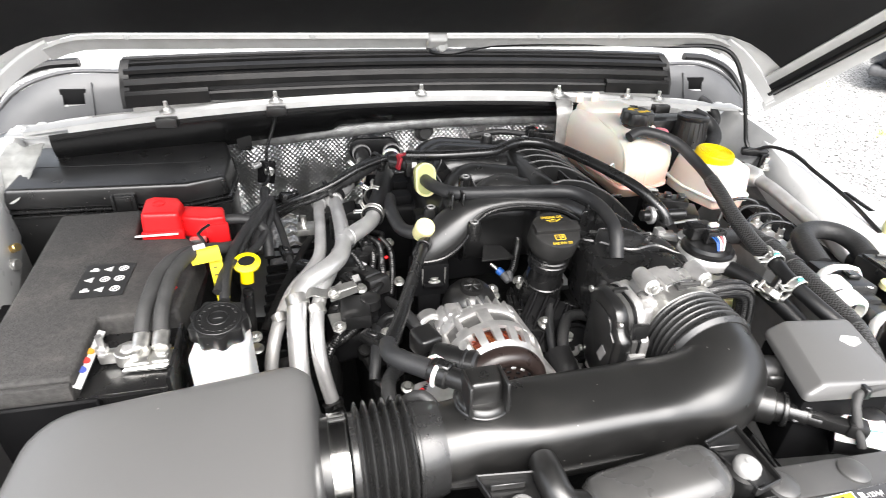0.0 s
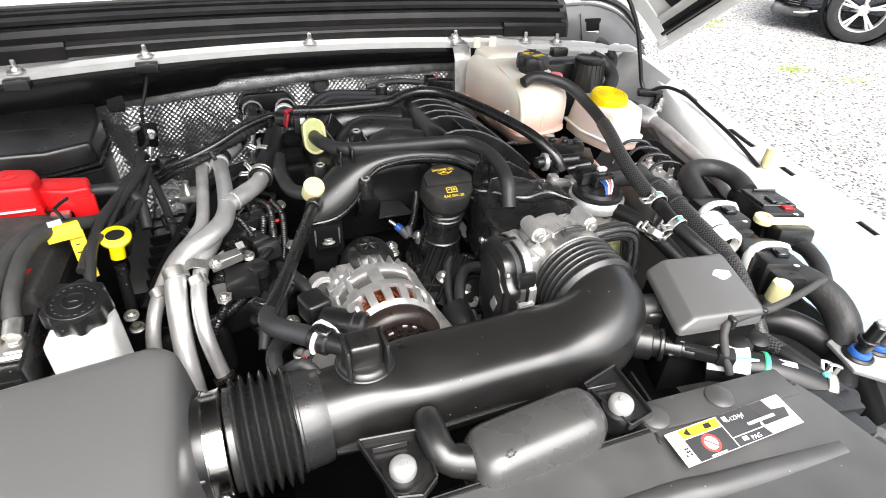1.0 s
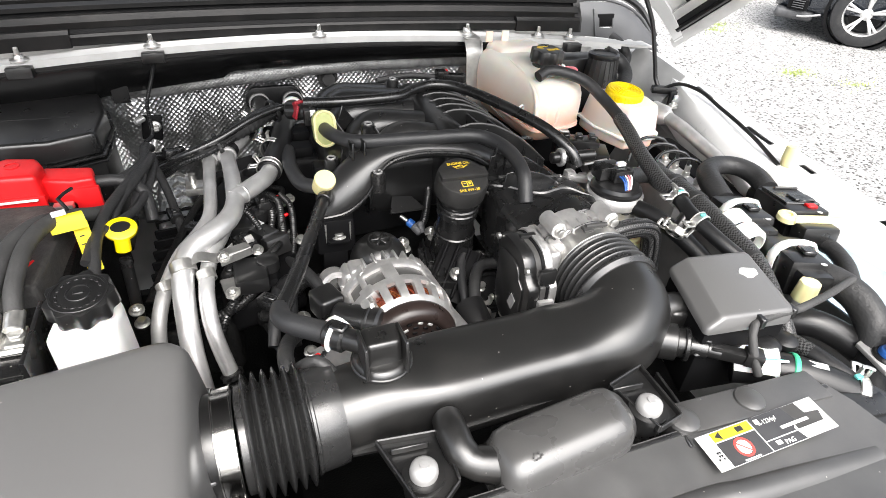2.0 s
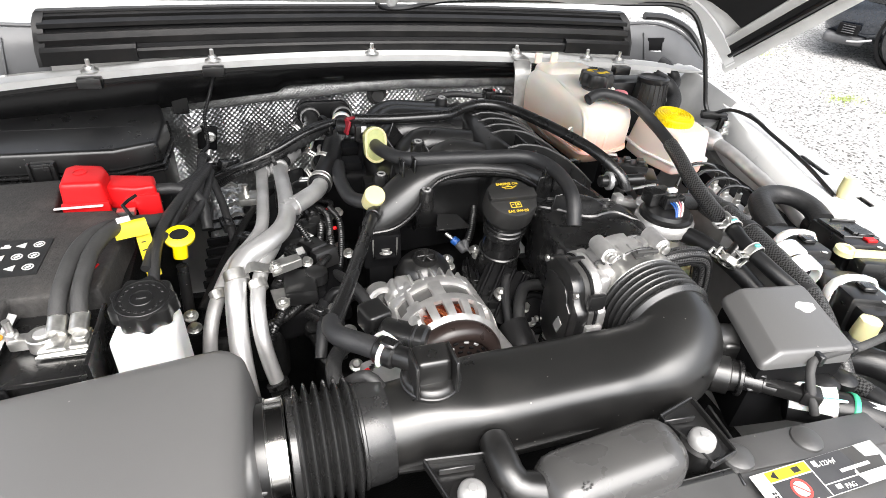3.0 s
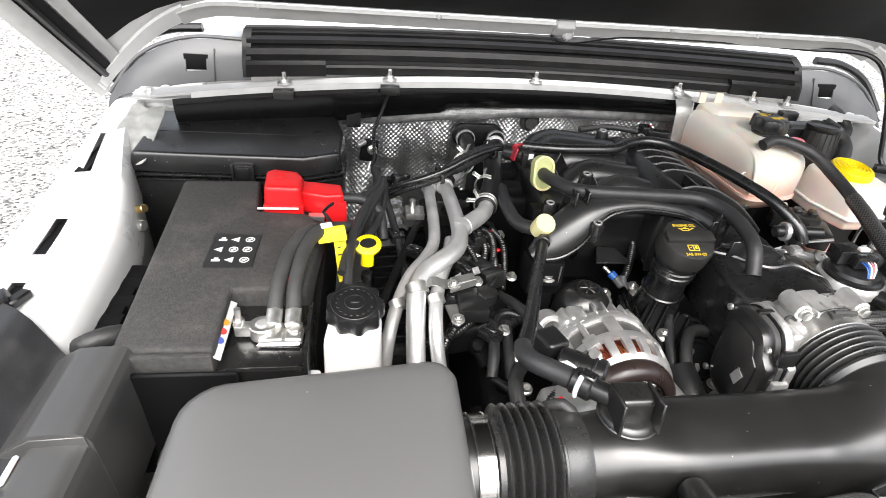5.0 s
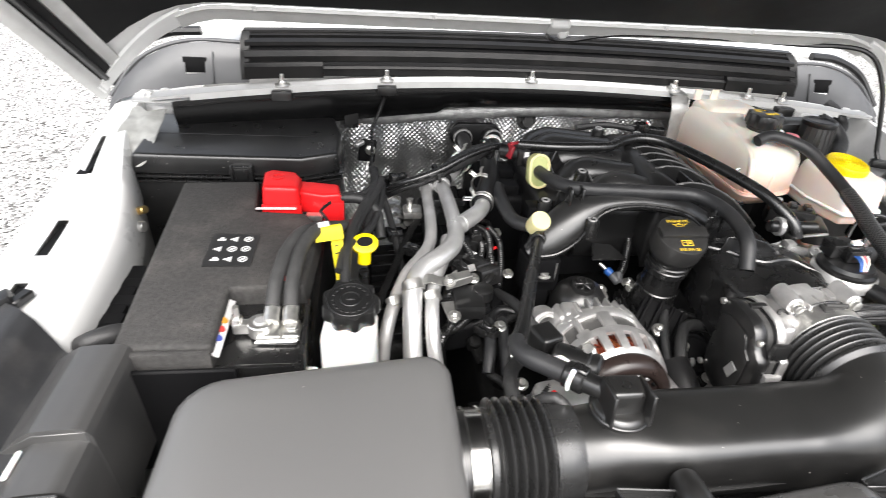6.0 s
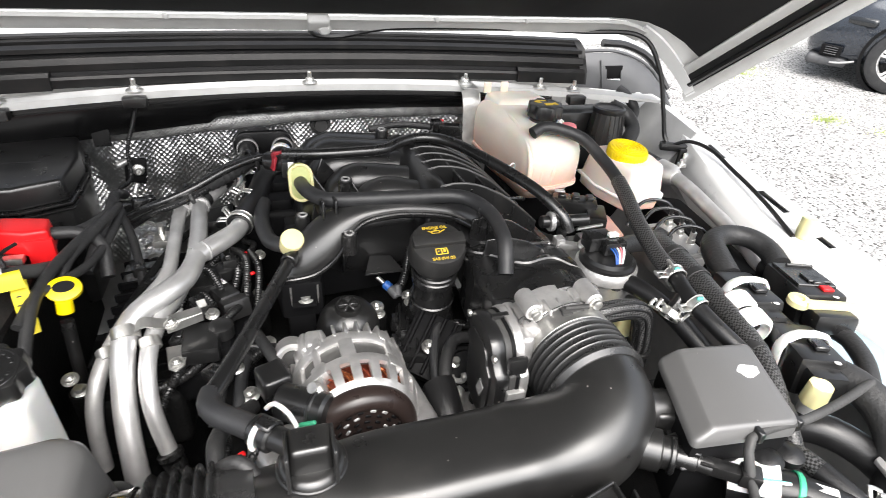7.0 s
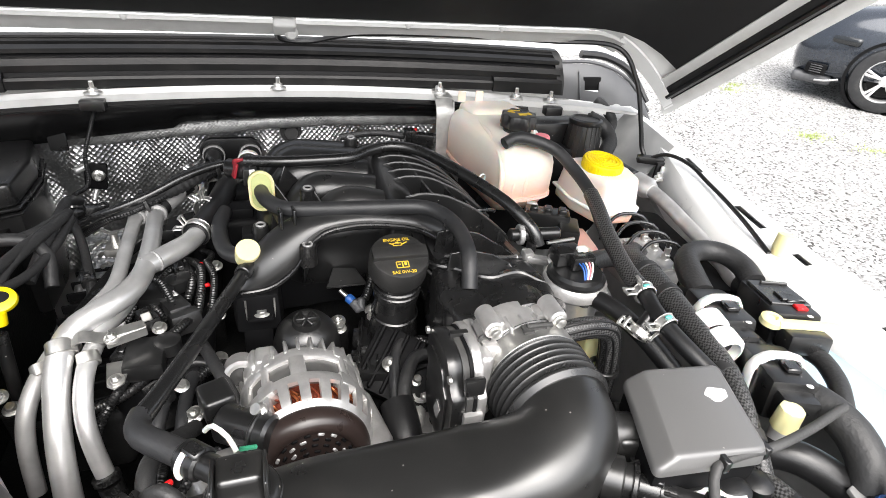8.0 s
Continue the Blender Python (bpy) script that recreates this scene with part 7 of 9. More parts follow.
for ob in pv.children_recursive:
    ob.data.transform(Matrix.Translation((0.01, 0.03, 0.002)))
VAPOUR = [(0.245, 0.512, 1.092), (0.265, 0.51, 1.097), (0.289, 0.509, 1.098), (0.308, 0.51, 1.09), (0.319, 0.512, 1.07), (0.324, 0.51, 1.03), (0.326, 0.508, 0.96)]
vh = thing("vapour_hose", (0.3, 0.51, 0.96), "ridged black vapour hose beside the throttle", "hose")
part("tube", sweep(VAPOUR, 0.0118, 20), BRAID, vh)
for k in range(7):
    w = math.radians(-70 + 40 * k)
    ridge = []
    for m, p in enumerate(VAPOUR):
        t = (Vector(VAPOUR[min(m + 1, 6)]) - Vector(VAPOUR[max(m - 1, 0)])).normalized()
        e = Vector((0, -1, 0)) - t * (-t.y)
        e.normalize()
        ridge.append(tuple(Vector(p) + (e * math.cos(w) + t.cross(e) * math.sin(w)) * 0.0112))
    part("ridge", sweep(ridge, 0.0019, 6), RUBBER, vh)
rl = thing("fuel_rail", (0.28, 0.7, 1.08), "black fuel rail with bare aluminium fitting", "fuel rail")
part("rail", rod((0.272, 0.705, 1.1), (0.345, 0.70, 1.1), 0.0088, 18, 0.002), PLASTIC, rl)
part("clip", ring((0.288, 0.704, 1.1), (1, -0.1, 0), 0.009, 0.014, 0.007, 26, 0.001), ALU, rl)
part("fitting", join(box((0.298, 0.662, 1.085), (0.036, 0.012, 0.01), 0.003, 2, (0, 10, -10)), lathe([(0.009, 0), (0.009, 0.009), (0.0075, 0.01), (0.0035, 0.01), (0.0035, 0.006), (0, 0.006)], (0.316, 0.656, 1.084), (-0.2, -0.5, 0.8), 18), box((0.284, 0.668, 1.09), (0.014, 0.014, 0.014), 0.003), rod((0.27, 0.668, 1.088), (0.25, 0.672, 1.085), 0.004, 10)), CAST, rl)
part("clamp_ear", box((0.3, 0.69, 1.088), (0.008, 0.016, 0.012), 0.002), PLASTIC, rl)

# antilock unit with bent lines
ab2 = thing("brake_control_unit", (0.53, 0.72, 0.95), "aluminium brake control block with bent steel lines", "brake unit")
part("block", join(box((0.533, 0.705, 1.012), (0.085, 0.11, 0.06), 0.004), box((0.533, 0.705, 1.043), (0.07, 0.09, 0.004), 0.001)), ALU_DULL, ab2, "machined aluminium block")
# Added black box that fills the dark gap behind the brake lines.
part("cover", box((0.575, 0.72, 1.02), (0.07, 0.24, 0.05), 0.008, 2, (0, 8, -6)), PLASTIC_DARK, ab2, "black box added to fill the dark gap beside the block")
for k in range(4):
    y = 0.765 - 0.028 * k
    part("brake_line", sweep([(0.44, y - 0.035, 1.062), (0.455, y - 0.022, 1.078), (0.482, y - 0.008, 1.087), (0.512, y - 0.01, 1.087), (0.529, y - 0.018, 1.078), (0.533, y - 0.02, 1.05)], 0.0028, 10), PLASTIC_GLOSS, ab2)
    part("line_nut", join(hexagon((0.533, y - 0.02, 1.045), (0, 0, 1), 0.0065, 0.008), rod((0.533, y - 0.02, 1.05), (0.533, y - 0.02, 1.064), 0.0048, 12)), ZINC, ab2)

# pipe along the fender
fp = thing("inner_fender_pipe", (0.63, 0.8, 1.05), "pale painted tube along the inner fender", "pipe")
part("tube", sweep([(0.595, 0.90, 1.08), (0.604, 0.855, 1.08), (0.604, 0.80, 1.078), (0.602, 0.75, 1.072), (0.60, 0.70, 1.066), (0.598, 0.64, 1.055), (0.595, 0.58, 1.03)], 0.0115, 16), ALU_DULL, fp)
part("flared_end", lathe([(0.018, 0), (0.019, 0.03), (0.013, 0.042)], (0.6, 0.88, 1.08), (0.1, -1, 0.0), 22), ALU, fp)
part("saddle", join(ring((0.602, 0.86, 1.08), (0.05, -1, 0), 0.0125, 0.0155, 0.012), box((0.622, 0.862, 1.09), (0.03, 0.012, 0.003), 0.001, 1), lathe([(0.008, 0), (0.008, 0.004), (0.005, 0.005), (0.005, 0.011), (0, 0.011)], (0.63, 0.862, 1.0915), segs=16)), ZINC, fp, "zinc saddle with bolt")
part("rubber_boot", rod((0.588, 0.935, 1.082), (0.598, 0.885, 1.08), 0.017, 18, 0.003), RUBBER, fp)
hose("sensor_wire", [(0.648, 0.93, 1.098), (0.67, 0.905, 1.118), (0.685, 0.86, 1.118), (0.68, 0.80, 1.11), (0.668, 0.74, 1.106), (0.655, 0.68, 1.1), (0.648, 0.62, 1.085)], 0.0035, RUBBER, "thin black wire along the fender rail", "wire", segs=8)
solo("wire_plug", join(box((0.655, 0.925, 1.1), (0.05, 0.016, 0.014), 0.003, 2, (0, 0, -25)), box((0.665, 0.905, 1.085), (0.02, 0.006, 0.035), 0.002)), PLASTIC, "black wire plug clipped to the fender", "plug")
solo("plug_clip", box((0.668, 0.897, 1.085), (0.014, 0.004, 0.026), 0.001), WHITE_PL, "white clip of a wire plug", "clip")
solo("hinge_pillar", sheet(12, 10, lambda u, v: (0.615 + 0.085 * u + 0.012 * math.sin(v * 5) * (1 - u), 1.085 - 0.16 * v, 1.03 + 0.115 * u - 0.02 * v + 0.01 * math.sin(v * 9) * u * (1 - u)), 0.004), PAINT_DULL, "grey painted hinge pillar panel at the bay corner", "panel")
hose("taped_loom", [(0.565, 1.02, 1.15), (0.595, 1.01, 1.135), (0.6, 0.985, 1.115), (0.575, 0.955, 1.10), (0.57, 0.92, 1.08), (0.58, 0.88, 1.06)], 0.014, TAPE, "black taped wire loom at the corner", "wire loom")
hose("taped_loom", [(0.60, 1.06, 1.17), (0.612, 1.04, 1.16), (0.62, 1.02, 1.14), (0.6, 1.0, 1.125)], 0.010, TAPE, "black taped wire loom at the corner", "wire loom")

# large wiring connectors
def big_connector(p, yaw, label, size=(0.055, 0.085, 0.05), strap=True, tilt=-8):
    t = thing("wire_connector", p, label, "connector", "large connectors")
    m = pose(*p, tilt, 0, yaw)
    L = size[1]
    part("shell", turn(join(box((0, 0, 0.0), size, 0.007, 2), box((0, -L * 0.55, -0.003), (size[0] * 0.75, L * 0.4, size[2] * 0.75), 0.006, 2)), m), PLASTIC, t)
    part("sleeve", turn(join(lathe([(0.019, 0), (0.021, 0.006), (0.0195, 0.03)], (0, L * 0.5, 0), (0, 1, 0), 20)), m), RUBBER, t)
    part("latch", turn(box((0.004, -0.012, size[2] / 2 + 0.003), (0.016, 0.02, 0.006), 0.0015, 1), m), PLASTIC_GLOSS, t)
    part("mark", turn(lathe([(0.0035, 0), (0.0035, 0.0005)], (0.012, -L * 0.5, size[2] / 2 - 0.0018), segs=12), m), WHITE_INK, t, "white dot")
    if strap:
        part("lever", turn(sweep([(-size[0] / 2 - 0.002, 0, -0.02), (-size[0] / 2 - 0.003, 0, size[2] * 0.3), (-size[0] * 0.3, 0.002, size[2] / 2 + 0.004), (0, 0.004, size[2] / 2 + 0.006), (size[0] * 0.42, 0.004, size[2] / 2 + 0.004), (size[0] / 2 + 0.003, 0, 0.01)], 0.0075, 10, flat=0.45, up=(0, 0, 1)), m), CREAM if strap == "cream" else WHITE_PL, t, "white locking lever")
    return t


big_connector((0.477, 0.522, 1.068), -15, "black connector with white locking lever on the fender side", (0.05, 0.082, 0.046))
big_connector((0.466, 0.42, 1.067), -21, "black connector with white locking lever on the fender side", (0.05, 0.076, 0.048))
wide = big_connector((0.563, 0.517, 1.07), -18, "wide black connector with cream lever and red tab", (0.058, 0.09, 0.046), False)
WM = pose(0.563, 0.517, 1.07, -8, 0, -18)
part("red_tab", turn(box((0.008, -0.03, 0.0245), (0.014, 0.012, 0.004), 0.001, 1), WM), RED, wide, "small red locking tab")
part("cover_frame", turn(join(box((0, 0.006, 0.024), (0.05, 0.062, 0.004), 0.001, 1), box((0.006, -0.008, 0.0275), (0.03, 0.022, 0.003), 0.001, 1), box((0.006, 0.028, 0.0275), (0.036, 0.004, 0.004), 0.001, 1)), WM), PLASTIC_GLOSS, wide, sharp=0.4)
part("lever", turn(join(box((0.004, -0.058, 0.016), (0.075, 0.014, 0.008), 0.003, 2), lathe([(0.013, 0), (0.013, 0.007), (0.01, 0.009), (0.006, 0.009), (0.006, 0.006), (0, 0.006)], (-0.036, -0.05, 0.012), (0, -0.2, 1), 22)), WM), CREAM, wide, "cream locking lever")
part("lower_shell", turn(box((-0.002, -0.066, 0.0), (0.05, 0.03, 0.026), 0.006, 2), WM), PLASTIC, wide)
hose("taped_loom", [(0.492, 0.57, 1.07), (0.499, 0.602, 1.078), (0.512, 0.63, 1.082), (0.535, 0.644, 1.084), (0.56, 0.642, 1.085), (0.578, 0.626, 1.085), (0.585, 0.6, 1.081), (0.578, 0.572, 1.075)], [0.0175, 0.0175, 0.0165, 0.015, 0.0145, 0.0145, 0.015, 0.0165], TAPE, "thick taped loom bent between two connectors", "wire loom", segs=18)
hose("taped_loom", [(0.474, 0.4, 1.068), (0.48, 0.384, 1.074), (0.487, 0.358, 1.072), (0.489, 0.332, 1.064), (0.484, 0.306, 1.045), (0.478, 0.28, 0.99)], [0.0155, 0.0165, 0.018, 0.0185, 0.0185, 0.018], TAPE, "thick taped loom towards the front", "wire loom", segs=18)
hose("taped_loom", [(0.55, 0.452, 1.066), (0.548, 0.43, 1.07), (0.535, 0.40, 1.07), (0.517, 0.378, 1.07), (0.5, 0.358, 1.066)], 0.0105, TAPE, "taped loom towards the front", "wire loom", segs=14)
hose("radiator_hose", [(0.41, 0.378, 1.02), (0.43, 0.358, 1.036), (0.452, 0.337, 1.036), (0.48, 0.311, 1.02), (0.515, 0.285, 0.985), (0.56, 0.26, 0.92)], 0.017, RUBBER, "black rubber radiator hose", segs=18)
hose("thin_loom", [(0.302, 0.30, 1.045), (0.298, 0.316, 1.072), (0.306, 0.33, 1.088), (0.335, 0.333, 1.092), (0.37, 0.333, 1.092), (0.42, 0.341, 1.092), (0.473, 0.354, 1.09), (0.5, 0.362, 1.08)], 0.0045, CLOTH, "thin grey taped wire loom", "wire loom", segs=10)
for x, y in ((0.312, 0.331), (0.358, 0.334)):
    solo("loom_clip", box((x, y, 1.091), (0.006, 0.013, 0.013), 0.001, 1), PLASTIC, "black clip holding a thin loom", "clip", "loom clips")
cy = thing("capped_port", (0.435, 0.375, 1.03), "black refrigerant port with cream cap", "service port")
part("cap", prism([(0.43 + 0.0135 * math.cos(a), 0.368 + 0.0135 * math.sin(a)) for a in [2 * math.pi * k / 8 for k in range(8)]], 1.062, 1.088, 0.003, 2, 0.9), CREAM, cy)
part("stem", rod((0.43, 0.368, 1.02), (0.43, 0.368, 1.064), 0.01, 16), ALU_DULL, cy)

# square box beside the duct
qb = thing("resonator_box", (0.32, 0.385, 1.0), "black square resonator box with a white spot", "resonator")
QP = [(0.285, 0.441), (0.388, 0.431), (0.358, 0.327), (0.250, 0.338)]
def box_ring(z, left, rest):
    c = Vector((0.32, 0.384))
    out = []
    inset = [Vector((left, -rest)), Vector((-rest, -rest)), Vector((-rest, rest)), Vector((left, rest))]
    pts = [Vector(p) + d for p, d in zip(QP, inset)]
    for i in range(4):
        p0, p1, p2 = pts[i - 1], pts[i], pts[(i + 1) % 4]
        a, b = p1 + (p0 - p1).normalized() * 0.008, p1 + (p2 - p1).normalized() * 0.008
        for k in range(6):
            t = k / 5
            q = a * (1 - t) ** 2 + p1 * 2 * t * (1 - t) + b * t * t
            out.append((q.x, q.y, z))
    return out


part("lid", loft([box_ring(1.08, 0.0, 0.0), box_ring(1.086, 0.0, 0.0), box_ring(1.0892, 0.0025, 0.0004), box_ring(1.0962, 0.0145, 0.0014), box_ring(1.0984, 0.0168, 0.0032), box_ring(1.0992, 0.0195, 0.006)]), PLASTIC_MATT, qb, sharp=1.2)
part("rim", prism([(0.32 + (x - 0.32) * 1.03, 0.38 + (y - 0.38) * 1.03) for x, y in QP], 1.05, 1.054, 0.0015, 1), PLASTIC, qb)
part("lower_half", prism([(0.32 + (x - 0.32) * 0.95, 0.384 + (y - 0.384) * 0.95) for x, y in QP], 0.985, 1.077, 0.006, 2), PLASTIC_DARK, qb)
part("paint_spot", prism([(0.354 + 0.0115 * math.cos(a) * (1 + 0.12 * math.sin(5 * a)), 0.393 + 0.0085 * math.sin(a) * (1 + 0.15 * math.cos(3 * a))) for a in [2 * math.pi * k / 22 for k in range(22)]], 1.0985, 1.0999, 0.0), WHITE_INK, qb, "white paint spot")
for p in ((0.335, 0.325, 1.048), (0.362, 0.326, 1.046)):
    part("grommet", lathe([(0.012, 0), (0.014, 0.004), (0.014, 0.010), (0.008, 0.014), (0.0, 0.014)], p, segs=20), RUBBER, qb)

# ---- front: radiator cover with label ----
rad = thing("radiator_cover", (0.1, 0.2, 0.98), "black plastic radiator cover with refrigerant label", "radiator cover")


def rc_z(y):
    return 1.052 + 0.25 * min(0, y - 0.262) if y > 0.2 else 1.0365 + 0.1 * (y - 0.2)


part("top_panel", sheet(24, 16, lambda u, v: (-0.25 + 0.6 * u + 0.09 * u * (1 - v) ** 0.7 * (v < 0.99), -0.12 + 0.385 * v, 1.03 + 0.022 * min(1, v * 1.1) + 0.004 * math.sin(max(0, v - 0.5) * 14) * (u > 0.1)), 0.004), COVER, rad)
part("rear_ledge", prism([(0.165, 0.258), (0.345, 0.25), (0.345, 0.285), (0.165, 0.292)], 1.03, 1.056, 0.003), COVER, rad)
part("back_wall", box((0.05, 0.262, 1.03), (0.6, 0.004, 0.05), 0.001), PLASTIC, rad)
part("front_ridge", sweep([(-0.2, 0.206, 1.036), (0.12, 0.206, 1.038), (0.2, 0.2, 1.038), (0.34, 0.192, 1.034)], 0.014, 16), COVER, rad)
part("front_ridge", sweep([(0.06, 0.13, 1.027), (0.2, 0.14, 1.029), (0.3, 0.155, 1.031), (0.36, 0.165, 1.028)], 0.012, 16), COVER, rad)
for p in ((0.257, 0.272, 1.055), (0.178, 0.272, 1.055)):
    part("push_pin", lathe([(0.015, 0), (0.014, 0.003), (0.009, 0.0055), (0, 0.006)], p, segs=24), COVER, rad)
for c_, s_ in (((0.372, 0.215, 1.035), (0.05, 0.04, 0.012)), ((0.375, 0.18, 1.03), (0.04, 0.025, 0.02)), ((0.365, 0.15, 1.02), (0.04, 0.02, 0.03))):
    part("side_tab", box(c_, s_, 0.003), PLASTIC, rad)
LM = Matrix.Translation((0.244, 0.235, 1.0575)) @ pose(0, 0, 0, 3.5, 0, 1.5)
lb = part("label", turn(prism([(-0.072, -0.016), (0.07, -0.016), (0.07, 0.018), (-0.072, 0.018)], 0, 0.0006, 0.0), LM), WHITE_INK, rad, "white and black refrigerant label")
# Sky glare painted in: black print stops jagged, grey and bare white follow.
part("black_field", turn(join(box((-0.035, -0.0045, 0.0009), (0.045, 0.0225, 0.0005), 0.0001, 1), prism([(-0.0115, -0.0157), (0.03, -0.0157), (0.026, -0.004), (0.034, 0.004), (0.03, 0.0177), (-0.0115, 0.0177)], 0.0007, 0.0011, 0.0)), LM), LABEL_BLACK, lb)
part("glare_fade_field", turn(prism([(0.03, -0.006), (0.062, -0.006), (0.066, 0.004), (0.05, 0.006), (0.048, 0.0177), (0.03, 0.0177)], 0.0006, 0.0009, 0.0), LM), CAP_GREY, lb)
part("yellow_field", turn(box((-0.035, 0.0125, 0.0009), (0.045, 0.009, 0.0005), 0.0001, 1), LM), YELLOW_TAG, lb)
part("ban_symbol", turn(join(ring((-0.035, -0.0035, 0.0013), (0, 0, 1), 0.0075, 0.0093, 0.0006, 24, 0.0001), box((-0.035, -0.0035, 0.0013), (0.017, 0.0016, 0.0006), 0.0002, 1, (0, 0, -45))), LM), RED_INK, lb)
part("ban_white", turn(lathe([(0.0068, 0), (0.0068, 0.0003)], (-0.035, -0.0035, 0.0011), segs=18), LM), WHITE_INK, lb)
for x, y, w, h in ((0.031, 0.0005, 0.034, 0.003), (-0.035, -0.0145, 0.018, 0.0014), (-0.012, 0.001, 0.0009, 0.0335), (0.029, -0.0065, 0.08, 0.0009), (-0.0045, 0.0125, 0.005, 0.005), (0.0, -0.0105, 0.006, 0.004)):
    part("bar", turn(box((x, y, 0.0013), (w, h, 0.0004), 0.0001, 1), LM), WHITE_INK, lb)
part("lettering", words("R-1234yf", 0.0062, LM @ pose(0.006, 0.0105, 0.0012)), WHITE_INK, lb)
part("lettering", words("PAG", 0.0062, LM @ pose(0.012, -0.0125, 0.0012)), WHITE_INK, lb)
part("code_patch", turn(join(*[box((-0.066 + 0.0025 * (k % 3), -0.007 + 0.003 * (k // 3), 0.0016), (0.0018, 0.002, 0.0003), 0.0001, 1) for k in (0, 2, 4, 5, 7, 8)]), LM), BLACK_INK, lb)
part("warning_triangle", turn(lathe([(0.0045, 0), (0.0045, 0.0004)], (-0.05, 0.0125, 0.0011), segs=3), LM), BLACK_INK, lb)
part("book", turn(box((-0.026, 0.0125, 0.0013), (0.008, 0.005, 0.0004), 0.0001, 1), LM), BLACK_INK, lb)

can = thing("refrigerant_line", (0.36, 0.30, 1.0), "dark tube with white, green and teal bands beside the radiator", "pipe")
part("tube", sweep([(0.30, 0.33, 1.03), (0.34, 0.30, 1.04), (0.38, 0.27, 1.035), (0.42, 0.24, 1.02)], 0.019, 20), RUBBER, can)
part("white_sleeve", sweep([(0.302, 0.332, 1.033), (0.335, 0.306, 1.042)], 0.0205, 20), WHITE_PL, can)
part("green_band", ring((0.345, 0.297, 1.0405), (0.8, -0.6, -0.05), 0.019, 0.0203, 0.006), GREEN, can)
part("white_print", box((0.362, 0.284, 1.0575), (0.02, 0.008, 0.0012), 0.0004, 1, (0, 0, -37)), WHITE_INK, can)
spring_clamp("hose_clamp", (0.40, 0.258, 1.03), (0.8, -0.6, -0.1), 0.02, ZINC, "zinc hose clamp with teal mark", ear=(0.5, 0.5, 1))
solo("teal_mark", box((0.397, 0.262, 1.052), (0.008, 0.006, 0.004), 0.001, 1), TEAL, "teal paint mark on a hose clamp", "paint mark")
twr = thing("mount_plate", (0.5, 0.27, 1.0), "steel mounting plate with blue bushed studs", "mounting")
part("plate", prism([(0.458, 0.306), (0.50, 0.316), (0.60, 0.30), (0.60, 0.20), (0.50, 0.21), (0.448, 0.262)], 1.035, 1.041, 0.002), ALU_DULL, twr)
for p in ((0.472, 0.278, 1.04), (0.505, 0.28, 1.04)):
    part("base_ring", lathe([(0.0165, 0), (0.0165, 0.003), (0.0145, 0.005), (0.013, 0.005)], p, segs=28), RUBBER, twr)
    part("bush", lathe([(0.0122, 0), (0.0122, 0.008), (0.0105, 0.0105), (0.0, 0.0105)], p, segs=24), BLUE, twr, "blue bush")
    part("stud", rod(Vector(p), Vector(p) + Vector((0.003, -0.002, 0.05)), 0.0078, 16, 0.002), PLASTIC, twr)
    part("stud_collar", ring(Vector(p) + Vector((0.001, 0, 0.025)), (0, 0, 1), 0.0075, 0.0105, 0.006), RUBBER, twr)
    part("stud_tip", lathe([(0.0065, 0), (0.0065, 0.003), (0, 0.004)], Vector(p) + Vector((0.003, -0.002, 0.05)), segs=16), ALU_DULL, twr, "pale stud tip")

# ---- seal panel beside the air box ----
sp = thing("side_seal_panel", (-0.6, 0.4, 0.95), "grey-black plastic duct panel with a rolled rubber edge", "seal panel")
ROLL = [(-0.716, 1.05), (-0.71, 1.068), (-0.698, 1.084), (-0.682, 1.093), (-0.662, 1.096), (-0.645, 1.09), (-0.63, 1.078), (-0.615, 1.068), (-0.6, 1.066)]
ROLL_END = [0.574, 0.574, 0.572, 0.566, 0.552, 0.541, 0.531, 0.52, 0.508]


def roll_at(u, v):
    k = min(7, int(u * 8))
    f = u * 8 - k
    x, z, e = [a + (b - a) * f for a, b in zip((*ROLL[k], ROLL_END[k]), (*ROLL[k + 1], ROLL_END[k + 1]))]
    y = e - v * (e + 0.06)
    return (x + 0.11 * (0.56 - y) * max(0.0, 0.9 - u) - 0.02 * (0.56 - y) ** 2, y, z - 0.02 * (0.5 - y) + 0.002 * noise.noise((x * 20, y * 8, 3)))


part("rolled_edge", sheet(32, 40, roll_at, 0.004), RUBBER_SOFT, sp, "rolled rubber edge")
part("edge_notch", join(box((-0.694, 0.57, 1.09), (0.03, 0.02, 0.012), 0.003, 2, (0, -20, 25)), box((-0.676, 0.58, 1.087), (0.012, 0.026, 0.01), 0.002, 1, (0, 0, -20))), RUBBER, sp)
TOPX = [(-0.628, 1.058), (-0.612, 1.068), (-0.596, 1.082), (-0.586, 1.088), (-0.568, 1.09), (-0.55, 1.09), (-0.543, 1.087), (-0.539, 1.079), (-0.536, 1.03), (-0.534, 0.97)]


def top_at(u, v, y0=0.502, y1=0.4, drop=0.0):
    k = min(8, int(u * 9))
    f = u * 9 - k
    x, z = [a + (b - a) * f for a, b in zip(TOPX[k], TOPX[k + 1])]
    return (x, y0 + (y1 - y0) * v + 0.03 * max(0.0, 0.25 - u) * (1 - v), z - drop)


part("top_plate", sheet(36, 8, top_at, 0.004), PANEL_GREY, sp, "flat grey top")
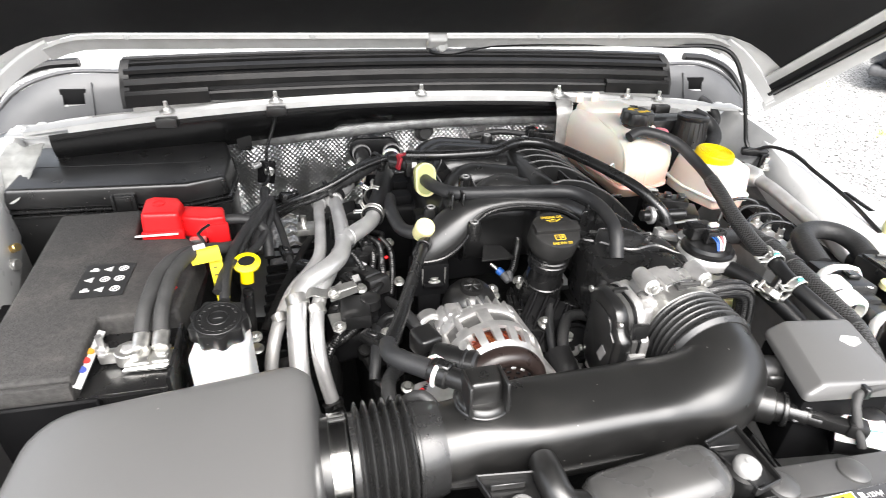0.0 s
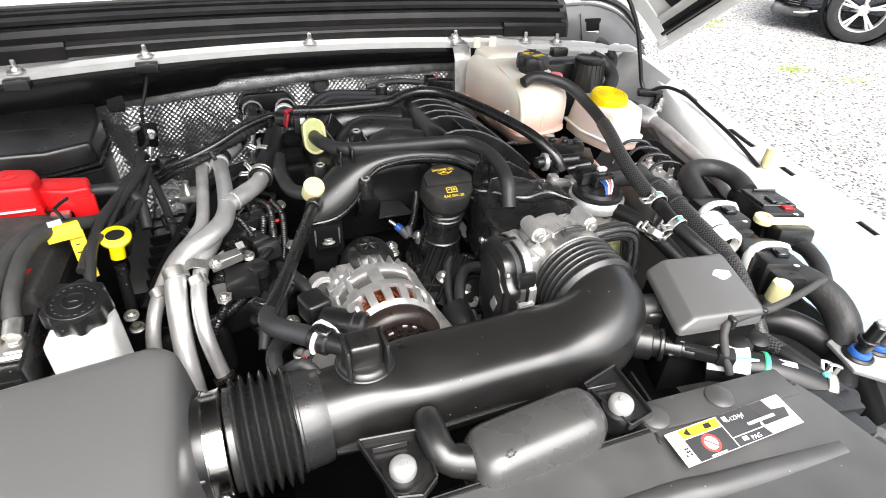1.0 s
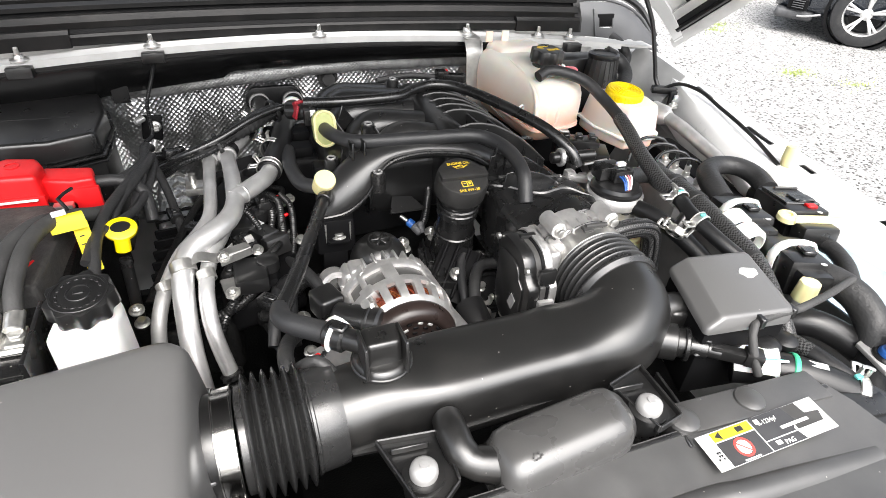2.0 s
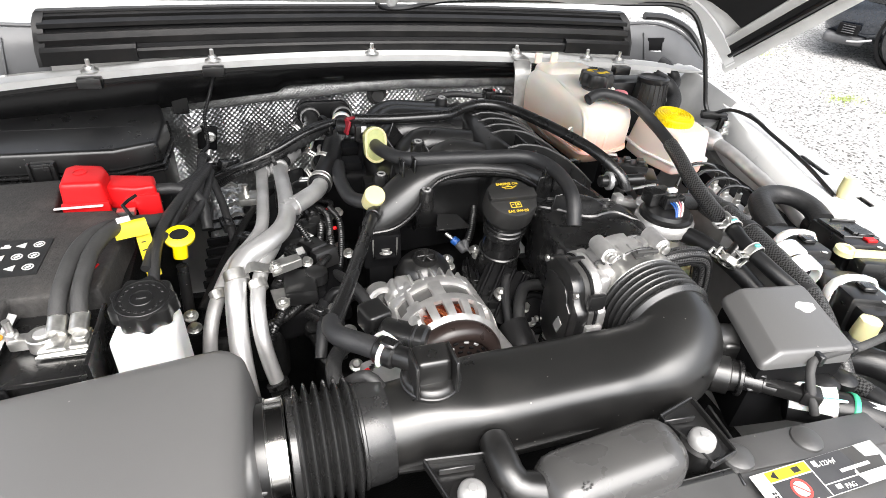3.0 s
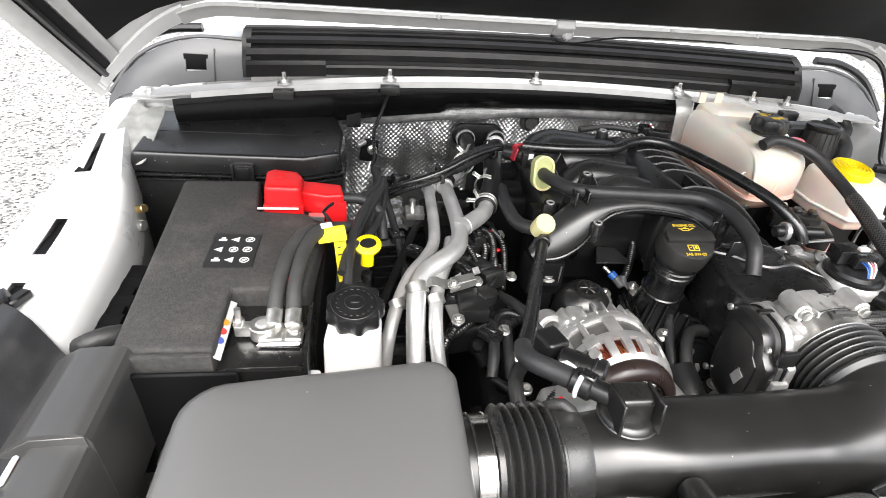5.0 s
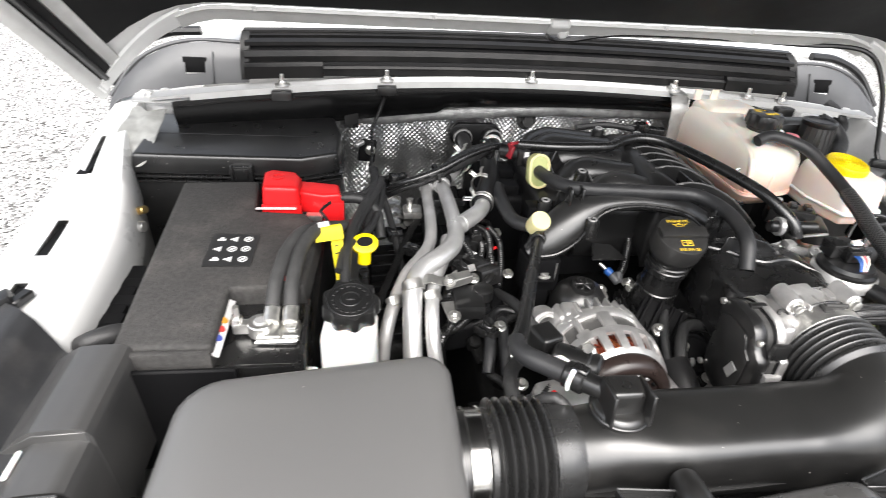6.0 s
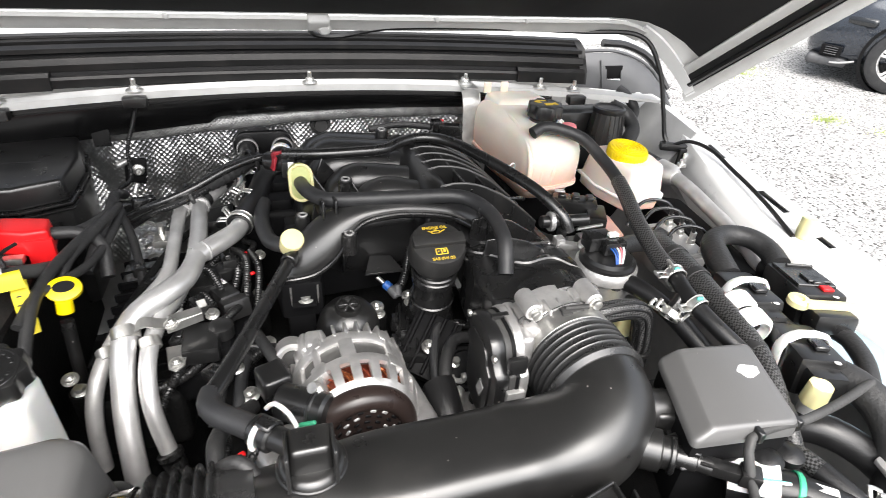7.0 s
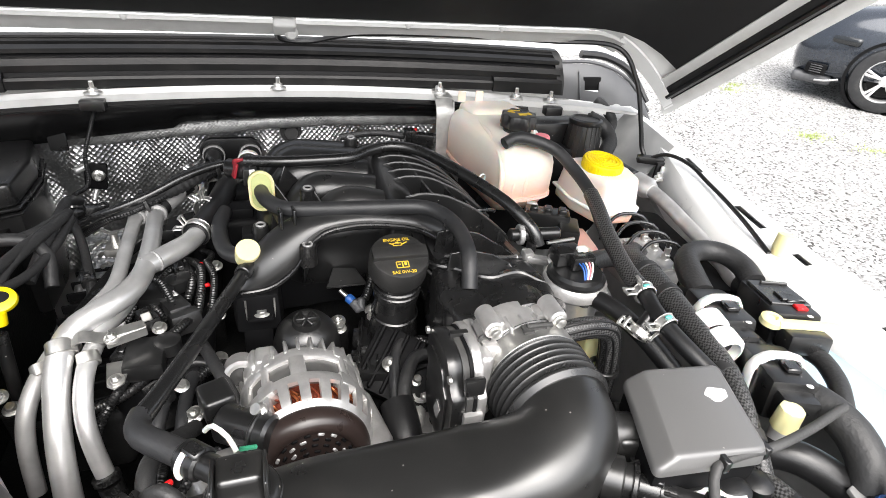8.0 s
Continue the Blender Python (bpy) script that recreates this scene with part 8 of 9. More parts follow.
for k in range(6):
    y = 0.4 - 0.056 * k
    part("step", sheet(27, 4, lambda u, v, y=y, k=k: top_at(u, v, y, y - 0.053 + 0.006 * u, 0.012 + 0.004 * k), 0.004), PANEL_GREY, sp)
    part("step_fin", side_prism([(-0.631, 1.03 - 0.004 * k), (-0.626, 1.06 - 0.004 * k), (-0.585, 1.085 - 0.004 * k), (-0.543, 1.087 - 0.004 * k), (-0.537, 0.99)], y - 0.0015, y + 0.0015, 0.0006, 1), PANEL_GREY, sp)
part("white_tab", box((-0.594, 0.38, 1.074), (0.005, 0.026, 0.004), 0.001, 1, (0, -40, 0)), WHITE_PL, sp, "small white tab")
part("screw", join(lathe([(0.012, 0), (0.012, 0.004), (0.007, 0.006), (0.007, 0.009), (0, 0.009)], (-0.508, 0.36, 1.03), segs=20)), PLASTIC_GLOSS, sp)
solo("rail_bumper", join(lathe([(0.010, -0.012), (0.012, 0.0), (0.011, 0.02), (0, 0.021)], (0.664, 0.618, rail_z(0.618) + 0.013), (0.1, 0.1, 1), 18)), CREAM, "cream rubber bumper stop on the fender rail", "bumper stop")

# left inner fender clutter
gp = thing("ground_point", (-0.65, 0.81, 1.02), "brass and zinc fittings on the inner fender", "fittings")
part("brass_nut", join(hexagon((-0.657, 0.825, 1.05), (0.6, -0.4, 0.6), 0.012, 0.016), rod((-0.657, 0.825, 1.05), (-0.625, 0.807, 1.068), 0.006, 12, 0.001)), pbr("brass", (0.7, 0.52, 0.22), 0.3, 1.0), gp)
part("zinc_fitting", join(rod((-0.67, 0.797, 1.046), (-0.622, 0.786, 1.052), 0.008, 14, 0.001), hexagon((-0.66, 0.776, 1.036), (1, -0.2, 0.3), 0.011, 0.022), hexagon((-0.665, 0.80, 1.034), (1, -0.2, 0.3), 0.011, 0.022)), ZINC, gp)
solo("relay_box", join(box((-0.62, 0.64, 1.0), (0.05, 0.14, 0.08), 0.006), *[box((-0.604, 0.60 + 0.035 * k, 1.035), (0.026, 0.018, 0.012), 0.002) for k in range(3)]), PLASTIC_DARK, "black relay holder beside the battery", "relay box")
hose("taped_loom", [(-0.63, 0.55, 1.03), (-0.61, 0.545, 1.05), (-0.585, 0.555, 1.055), (-0.56, 0.575, 1.04)], 0.0115, TAPE, "black taped loom beside the battery", "wire loom")
hose("taped_loom", [(-0.62, 0.53, 1.02), (-0.60, 0.53, 1.04), (-0.575, 0.54, 1.045), (-0.555, 0.56, 1.03)], 0.009, TAPE, "black taped loom beside the battery", "wire loom")

# loose sealing tape and bracket in the bay corner
def tape_sheet(u, v):
    x = -0.645 - 0.055 * u - 0.012 * v * u
    y = 1.03 - 0.13 * v
    return (x, y + 0.006 * math.sin(u * 9 + v * 4), 1.135 - 0.035 * v - 0.014 * math.sin(u * math.pi) * v + 0.005 * noise.noise((x * 60, y * 45, 5)))


solo("sealing_tape", sheet(16, 18, tape_sheet, 0.0012), TAPE_PALE, "crumpled pale translucent sealing tape at the bay corner", "tape")
cb = thing("corner_bracket", (-0.65, 1.05, 1.15), "cream painted bracket plate with bolts at the cowl corner", "bracket")
part("plate", prism([(-0.695, 1.022), (-0.66, 1.018), (-0.595, 1.03), (-0.588, 1.062), (-0.64, 1.068), (-0.70, 1.06)], 1.149, 1.153, 0.001, 1), PAINT_IN, cb)
flange_bolt("bolt", Vector((-0.672, 1.047, 1.153)), (0, 0, 1), 0.007, ZINC, "", cb)
flange_bolt("bolt", Vector((-0.648, 1.05, 1.153)), (0, 0, 1), 0.0085, ZINC, "", cb)

# ---- small things round the engine ----
def bolt_at(p, d=(0, -0.2, 1), r=0.006, mat=ZINC, label="zinc flanged engine bolt"):
    flange_bolt("engine_bolt", p, d, r, mat, label, group="engine bolts")


for p in ((0.042, 0.698, 0.98), (0.088, 0.702, 0.99), (0.091, 0.609, 0.985), (-0.115, 0.749, 1.0), (-0.119, 0.838, 1.0), (-0.132, 0.572, 0.99), (-0.105, 0.66, 0.99), (0.135, 0.54, 0.965), (-0.308, 0.63, 0.985)):
    solo("bolt_boss", lathe([(0.013, -0.1), (0.0115, 0.0)], p, (0, -0.1, 1), 16), IRON, "dark cast boss under an engine bolt", "boss", "bolt bosses")
    bolt_at(p)

# ignition connector with white sticker
ic = thing("coil_connector", (-0.155, 0.73, 1.0), "black coil connector with a white sticker", "connector")
part("body", turn(join(box((0, 0, 0), (0.026, 0.075, 0.024), 0.004), box((0, 0.045, -0.002), (0.016, 0.03, 0.016), 0.004), box((0, -0.045, -0.004), (0.034, 0.02, 0.026), 0.004)), pose(-0.158, 0.735, 1.018, -14, 0, 24)), PLASTIC, ic)
part("sticker", turn(box((0, 0, 0), (0.014, 0.02, 0.0012), 0.0003, 1), pose(-0.16, 0.742, 1.0325, -14, 0, 24)), WHITE_INK, ic, "white sticker")
for k in range(4):
    part("sticker_mark", turn(box((-0.004 + 0.0026 * k, 0.002 * (k % 2), 0), (0.0012, 0.011, 0.0005), 0.0001, 1), pose(-0.16, 0.742, 1.0333, -14, 0, 24)), BLACK_INK, ic)
conduits = [
    ([(-0.23, 0.72, 1.0), (-0.21, 0.745, 1.018), (-0.19, 0.748, 1.022), (-0.172, 0.725, 1.018), (-0.155, 0.705, 1.0)], 0.0055),
    ([(-0.18, 0.79, 1.02), (-0.15, 0.81, 1.035), (-0.128, 0.79, 1.04), (-0.125, 0.76, 1.03), (-0.13, 0.735, 1.015)], 0.0055),
    ([(-0.12, 0.80, 1.04), (-0.11, 0.77, 1.035), (-0.112, 0.735, 1.02), (-0.12, 0.70, 1.0)], 0.005),
    ([(0.105, 0.78, 1.03), (0.098, 0.762, 1.02), (0.085, 0.738, 1.0), (0.07, 0.728, 0.992)], 0.0065),
    ([(-0.25, 0.60, 0.99), (-0.2, 0.61, 1.0), (-0.17, 0.63, 1.01), (-0.15, 0.66, 1.0)], 0.006),
    ([(0.12, 0.60, 1.005), (0.15, 0.60, 1.008), (0.175, 0.595, 1.0)], 0.0045),
    ([(-0.13, 0.86, 1.02), (-0.115, 0.83, 1.03), (-0.125, 0.80, 1.03)], 0.0045),
]
for pts, r in conduits:
    hose("wire_conduit", pts, r, PLASTIC, "ribbed black wire conduit in the engine bay", "wire conduit", rib=0.0009, pitch=0.0034, segs=10)
looms = [
    ([(-0.14, 0.40, 0.98), (-0.155, 0.46, 1.03), (-0.15, 0.50, 1.03), (-0.125, 0.55, 1.0)], 0.0085),
    ([(-0.13, 0.69, 1.0), (-0.115, 0.64, 1.02), (-0.1, 0.60, 1.02), (-0.08, 0.56, 1.0)], 0.007),
    ([(0.165, 0.60, 1.0), (0.125, 0.60, 1.006), (0.108, 0.585, 1.005), (0.094, 0.555, 0.995), (0.09, 0.52, 0.975)], 0.008),
    ([(-0.30, 0.98, 1.05), (-0.30, 0.93, 1.075), (-0.296, 0.87, 1.082), (-0.3, 0.82, 1.075), (-0.312, 0.77, 1.05)], 0.007),
    ([(-0.33, 0.81, 1.085), (-0.31, 0.83, 1.085), (-0.295, 0.86, 1.085)], 0.006),
    ([(-0.29, 0.9, 1.06), (-0.275, 0.86, 1.03), (-0.262, 0.80, 1.0), (-0.255, 0.74, 0.98)], 0.006),
    ([(0.10, 1.08, 1.10), (0.16, 1.085, 1.105), (0.205, 1.07, 1.105), (0.24, 1.05, 1.105)], 0.006),
    ([(0.33, 0.62, 1.075), (0.37, 0.65, 1.08), (0.42, 0.67, 1.07), (0.48, 0.69, 1.05)], 0.013),
    ([(0.32, 0.64, 1.06), (0.36, 0.67, 1.065), (0.40, 0.69, 1.06)], 0.009),
    ([(-0.17, 0.46, 1.0), (-0.15, 0.43, 1.06), (-0.13, 0.42, 1.08), (-0.118, 0.41, 1.07)], 0.006),
]
for pts, r in looms:
    hose("wire_loom", pts, r, TAPE, "black taped wire loom among the engine parts", "wire loom", segs=12)
for p in ((-0.118, 0.758, 1.03), (-0.126, 0.79, 1.042), (-0.128, 0.43, 1.075), (0.235, 1.062, 1.118)):
    solo("red_lock", box(p, (0.006, 0.0045, 0.0045), 0.001, 1, (0, 0, 30)), RED, "tiny red connector lock", "connector lock", "red locks")
ec = thing("rear_connector", (0.24, 1.045, 1.09), "black plug with red lock behind the manifold", "connector")
part("plug", join(box((0.245, 1.045, 1.107), (0.04, 0.018, 0.02), 0.003, 2, (0, 0, -15)), box((0.222, 1.055, 1.11), (0.02, 0.022, 0.024), 0.003)), PLASTIC_GLOSS, ec)
part("grey_end", box((0.262, 1.04, 1.109), (0.014, 0.014, 0.014), 0.002), CAP_GREY, ec)

# blue sensor beside the oil filler
bs = thing("oil_sensor", (0.065, 0.735, 0.97), "sensor with blue plug in the engine valley", "sensor")
part("blue_ring", rod((0.058, 0.738, 1.002), (0.066, 0.73, 0.997), 0.0065, 18, 0.002), BLUE, bs)
part("tip", rod((0.05, 0.747, 1.007), (0.058, 0.738, 1.002), 0.003, 10), ZINC, bs)
part("elbow", join(rod((0.065, 0.731, 0.998), (0.074, 0.718, 0.99), 0.007, 16, 0.002), rod((0.074, 0.718, 0.99), (0.076, 0.73, 1.003), 0.006, 14, 0.002)), PLASTIC_GREY, bs)
solo("valley_flap", prism([(0.03, 0.735), (0.085, 0.735), (0.075, 0.775), (0.045, 0.78)], 1.02, 1.024, 0.001, 1, 1.0), PLASTIC, "black plastic flap under the manifold arch", "flap")

# ribbed bracket and round cap beside the oil filler
rb = thing("ribbed_cover", (0.095, 0.625, 0.95), "black ribbed timing cover panel", "cover")
part("panel", turn(box((0, 0, 0), (0.065, 0.085, 0.02), 0.004), pose(0.092, 0.622, 0.978, 30, 12, -35)), PLASTIC_DARK, rb)
for k in range(4):
    part("rib", turn(box((-0.024 + 0.016 * k, 0, 0.012), (0.005, 0.08, 0.012), 0.0015, 1), pose(0.092, 0.622, 0.978, 30, 12, -35)), PLASTIC_DARK, rb)
solo("timing_plug", join(lathe([(0.03, 0), (0.03, 0.014), (0.026, 0.018), (0.022, 0.018), (0.02, 0.016), (0, 0.016)], (0.13, 0.585, 0.965), (-0.1, -0.6, 0.8), 32)), PLASTIC_DARK, "round black engine plug beside the throttle body", "plug")
solo("cast_strut", join(rod((0.155, 0.555, 1.0), (0.134, 0.525, 0.955), 0.008, 14, 0.002), rod((0.136, 0.528, 0.958), (0.134, 0.512, 0.958), 0.014, 18, 0.002)), CAST, "cast aluminium support strut with bolt eye", "strut")
solo("cast_plate", prism([(0.085, 0.55), (0.13, 0.56), (0.145, 0.54), (0.12, 0.525), (0.08, 0.53)], 0.93, 0.955, 0.004), CAST, "cast aluminium plate behind the alternator", "plate")
wh = thing("water_hose", (0.08, 0.5, 0.9), "short black water hose with plastic clamp", "hose")
part("hose", sweep([(0.085, 0.55, 0.985), (0.086, 0.52, 0.975), (0.085, 0.485, 0.955), (0.083, 0.45, 0.93)], 0.0195, 20), RUBBER, wh)
part("clamp", ring((0.0855, 0.498, 0.963), (0, -0.9, -0.5), 0.0195, 0.0225, 0.016, 28, 0.002), ALU_DULL, wh, "grey band clamp")
part("clamp_ear", join(box((0.104, 0.497, 0.982), (0.016, 0.006, 0.012), 0.001, 1, (0, 30, 20)), box((0.11, 0.486, 0.968), (0.012, 0.006, 0.014), 0.001, 1)), CAP_GREY, wh)

# solenoid beside the alternator
so = thing("solenoid", (-0.08, 0.5, 1.0), "black solenoid and plug beside the alternator", "solenoid")
part("can", join(rod((-0.095, 0.52, 1.035), (-0.05, 0.488, 1.04), 0.019, 22, 0.003), ring((-0.062, 0.496, 1.039), (0.8, -0.57, 0.08), 0.0185, 0.0205, 0.004)), PLASTIC, so)
part("plug", box((-0.1, 0.542, 1.04), (0.03, 0.034, 0.032), 0.006, 3, (0, 0, 20)), PLASTIC, so)
part("white_ring", sweep([(-0.108, 0.497, 1.052), (-0.1, 0.492, 1.062), (-0.088, 0.482, 1.056), (-0.082, 0.474, 1.045)], 0.0025, 8), WHITE_PL, so, "white retaining ring")
part("green_tag", box((-0.072, 0.476, 1.044), (0.02, 0.004, 0.004), 0.001, 1, (0, -30, -30)), GREEN, so)

# left head: dark ribbed covers, rail and plates
lh = thing("head_cover", (-0.25, 0.76, 0.92), "dark ribbed cylinder head cover beside the pipes", "head cover")
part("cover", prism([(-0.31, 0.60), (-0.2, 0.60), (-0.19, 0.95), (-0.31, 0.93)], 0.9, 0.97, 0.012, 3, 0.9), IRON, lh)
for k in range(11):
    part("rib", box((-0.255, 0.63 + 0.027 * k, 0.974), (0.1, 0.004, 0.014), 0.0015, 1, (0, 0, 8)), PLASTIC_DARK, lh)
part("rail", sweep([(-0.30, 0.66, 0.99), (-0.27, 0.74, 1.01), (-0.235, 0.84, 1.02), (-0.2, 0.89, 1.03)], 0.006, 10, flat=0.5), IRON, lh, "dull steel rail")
part("rail_clip", join(box((-0.236, 0.868, 1.03), (0.03, 0.03, 0.012), 0.003), rod((-0.24, 0.875, 1.03), (-0.24, 0.875, 1.05), 0.005, 10)), ZINC, lh)
solo("grey_casting", join(box((-0.1, 0.47, 0.985), (0.06, 0.05, 0.09), 0.012, 3, (0, 10, 20)), box((-0.09, 0.44, 1.0), (0.03, 0.03, 0.05), 0.008, 3)), CAST, "grey cast pump housing beside the alternator", "pump housing")
for k in range(5):
    solo("steel_clip", sweep([(-0.278 + 0.003 * k, 0.93 - 0.012 * k, 1.04 - 0.012 * k), (-0.268 + 0.003 * k, 0.925 - 0.012 * k, 1.048 - 0.012 * k), (-0.258 + 0.003 * k, 0.93 - 0.012 * k, 1.038 - 0.012 * k)], 0.0028, 6), ZINC, "small bright wire clip on the loom", "clip", "wire clips")
solo("foil_strip", sheet(10, 20, lambda u, v: (-0.30 + 0.05 * u, 0.98 - 0.2 * v - 0.01 * math.sin(u * 3), 1.0 - 0.05 * v + 0.006 * math.sin(v * 14)), 0.0015), FOIL, "strip of embossed foil beside the engine", "heat shield", sharp=3)

# behind the fuel rail: stepped black modules
md = thing("wire_module", (0.36, 0.775, 1.04), "stepped black wiring module beside the coolant tank", "module")
part("base", join(box((0.376, 0.79, 1.07), (0.07, 0.03, 0.03), 0.004, 2, (0, 0, -24)), box((0.4, 0.76, 1.06), (0.03, 0.05, 0.03), 0.004, 2, (0, 0, -24))), PLASTIC, md)
for k in range(3):
    part("step", box((0.356 + 0.02 * k, 0.798 - 0.009 * k, 1.087), (0.012, 0.016, 0.01), 0.002, 1, (0, 0, -24)), PLASTIC, md)
part("pin", rod((0.33, 0.7, 1.085), (0.375, 0.705, 1.085), 0.0025, 8), ZINC, md)
part("silver_tab", box((0.352, 0.8, 1.0945), (0.016, 0.008, 0.003), 0.001, 1, (0, 0, -24)), ALU_DULL, md)
solo("side_loop", sweep([(0.225, 0.79, 1.09), (0.255, 0.78, 1.1), (0.28, 0.785, 1.095), (0.29, 0.80, 1.085)], 0.003, 8), PLASTIC_GLOSS, "thin black line beside the manifold", "line")
for p, d in (((0.437, 0.498, 1.082), (0.1, 1, 0.1)), ((0.432, 0.468, 1.08), (0.1, 1, 0.1))):
    solo("white_joint", ring(p, d, 0.0165, 0.0225, 0.026, 22, 0.004), WHITE_PL, "white plastic joint on the braided loom", "joint", "white joints")

# front cover parts beside the oil filler
fc = thing("ribbed_cover", (0.085, 0.655, 0.96), "black ribbed front cover beside the oil filler", "cover")
RIBBED = pose(0.084, 0.657, 0.972, -6, 4, -13)
part("plate", turn(box((0, 0, 0), (0.052, 0.116, 0.014), 0.003), RIBBED), PLASTIC, fc)
for k in range(5):
    part("rib", turn(box((-0.022 + 0.011 * k, -0.004 * (k % 2), 0.01), (0.0028, 0.1 - 0.006 * k, 0.012), 0.0009, 1), RIBBED), PLASTIC_GLOSS, fc)
part("cross_rib", turn(box((0, -0.012, 0.009), (0.046, 0.0028, 0.008), 0.0009, 1), RIBBED), PLASTIC_GLOSS, fc)
for y, w in ((0.016, 0.022), (-0.028, 0.014)):
    part("edge_tab", turn(box((-0.028, y, 0.005), (0.009, w, 0.016), 0.002), RIBBED), PLASTIC_GLOSS, fc)
for p in ((0.041, 0.707, 0.985), (0.089, 0.716, 0.99), (0.09, 0.609, 0.99), (-0.127, 0.567, 1.0), (-0.136, 0.838, 1.005)):
    flange_bolt("cover_bolt", p, (-0.1, -0.25, 1), 0.0068, ZINC, "zinc flanged cover bolt", group="front cover bolts", stud=0.006)
tc2 = thing("timing_cover", (0.135, 0.6, 0.94), "round black cover with raised rim on the engine front", "cover")
part("disc", lathe([(0.036, 0), (0.036, 0.03), (0.033, 0.033), (0.031, 0.03), (0.012, 0.032), (0.01, 0.036), (0, 0.036)], (0.137, 0.602, 0.935), (-0.12, -0.35, 1), 36), PLASTIC, tc2)
for k in range(6):
    part("rim_tab", turn(box((0.035, 0, 0.028), (0.008, 0.006, 0.01), 0.0015, 1), frame_to((0.137, 0.602, 0.935), (-0.12, -0.35, 1)) @ pose(0, 0, 0, 0, 0, 60 * k)), PLASTIC_GLOSS, tc2)
ch = thing("coolant_elbow_hose", (0.09, 0.58, 0.97), "thin black hose with zinc clamp on the engine front", "hose")
part("tube", sweep([(0.118, 0.645, 0.992), (0.108, 0.632, 0.998), (0.098, 0.615, 0.995), (0.09, 0.585, 0.985), (0.086, 0.55, 0.965), (0.085, 0.52, 0.94)], 0.0065, 14), RUBBER_SOFT, ch)
part("clamp", ring((0.086, 0.548, 0.964), (-0.05, -0.8, -0.55), 0.0064, 0.0085, 0.008), ZINC, ch, "zinc band clamp")
hose("thin_conduit", [(0.15, 0.645, 0.985), (0.135, 0.64, 0.995), (0.12, 0.636, 0.992), (0.11, 0.64, 0.985)], 0.0055, PLASTIC, "ribbed black conduit on the engine front", "conduit", rib=0.0012, pitch=0.004)
st = thing("cast_strut", (0.12, 0.55, 0.95), "cast aluminium strut with a bolt eye", "strut")
part("arm", sweep([(0.12, 0.585, 0.97), (0.116, 0.56, 0.962), (0.108, 0.535, 0.95), (0.1, 0.51, 0.935)], [0.006, 0.007, 0.008, 0.009], 12, flat=0.6), CAST, st)
part("eye", ring((0.118, 0.572, 0.967), (-0.1, -0.4, 1), 0.005, 0.012, 0.012, 22, 0.002), CAST, st)
# hoses and conduits between the coolant pipes and the engine
hose("vacuum_loop", [(-0.151, 0.598, 0.998), (-0.147, 0.622, 1.006), (-0.135, 0.636, 1.01), (-0.117, 0.634, 1.01), (-0.104, 0.622, 1.006), (-0.097, 0.6, 0.998), (-0.096, 0.57, 0.985)], 0.0062, RUBBER, "thin black rubber hose bent in a loop", segs=12)
for pts in ([(-0.13, 0.63, 1.0), (-0.134, 0.605, 1.004), (-0.138, 0.57, 1.0), (-0.14, 0.54, 0.985)], [(-0.15, 0.63, 1.0), (-0.153, 0.599, 1.01), (-0.159, 0.565, 1.006), (-0.164, 0.54, 0.99)]):
    hose("rubber_hose", pts, 0.0072, RUBBER_SOFT, "short upright black rubber hose", segs=12)
for pts, r in (([(-0.222, 0.575, 0.98), (-0.218, 0.59, 0.99), (-0.205, 0.62, 0.996), (-0.19, 0.65, 0.996), (-0.176, 0.672, 0.99)], 0.0062), ([(-0.212, 0.715, 1.0), (-0.207, 0.732, 1.012), (-0.2, 0.751, 1.016), (-0.185, 0.76, 1.016), (-0.171, 0.742, 1.012), (-0.161, 0.706, 1.0)], 0.0058), ([(-0.163, 0.83, 1.025), (-0.158, 0.815, 1.03), (-0.143, 0.8, 1.032), (-0.137, 0.768, 1.03), (-0.142, 0.742, 1.02)], 0.0055), ([(-0.14, 0.815, 1.02), (-0.136, 0.8, 1.024), (-0.126, 0.766, 1.024), (-0.128, 0.724, 1.02), (-0.133, 0.7, 1.01)], 0.0055)):
    hose("ribbed_conduit", pts, r, PLASTIC_GLOSS, "ribbed black wire conduit beside the engine", "conduit", rib=0.0014, pitch=0.0042, segs=12)
hose("side_loom", [(-0.33, 0.72, 1.06), (-0.322, 0.751, 1.08), (-0.306, 0.797, 1.086), (-0.291, 0.85, 1.086), (-0.288, 0.885, 1.08)], 0.0065, TAPE, "black taped loom beside the battery", "wire loom", segs=10)

# ---- inner fender, weeds and more ----
ia = thing("inner_fender_apron", (0.6, 0.3, 0.95), "inner fender apron with a painted blue sky reflection behind the wire looms", "panel")
part("apron", sheet(8, 14, lambda u, v: (0.555 + 0.075 * u + 0.008 * math.sin(v * 6) * (1 - u), 0.05 + 0.44 * v, 1.005 + 0.048 * u ** 1.6), 0.003), BLUE_GREY, ia)


def tuft(x, y, n, seed):
    random.seed(seed)
    bm = bmesh.new()
    for _ in range(n):
        a, r = random.random() * 6.28, abs(random.gauss(0, 0.09))
        bx, by = x + r * math.cos(a) * 1.6, y + r * math.sin(a)
        h, w, d = random.uniform(0.012, 0.035), random.uniform(0.002, 0.004), random.random() * 6.28
        z = ground_z(bx, by) - 0.002
        q = [(bx - w * math.cos(d), by - w * math.sin(d), z), (bx + w * math.cos(d), by + w * math.sin(d), z), (bx + 0.5 * h * math.sin(d), by + 0.5 * h * math.cos(d), z + h)]
        bm.faces.new([bm.verts.new(p) for p in q])
    return bm


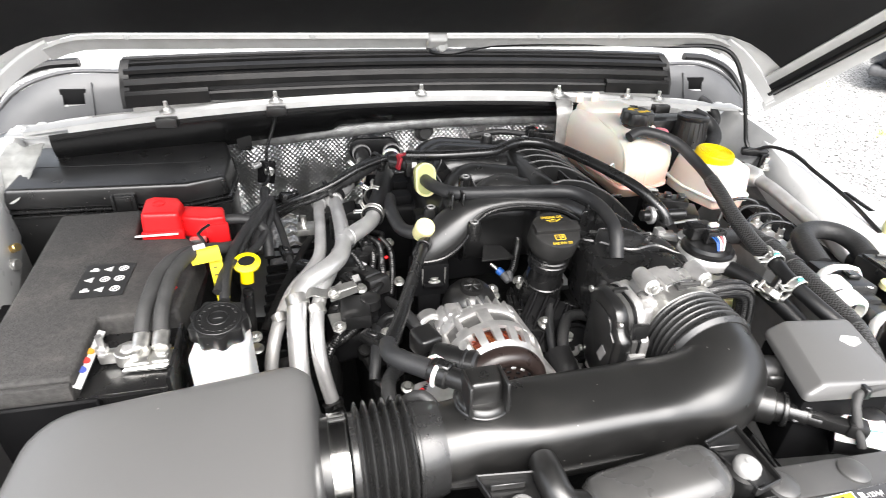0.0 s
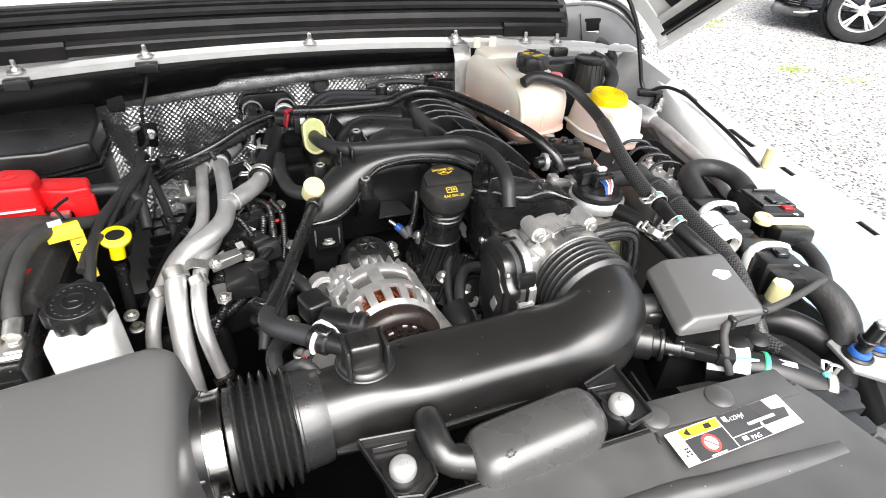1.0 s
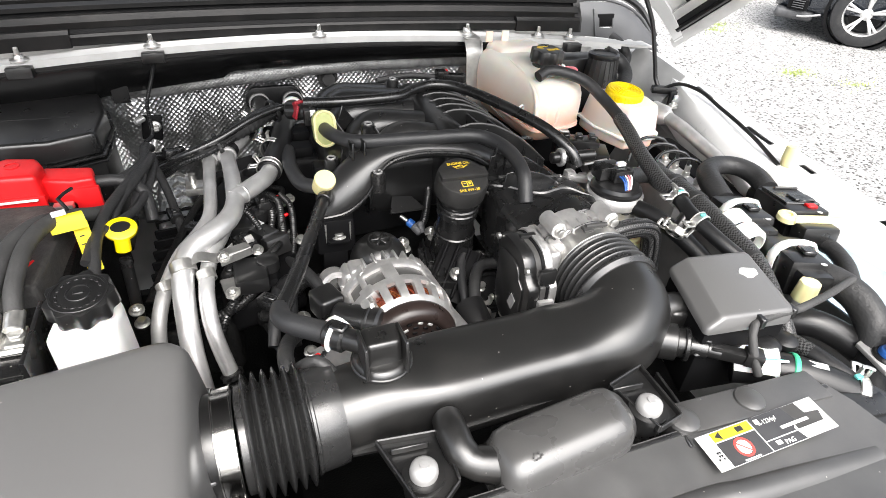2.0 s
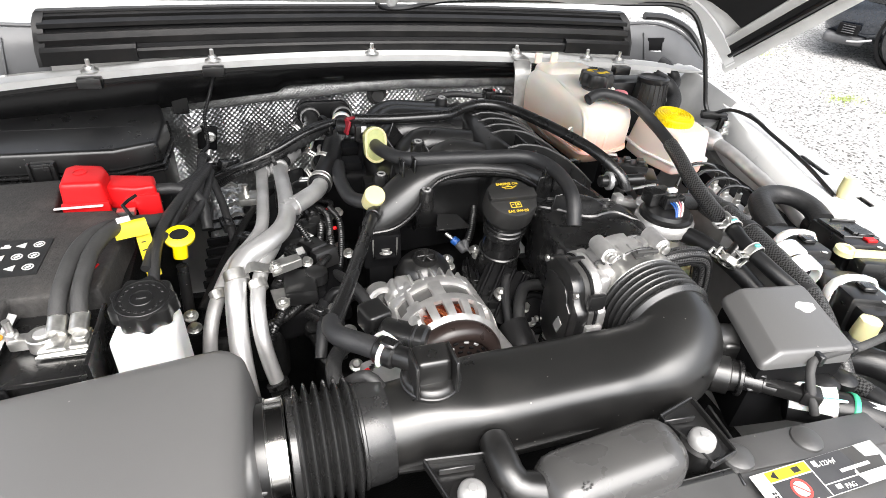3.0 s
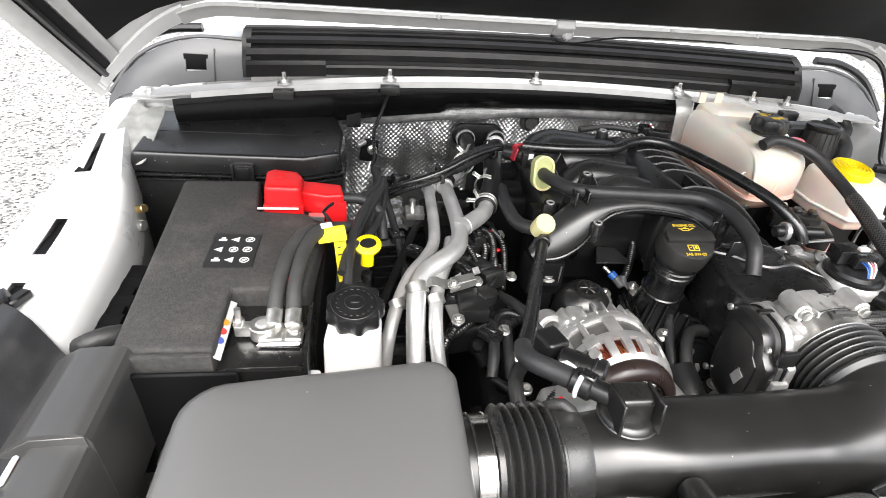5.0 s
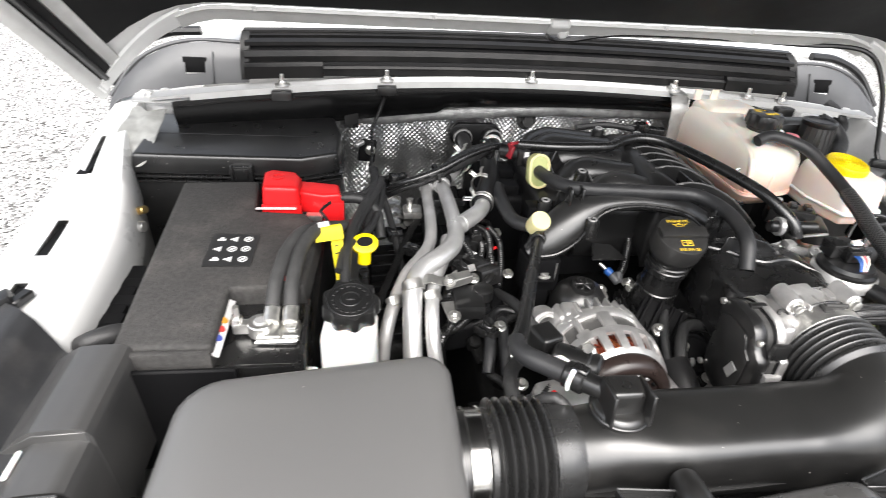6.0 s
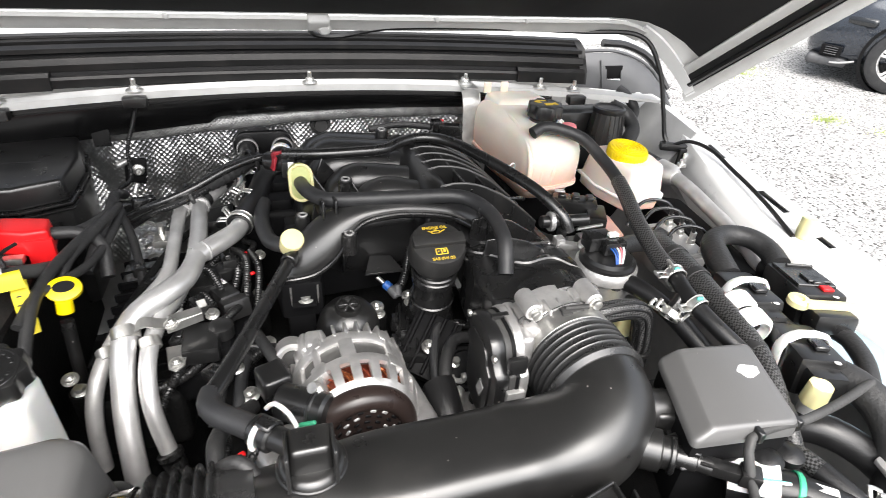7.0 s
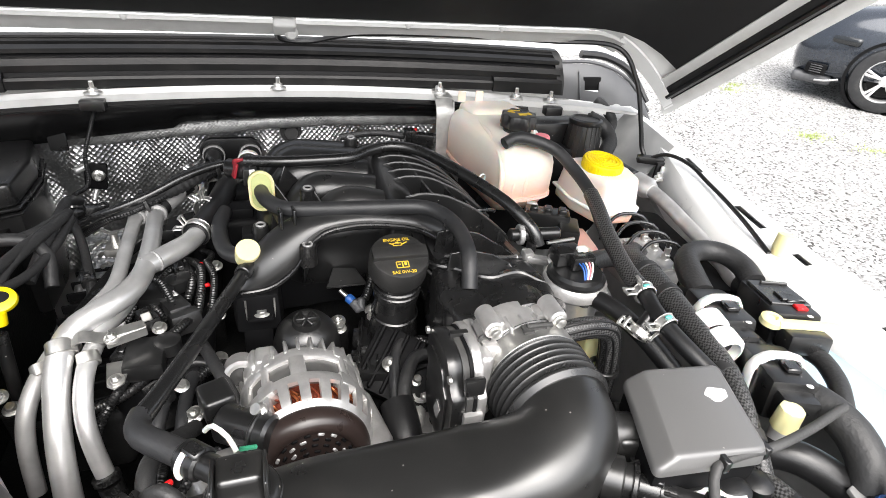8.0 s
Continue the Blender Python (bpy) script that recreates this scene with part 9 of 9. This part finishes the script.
WEEDS = [(4.97, 5.05, 160), (5.2, 5.22, 160), (4.71, 3.65, 160), (4.59, 3.63, 160), (4.94, 3.26, 160)]
for k, (x, y, n) in enumerate(WEEDS):
    solo("weed_tuft", tuft(x, y, n, k), GRASS, "low yellowish green weeds in the gravel", "weeds", kind="stuff")

# braided line from the resonator box to the clamp
hose("braided_line", [(0.378, 0.345, 1.035), (0.384, 0.325, 1.042), (0.388, 0.305, 1.043)], 0.0105, BRAID, "braided black line in front of the resonator box", segs=16)
hose("radiator_vent_hose", [(0.387, 0.308, 1.043), (0.393, 0.285, 1.042), (0.40, 0.262, 1.036), (0.412, 0.24, 1.015), (0.43, 0.22, 0.97)], 0.0115, RUBBER, "black rubber vent hose beside the radiator cover", segs=16)
# clips of the radiator cover at its corner
cc = thing("cover_clips", (0.385, 0.22, 1.0), "black plastic clip blocks at the radiator cover corner", "clips")
part("block", box((0.383, 0.238, 1.035), (0.06, 0.03, 0.02), 0.004, 2, (0, 4, -8)), PLASTIC, cc)
part("block", box((0.392, 0.212, 1.025), (0.04, 0.016, 0.018), 0.003, 2, (0, 4, -8)), PLASTIC, cc)
part("block", box((0.405, 0.20, 1.015), (0.03, 0.014, 0.03), 0.003, 2, (0, 8, -12)), PLASTIC_GREY, cc)
part("ring_rim", ring((0.47, 0.14, 0.99), (0.2, 0.3, 1), 0.07, 0.078, 0.01, 44, 0.002), PLASTIC, cc)

# loose bundle of wires and conduits behind the coolant pipes
random.seed(11)
for k in range(5):
    dy, dz = random.uniform(-0.008, 0.008), random.uniform(-0.007, 0.006)
    pts = [(-0.31 + 0.008 * k, 0.915 + dy * 2, 1.035 + dz), (-0.25, 0.893 + dy, 1.066 + dz), (-0.222, 0.889 + dy, 1.077 + dz), (-0.187, 0.899 + dy * 0.8, 1.088 + dz), (-0.144, 0.921 + dy * 0.7, 1.103 + dz), (-0.094, 0.947 + dy * 0.6, 1.112 + dz * 0.6)]
    hose("wire_conduit", pts, random.choice((0.004, 0.005, 0.0055)), random.choice((PLASTIC, TAPE, RUBBER)), "ribbed black wire conduit behind the coolant pipes", "wire conduit", rib=0.0009 if k % 2 else 0.0, pitch=0.004, segs=10)
for p, d, r in (((-0.196, 0.896, 1.086), (0.9, 0.2, 0.25), 0.0145), ((-0.106, 0.941, 1.112), (0.9, 0.45, 0.2), 0.0165)):
    solo("cable_strap", ring(p, d, r, r + 0.002, 0.006, 22, 0.001), PLASTIC, "black cable strap round a wire bundle", "cable strap", "cable straps")
for p in ((-0.262, 0.9, 1.075), (-0.285, 0.92, 1.06)):
    solo("wire_plug", join(box(p, (0.024, 0.016, 0.014), 0.003, 2, (0, 12, 25)), box((p[0] + 0.012, p[1] + 0.006, p[2] + 0.002), (0.012, 0.01, 0.009), 0.002, 1, (0, 12, 25))), PLASTIC_GLOSS, "small black wire plug in the rear bundle", "plug", "rear plugs")

solo("cream_fitting", join(box((0.322, 0.545, 1.03), (0.03, 0.024, 0.05), 0.006, 3), rod((0.322, 0.545, 1.05), (0.322, 0.545, 1.06), 0.009, 16, 0.002)), CREAM, "cream plastic fitting under the vapour hose", "fitting")
for p in ((0.109, 0.623, 0.99), (0.15, 0.614, 0.996), (0.156, 0.61, 0.992)):
    solo("green_lock", box(p, (0.007, 0.004, 0.004), 0.001, 1, (0, 0, 25)), GREEN, "tiny green connector lock", "connector lock", "green locks")
solo("loom_clip", ring((0.32, 0.5105, 1.03), (0, 0, 1), 0.0145, 0.018, 0.007), PLASTIC, "black clip round the vapour hose", "clip")

# conduits, bolts and clips between the coolant pipes and the alternator
for pts, r in (([(-0.21, 0.60, 1.0), (-0.185, 0.63, 1.022), (-0.16, 0.655, 1.03), (-0.14, 0.68, 1.032), (-0.13, 0.71, 1.02)], 0.0055),
               ([(-0.2, 0.742, 1.02), (-0.19, 0.762, 1.042), (-0.172, 0.755, 1.045), (-0.16, 0.735, 1.035), (-0.15, 0.715, 1.02)], 0.005),
               ([(-0.135, 0.62, 0.99), (-0.115, 0.628, 1.005), (-0.09, 0.62, 1.012), (-0.07, 0.605, 1.005), (-0.055, 0.6, 0.985)], 0.0075),
               ([(-0.16, 0.55, 0.98), (-0.15, 0.50, 1.005), (-0.16, 0.46, 1.0), (-0.18, 0.44, 0.98)], 0.005),
               ([(-0.1, 0.50, 1.02), (-0.118, 0.47, 1.03), (-0.135, 0.45, 1.02), (-0.15, 0.44, 1.0)], 0.0045),
               ([(0.12, 0.66, 0.985), (0.14, 0.635, 0.995), (0.165, 0.62, 0.995), (0.19, 0.61, 0.985)], 0.0045)):
    hose("wire_conduit", pts, r, PLASTIC, "ribbed black wire conduit beside the alternator", "wire conduit", rib=0.0009, pitch=0.0034, segs=10)
for p, d in (((-0.105, 0.715, 1.012), (0, -0.3, 1)), ((-0.108, 0.80, 1.03), (0, -0.3, 1)), ((-0.14, 0.60, 1.012), (0.2, -0.3, 1)), ((-0.165, 0.675, 1.034), (0, -0.3, 1)), ((-0.225, 0.715, 1.01), (0, -0.2, 1)), ((-0.262, 0.70, 1.0), (0, -0.2, 1)), ((-0.118, 0.655, 1.005), (0, -0.3, 1)), ((0.118, 0.585, 0.98), (0, -0.5, 1)), ((-0.125, 0.525, 0.985), (0, -0.4, 1))):
    flange_bolt("engine_bolt", p, d, 0.0055, ZINC, "zinc flanged engine bolt", group="engine bolts")
for p, a in (((-0.178, 0.69, 1.038), 30), ((-0.148, 0.78, 1.042), 10), ((-0.24, 0.78, 1.012), 60), ((-0.2, 0.655, 1.02), -20), ((-0.27, 0.83, 1.01), 15), ((-0.16, 0.59, 1.015), 45)):
    solo("wire_plug", join(box(p, (0.018, 0.03, 0.014), 0.003, 2, (0, 0, a)), box((p[0], p[1], p[2] + 0.008), (0.008, 0.016, 0.005), 0.001, 1, (0, 0, a))), PLASTIC_GLOSS, "small black wire plug on the engine", "plug", "engine plugs")
# cast plates that show between the hoses
solo("cast_bracket", join(box((-0.15, 0.612, 0.965), (0.05, 0.04, 0.01), 0.004, 2, (20, 10, 25)), rod((-0.17, 0.615, 0.965), (-0.168, 0.605, 0.985), 0.009, 16, 0.002)), IRON, "dark iron bracket below the coolant pipes", "bracket")
solo("tag_wire", sweep([(-0.358, 0.735, 1.12), (-0.37, 0.715, 1.118), (-0.36, 0.70, 1.112), (-0.375, 0.685, 1.105), (-0.388, 0.66, 1.1), (-0.395, 0.635, 1.09)], 0.0022, 6), PLASTIC, "thin black wire across the yellow tag", "wire")

# ---- parked car across the gravel ----
def parked_car(p, yaw):
    car = thing("parked_car", p, "dark slate parked crossover seen at its front wheel", "car")
    m = pose(*p, 0, 0, yaw) @ Matrix.Scale(0.93, 4)
    # sections along the car (x forward), half-width 0.9

    def ring_at(x, zb, zs, zt, hw):
        pts = [(hw * 0.8, zb), (hw * 0.97, zb + 0.08), (hw, (zb + zs) / 2), (hw * 0.98, zs), (hw * 0.85, zt), (0, zt + 0.03), (-hw * 0.85, zt), (-hw * 0.98, zs), (-hw, (zb + zs) / 2), (-hw * 0.97, zb + 0.08), (-hw * 0.8, zb)]
        return [(x, y, z) for y, z in pts]
    body = loft([ring_at(0.98, 0.34, 0.52, 0.6, 0.55), ring_at(0.93, 0.27, 0.58, 0.72, 0.74), ring_at(0.78, 0.23, 0.66, 0.86, 0.84), ring_at(0.5, 0.22, 0.78, 0.95, 0.9), ring_at(0.2, 0.24, 0.82, 1.0, 0.91), ring_at(-0.5, 0.24, 0.86, 1.03, 0.91), ring_at(-1.5, 0.24, 0.9, 1.05, 0.91), ring_at(-2.9, 0.28, 0.92, 1.05, 0.9), ring_at(-3.5, 0.4, 0.9, 1.0, 0.8)])
    part("body", turn(body, m), CAR_PAINT, car, sharp=1.2)
    cab = loft([ring_at(-0.35, 0.95, 1.0, 1.02, 0.8), ring_at(-0.95, 0.95, 1.3, 1.5, 0.78), ring_at(-2.4, 0.95, 1.35, 1.55, 0.76), ring_at(-3.3, 0.95, 1.0, 1.05, 0.74)])
    part("cabin", turn(cab, m), GLASS_DARK, car)
    part("lower_bumper", turn(box((0.70, 0, 0.22), (0.42, 1.7, 0.11), 0.05, 3), m), PLASTIC_GREY, car, "grey plastic lower bumper")
    part("fog_light", turn(join(box((0.69, 0.866, 0.34), (0.22, 0.03, 0.12), 0.03, 3, (0, 0, -14))), m), PLASTIC_DARK, car, "dark fog light recess")
    for k in range(4):
        part("grille_bar", turn(box((0.69, 0.884, 0.305 + 0.024 * k), (0.13, 0.012, 0.009), 0.003, 1, (0, 0, -14)), m), PLASTIC_GREY, car)
    part("headlight", turn(box((0.5, 0.86, 0.68), (0.3, 0.1, 0.09), 0.04, 3, (0, 0, -18)), m), GLASS_DARK, car)
    # Light along the bumper crease, put in as a pale strip.
    part("crease_highlight", turn(sweep([(0.66, 0.87, 0.215), (0.56, 0.895, 0.23), (0.43, 0.91, 0.27)], 0.012, 8, 0.05), m), ALU_DULL, car)
    for x in (0.0, -2.6):
        for s in (-1, 1):
            wc = Vector((x, s * 0.84, 0.345))
            w = part("wheel", turn(lathe([(0.20, -0.11), (0.30, -0.115), (0.335, -0.10), (0.348, -0.06), (0.35, 0.0), (0.348, 0.06), (0.335, 0.10), (0.30, 0.115), (0.225, 0.108), (0.22, 0.09), (0.2, -0.05)], wc, (0, s, 0), 48), m), pbr("tyre_rubber", (0.022, 0.022, 0.022), 0.75, bump=0.4, grain=120) if x == 0 and s == -1 else RUBBER_SOFT, car, "black tyre")
            part("rim", turn(lathe([(0.225, 0.095), (0.232, 0.107), (0.222, 0.11), (0.212, 0.095), (0.208, 0.0), (0.208, -0.05)], wc, (0, s, 0), 48, False), m), ALU, w, "silver alloy rim")
            part("hub", turn(lathe([(0.05, 0.0), (0.06, 0.07), (0.035, 0.088), (0, 0.09)], wc, (0, s, 0), 24), m), ALU, w)
            part("brake_disc", turn(lathe([(0.17, 0.0), (0.17, 0.012), (0.05, 0.014)], wc, (0, s, 0), 32), m), IRON, w)
            for k in range(5):
                a = 2 * math.pi * k / 5 + 0.3
                for da in (-0.11, 0.11):
                    p0 = wc + Vector((0.045 * math.cos(a), s * 0.076, 0.045 * math.sin(a)))
                    p1 = wc + Vector((0.216 * math.cos(a + da), s * 0.094, 0.216 * math.sin(a + da)))
                    part("spoke", turn(sweep([p0, (p0 + p1) / 2 + Vector((0, s * 0.006, 0)), p1], [0.016, 0.014, 0.017], 8, 0.05), m), ALU, w)
            part("arch", turn(lathe([(0.40, 0.0), (0.41, 0.09), (0.375, 0.09), (0.37, 0.0)], wc + Vector((0, s * -0.01, 0.01)), (0, s, 0), 48, False), m), PLASTIC_DARK, car, "dark wheel arch lining")
    return car


parked_car((6.79, 4.76, ground_z(6.79, 4.76)), 128)
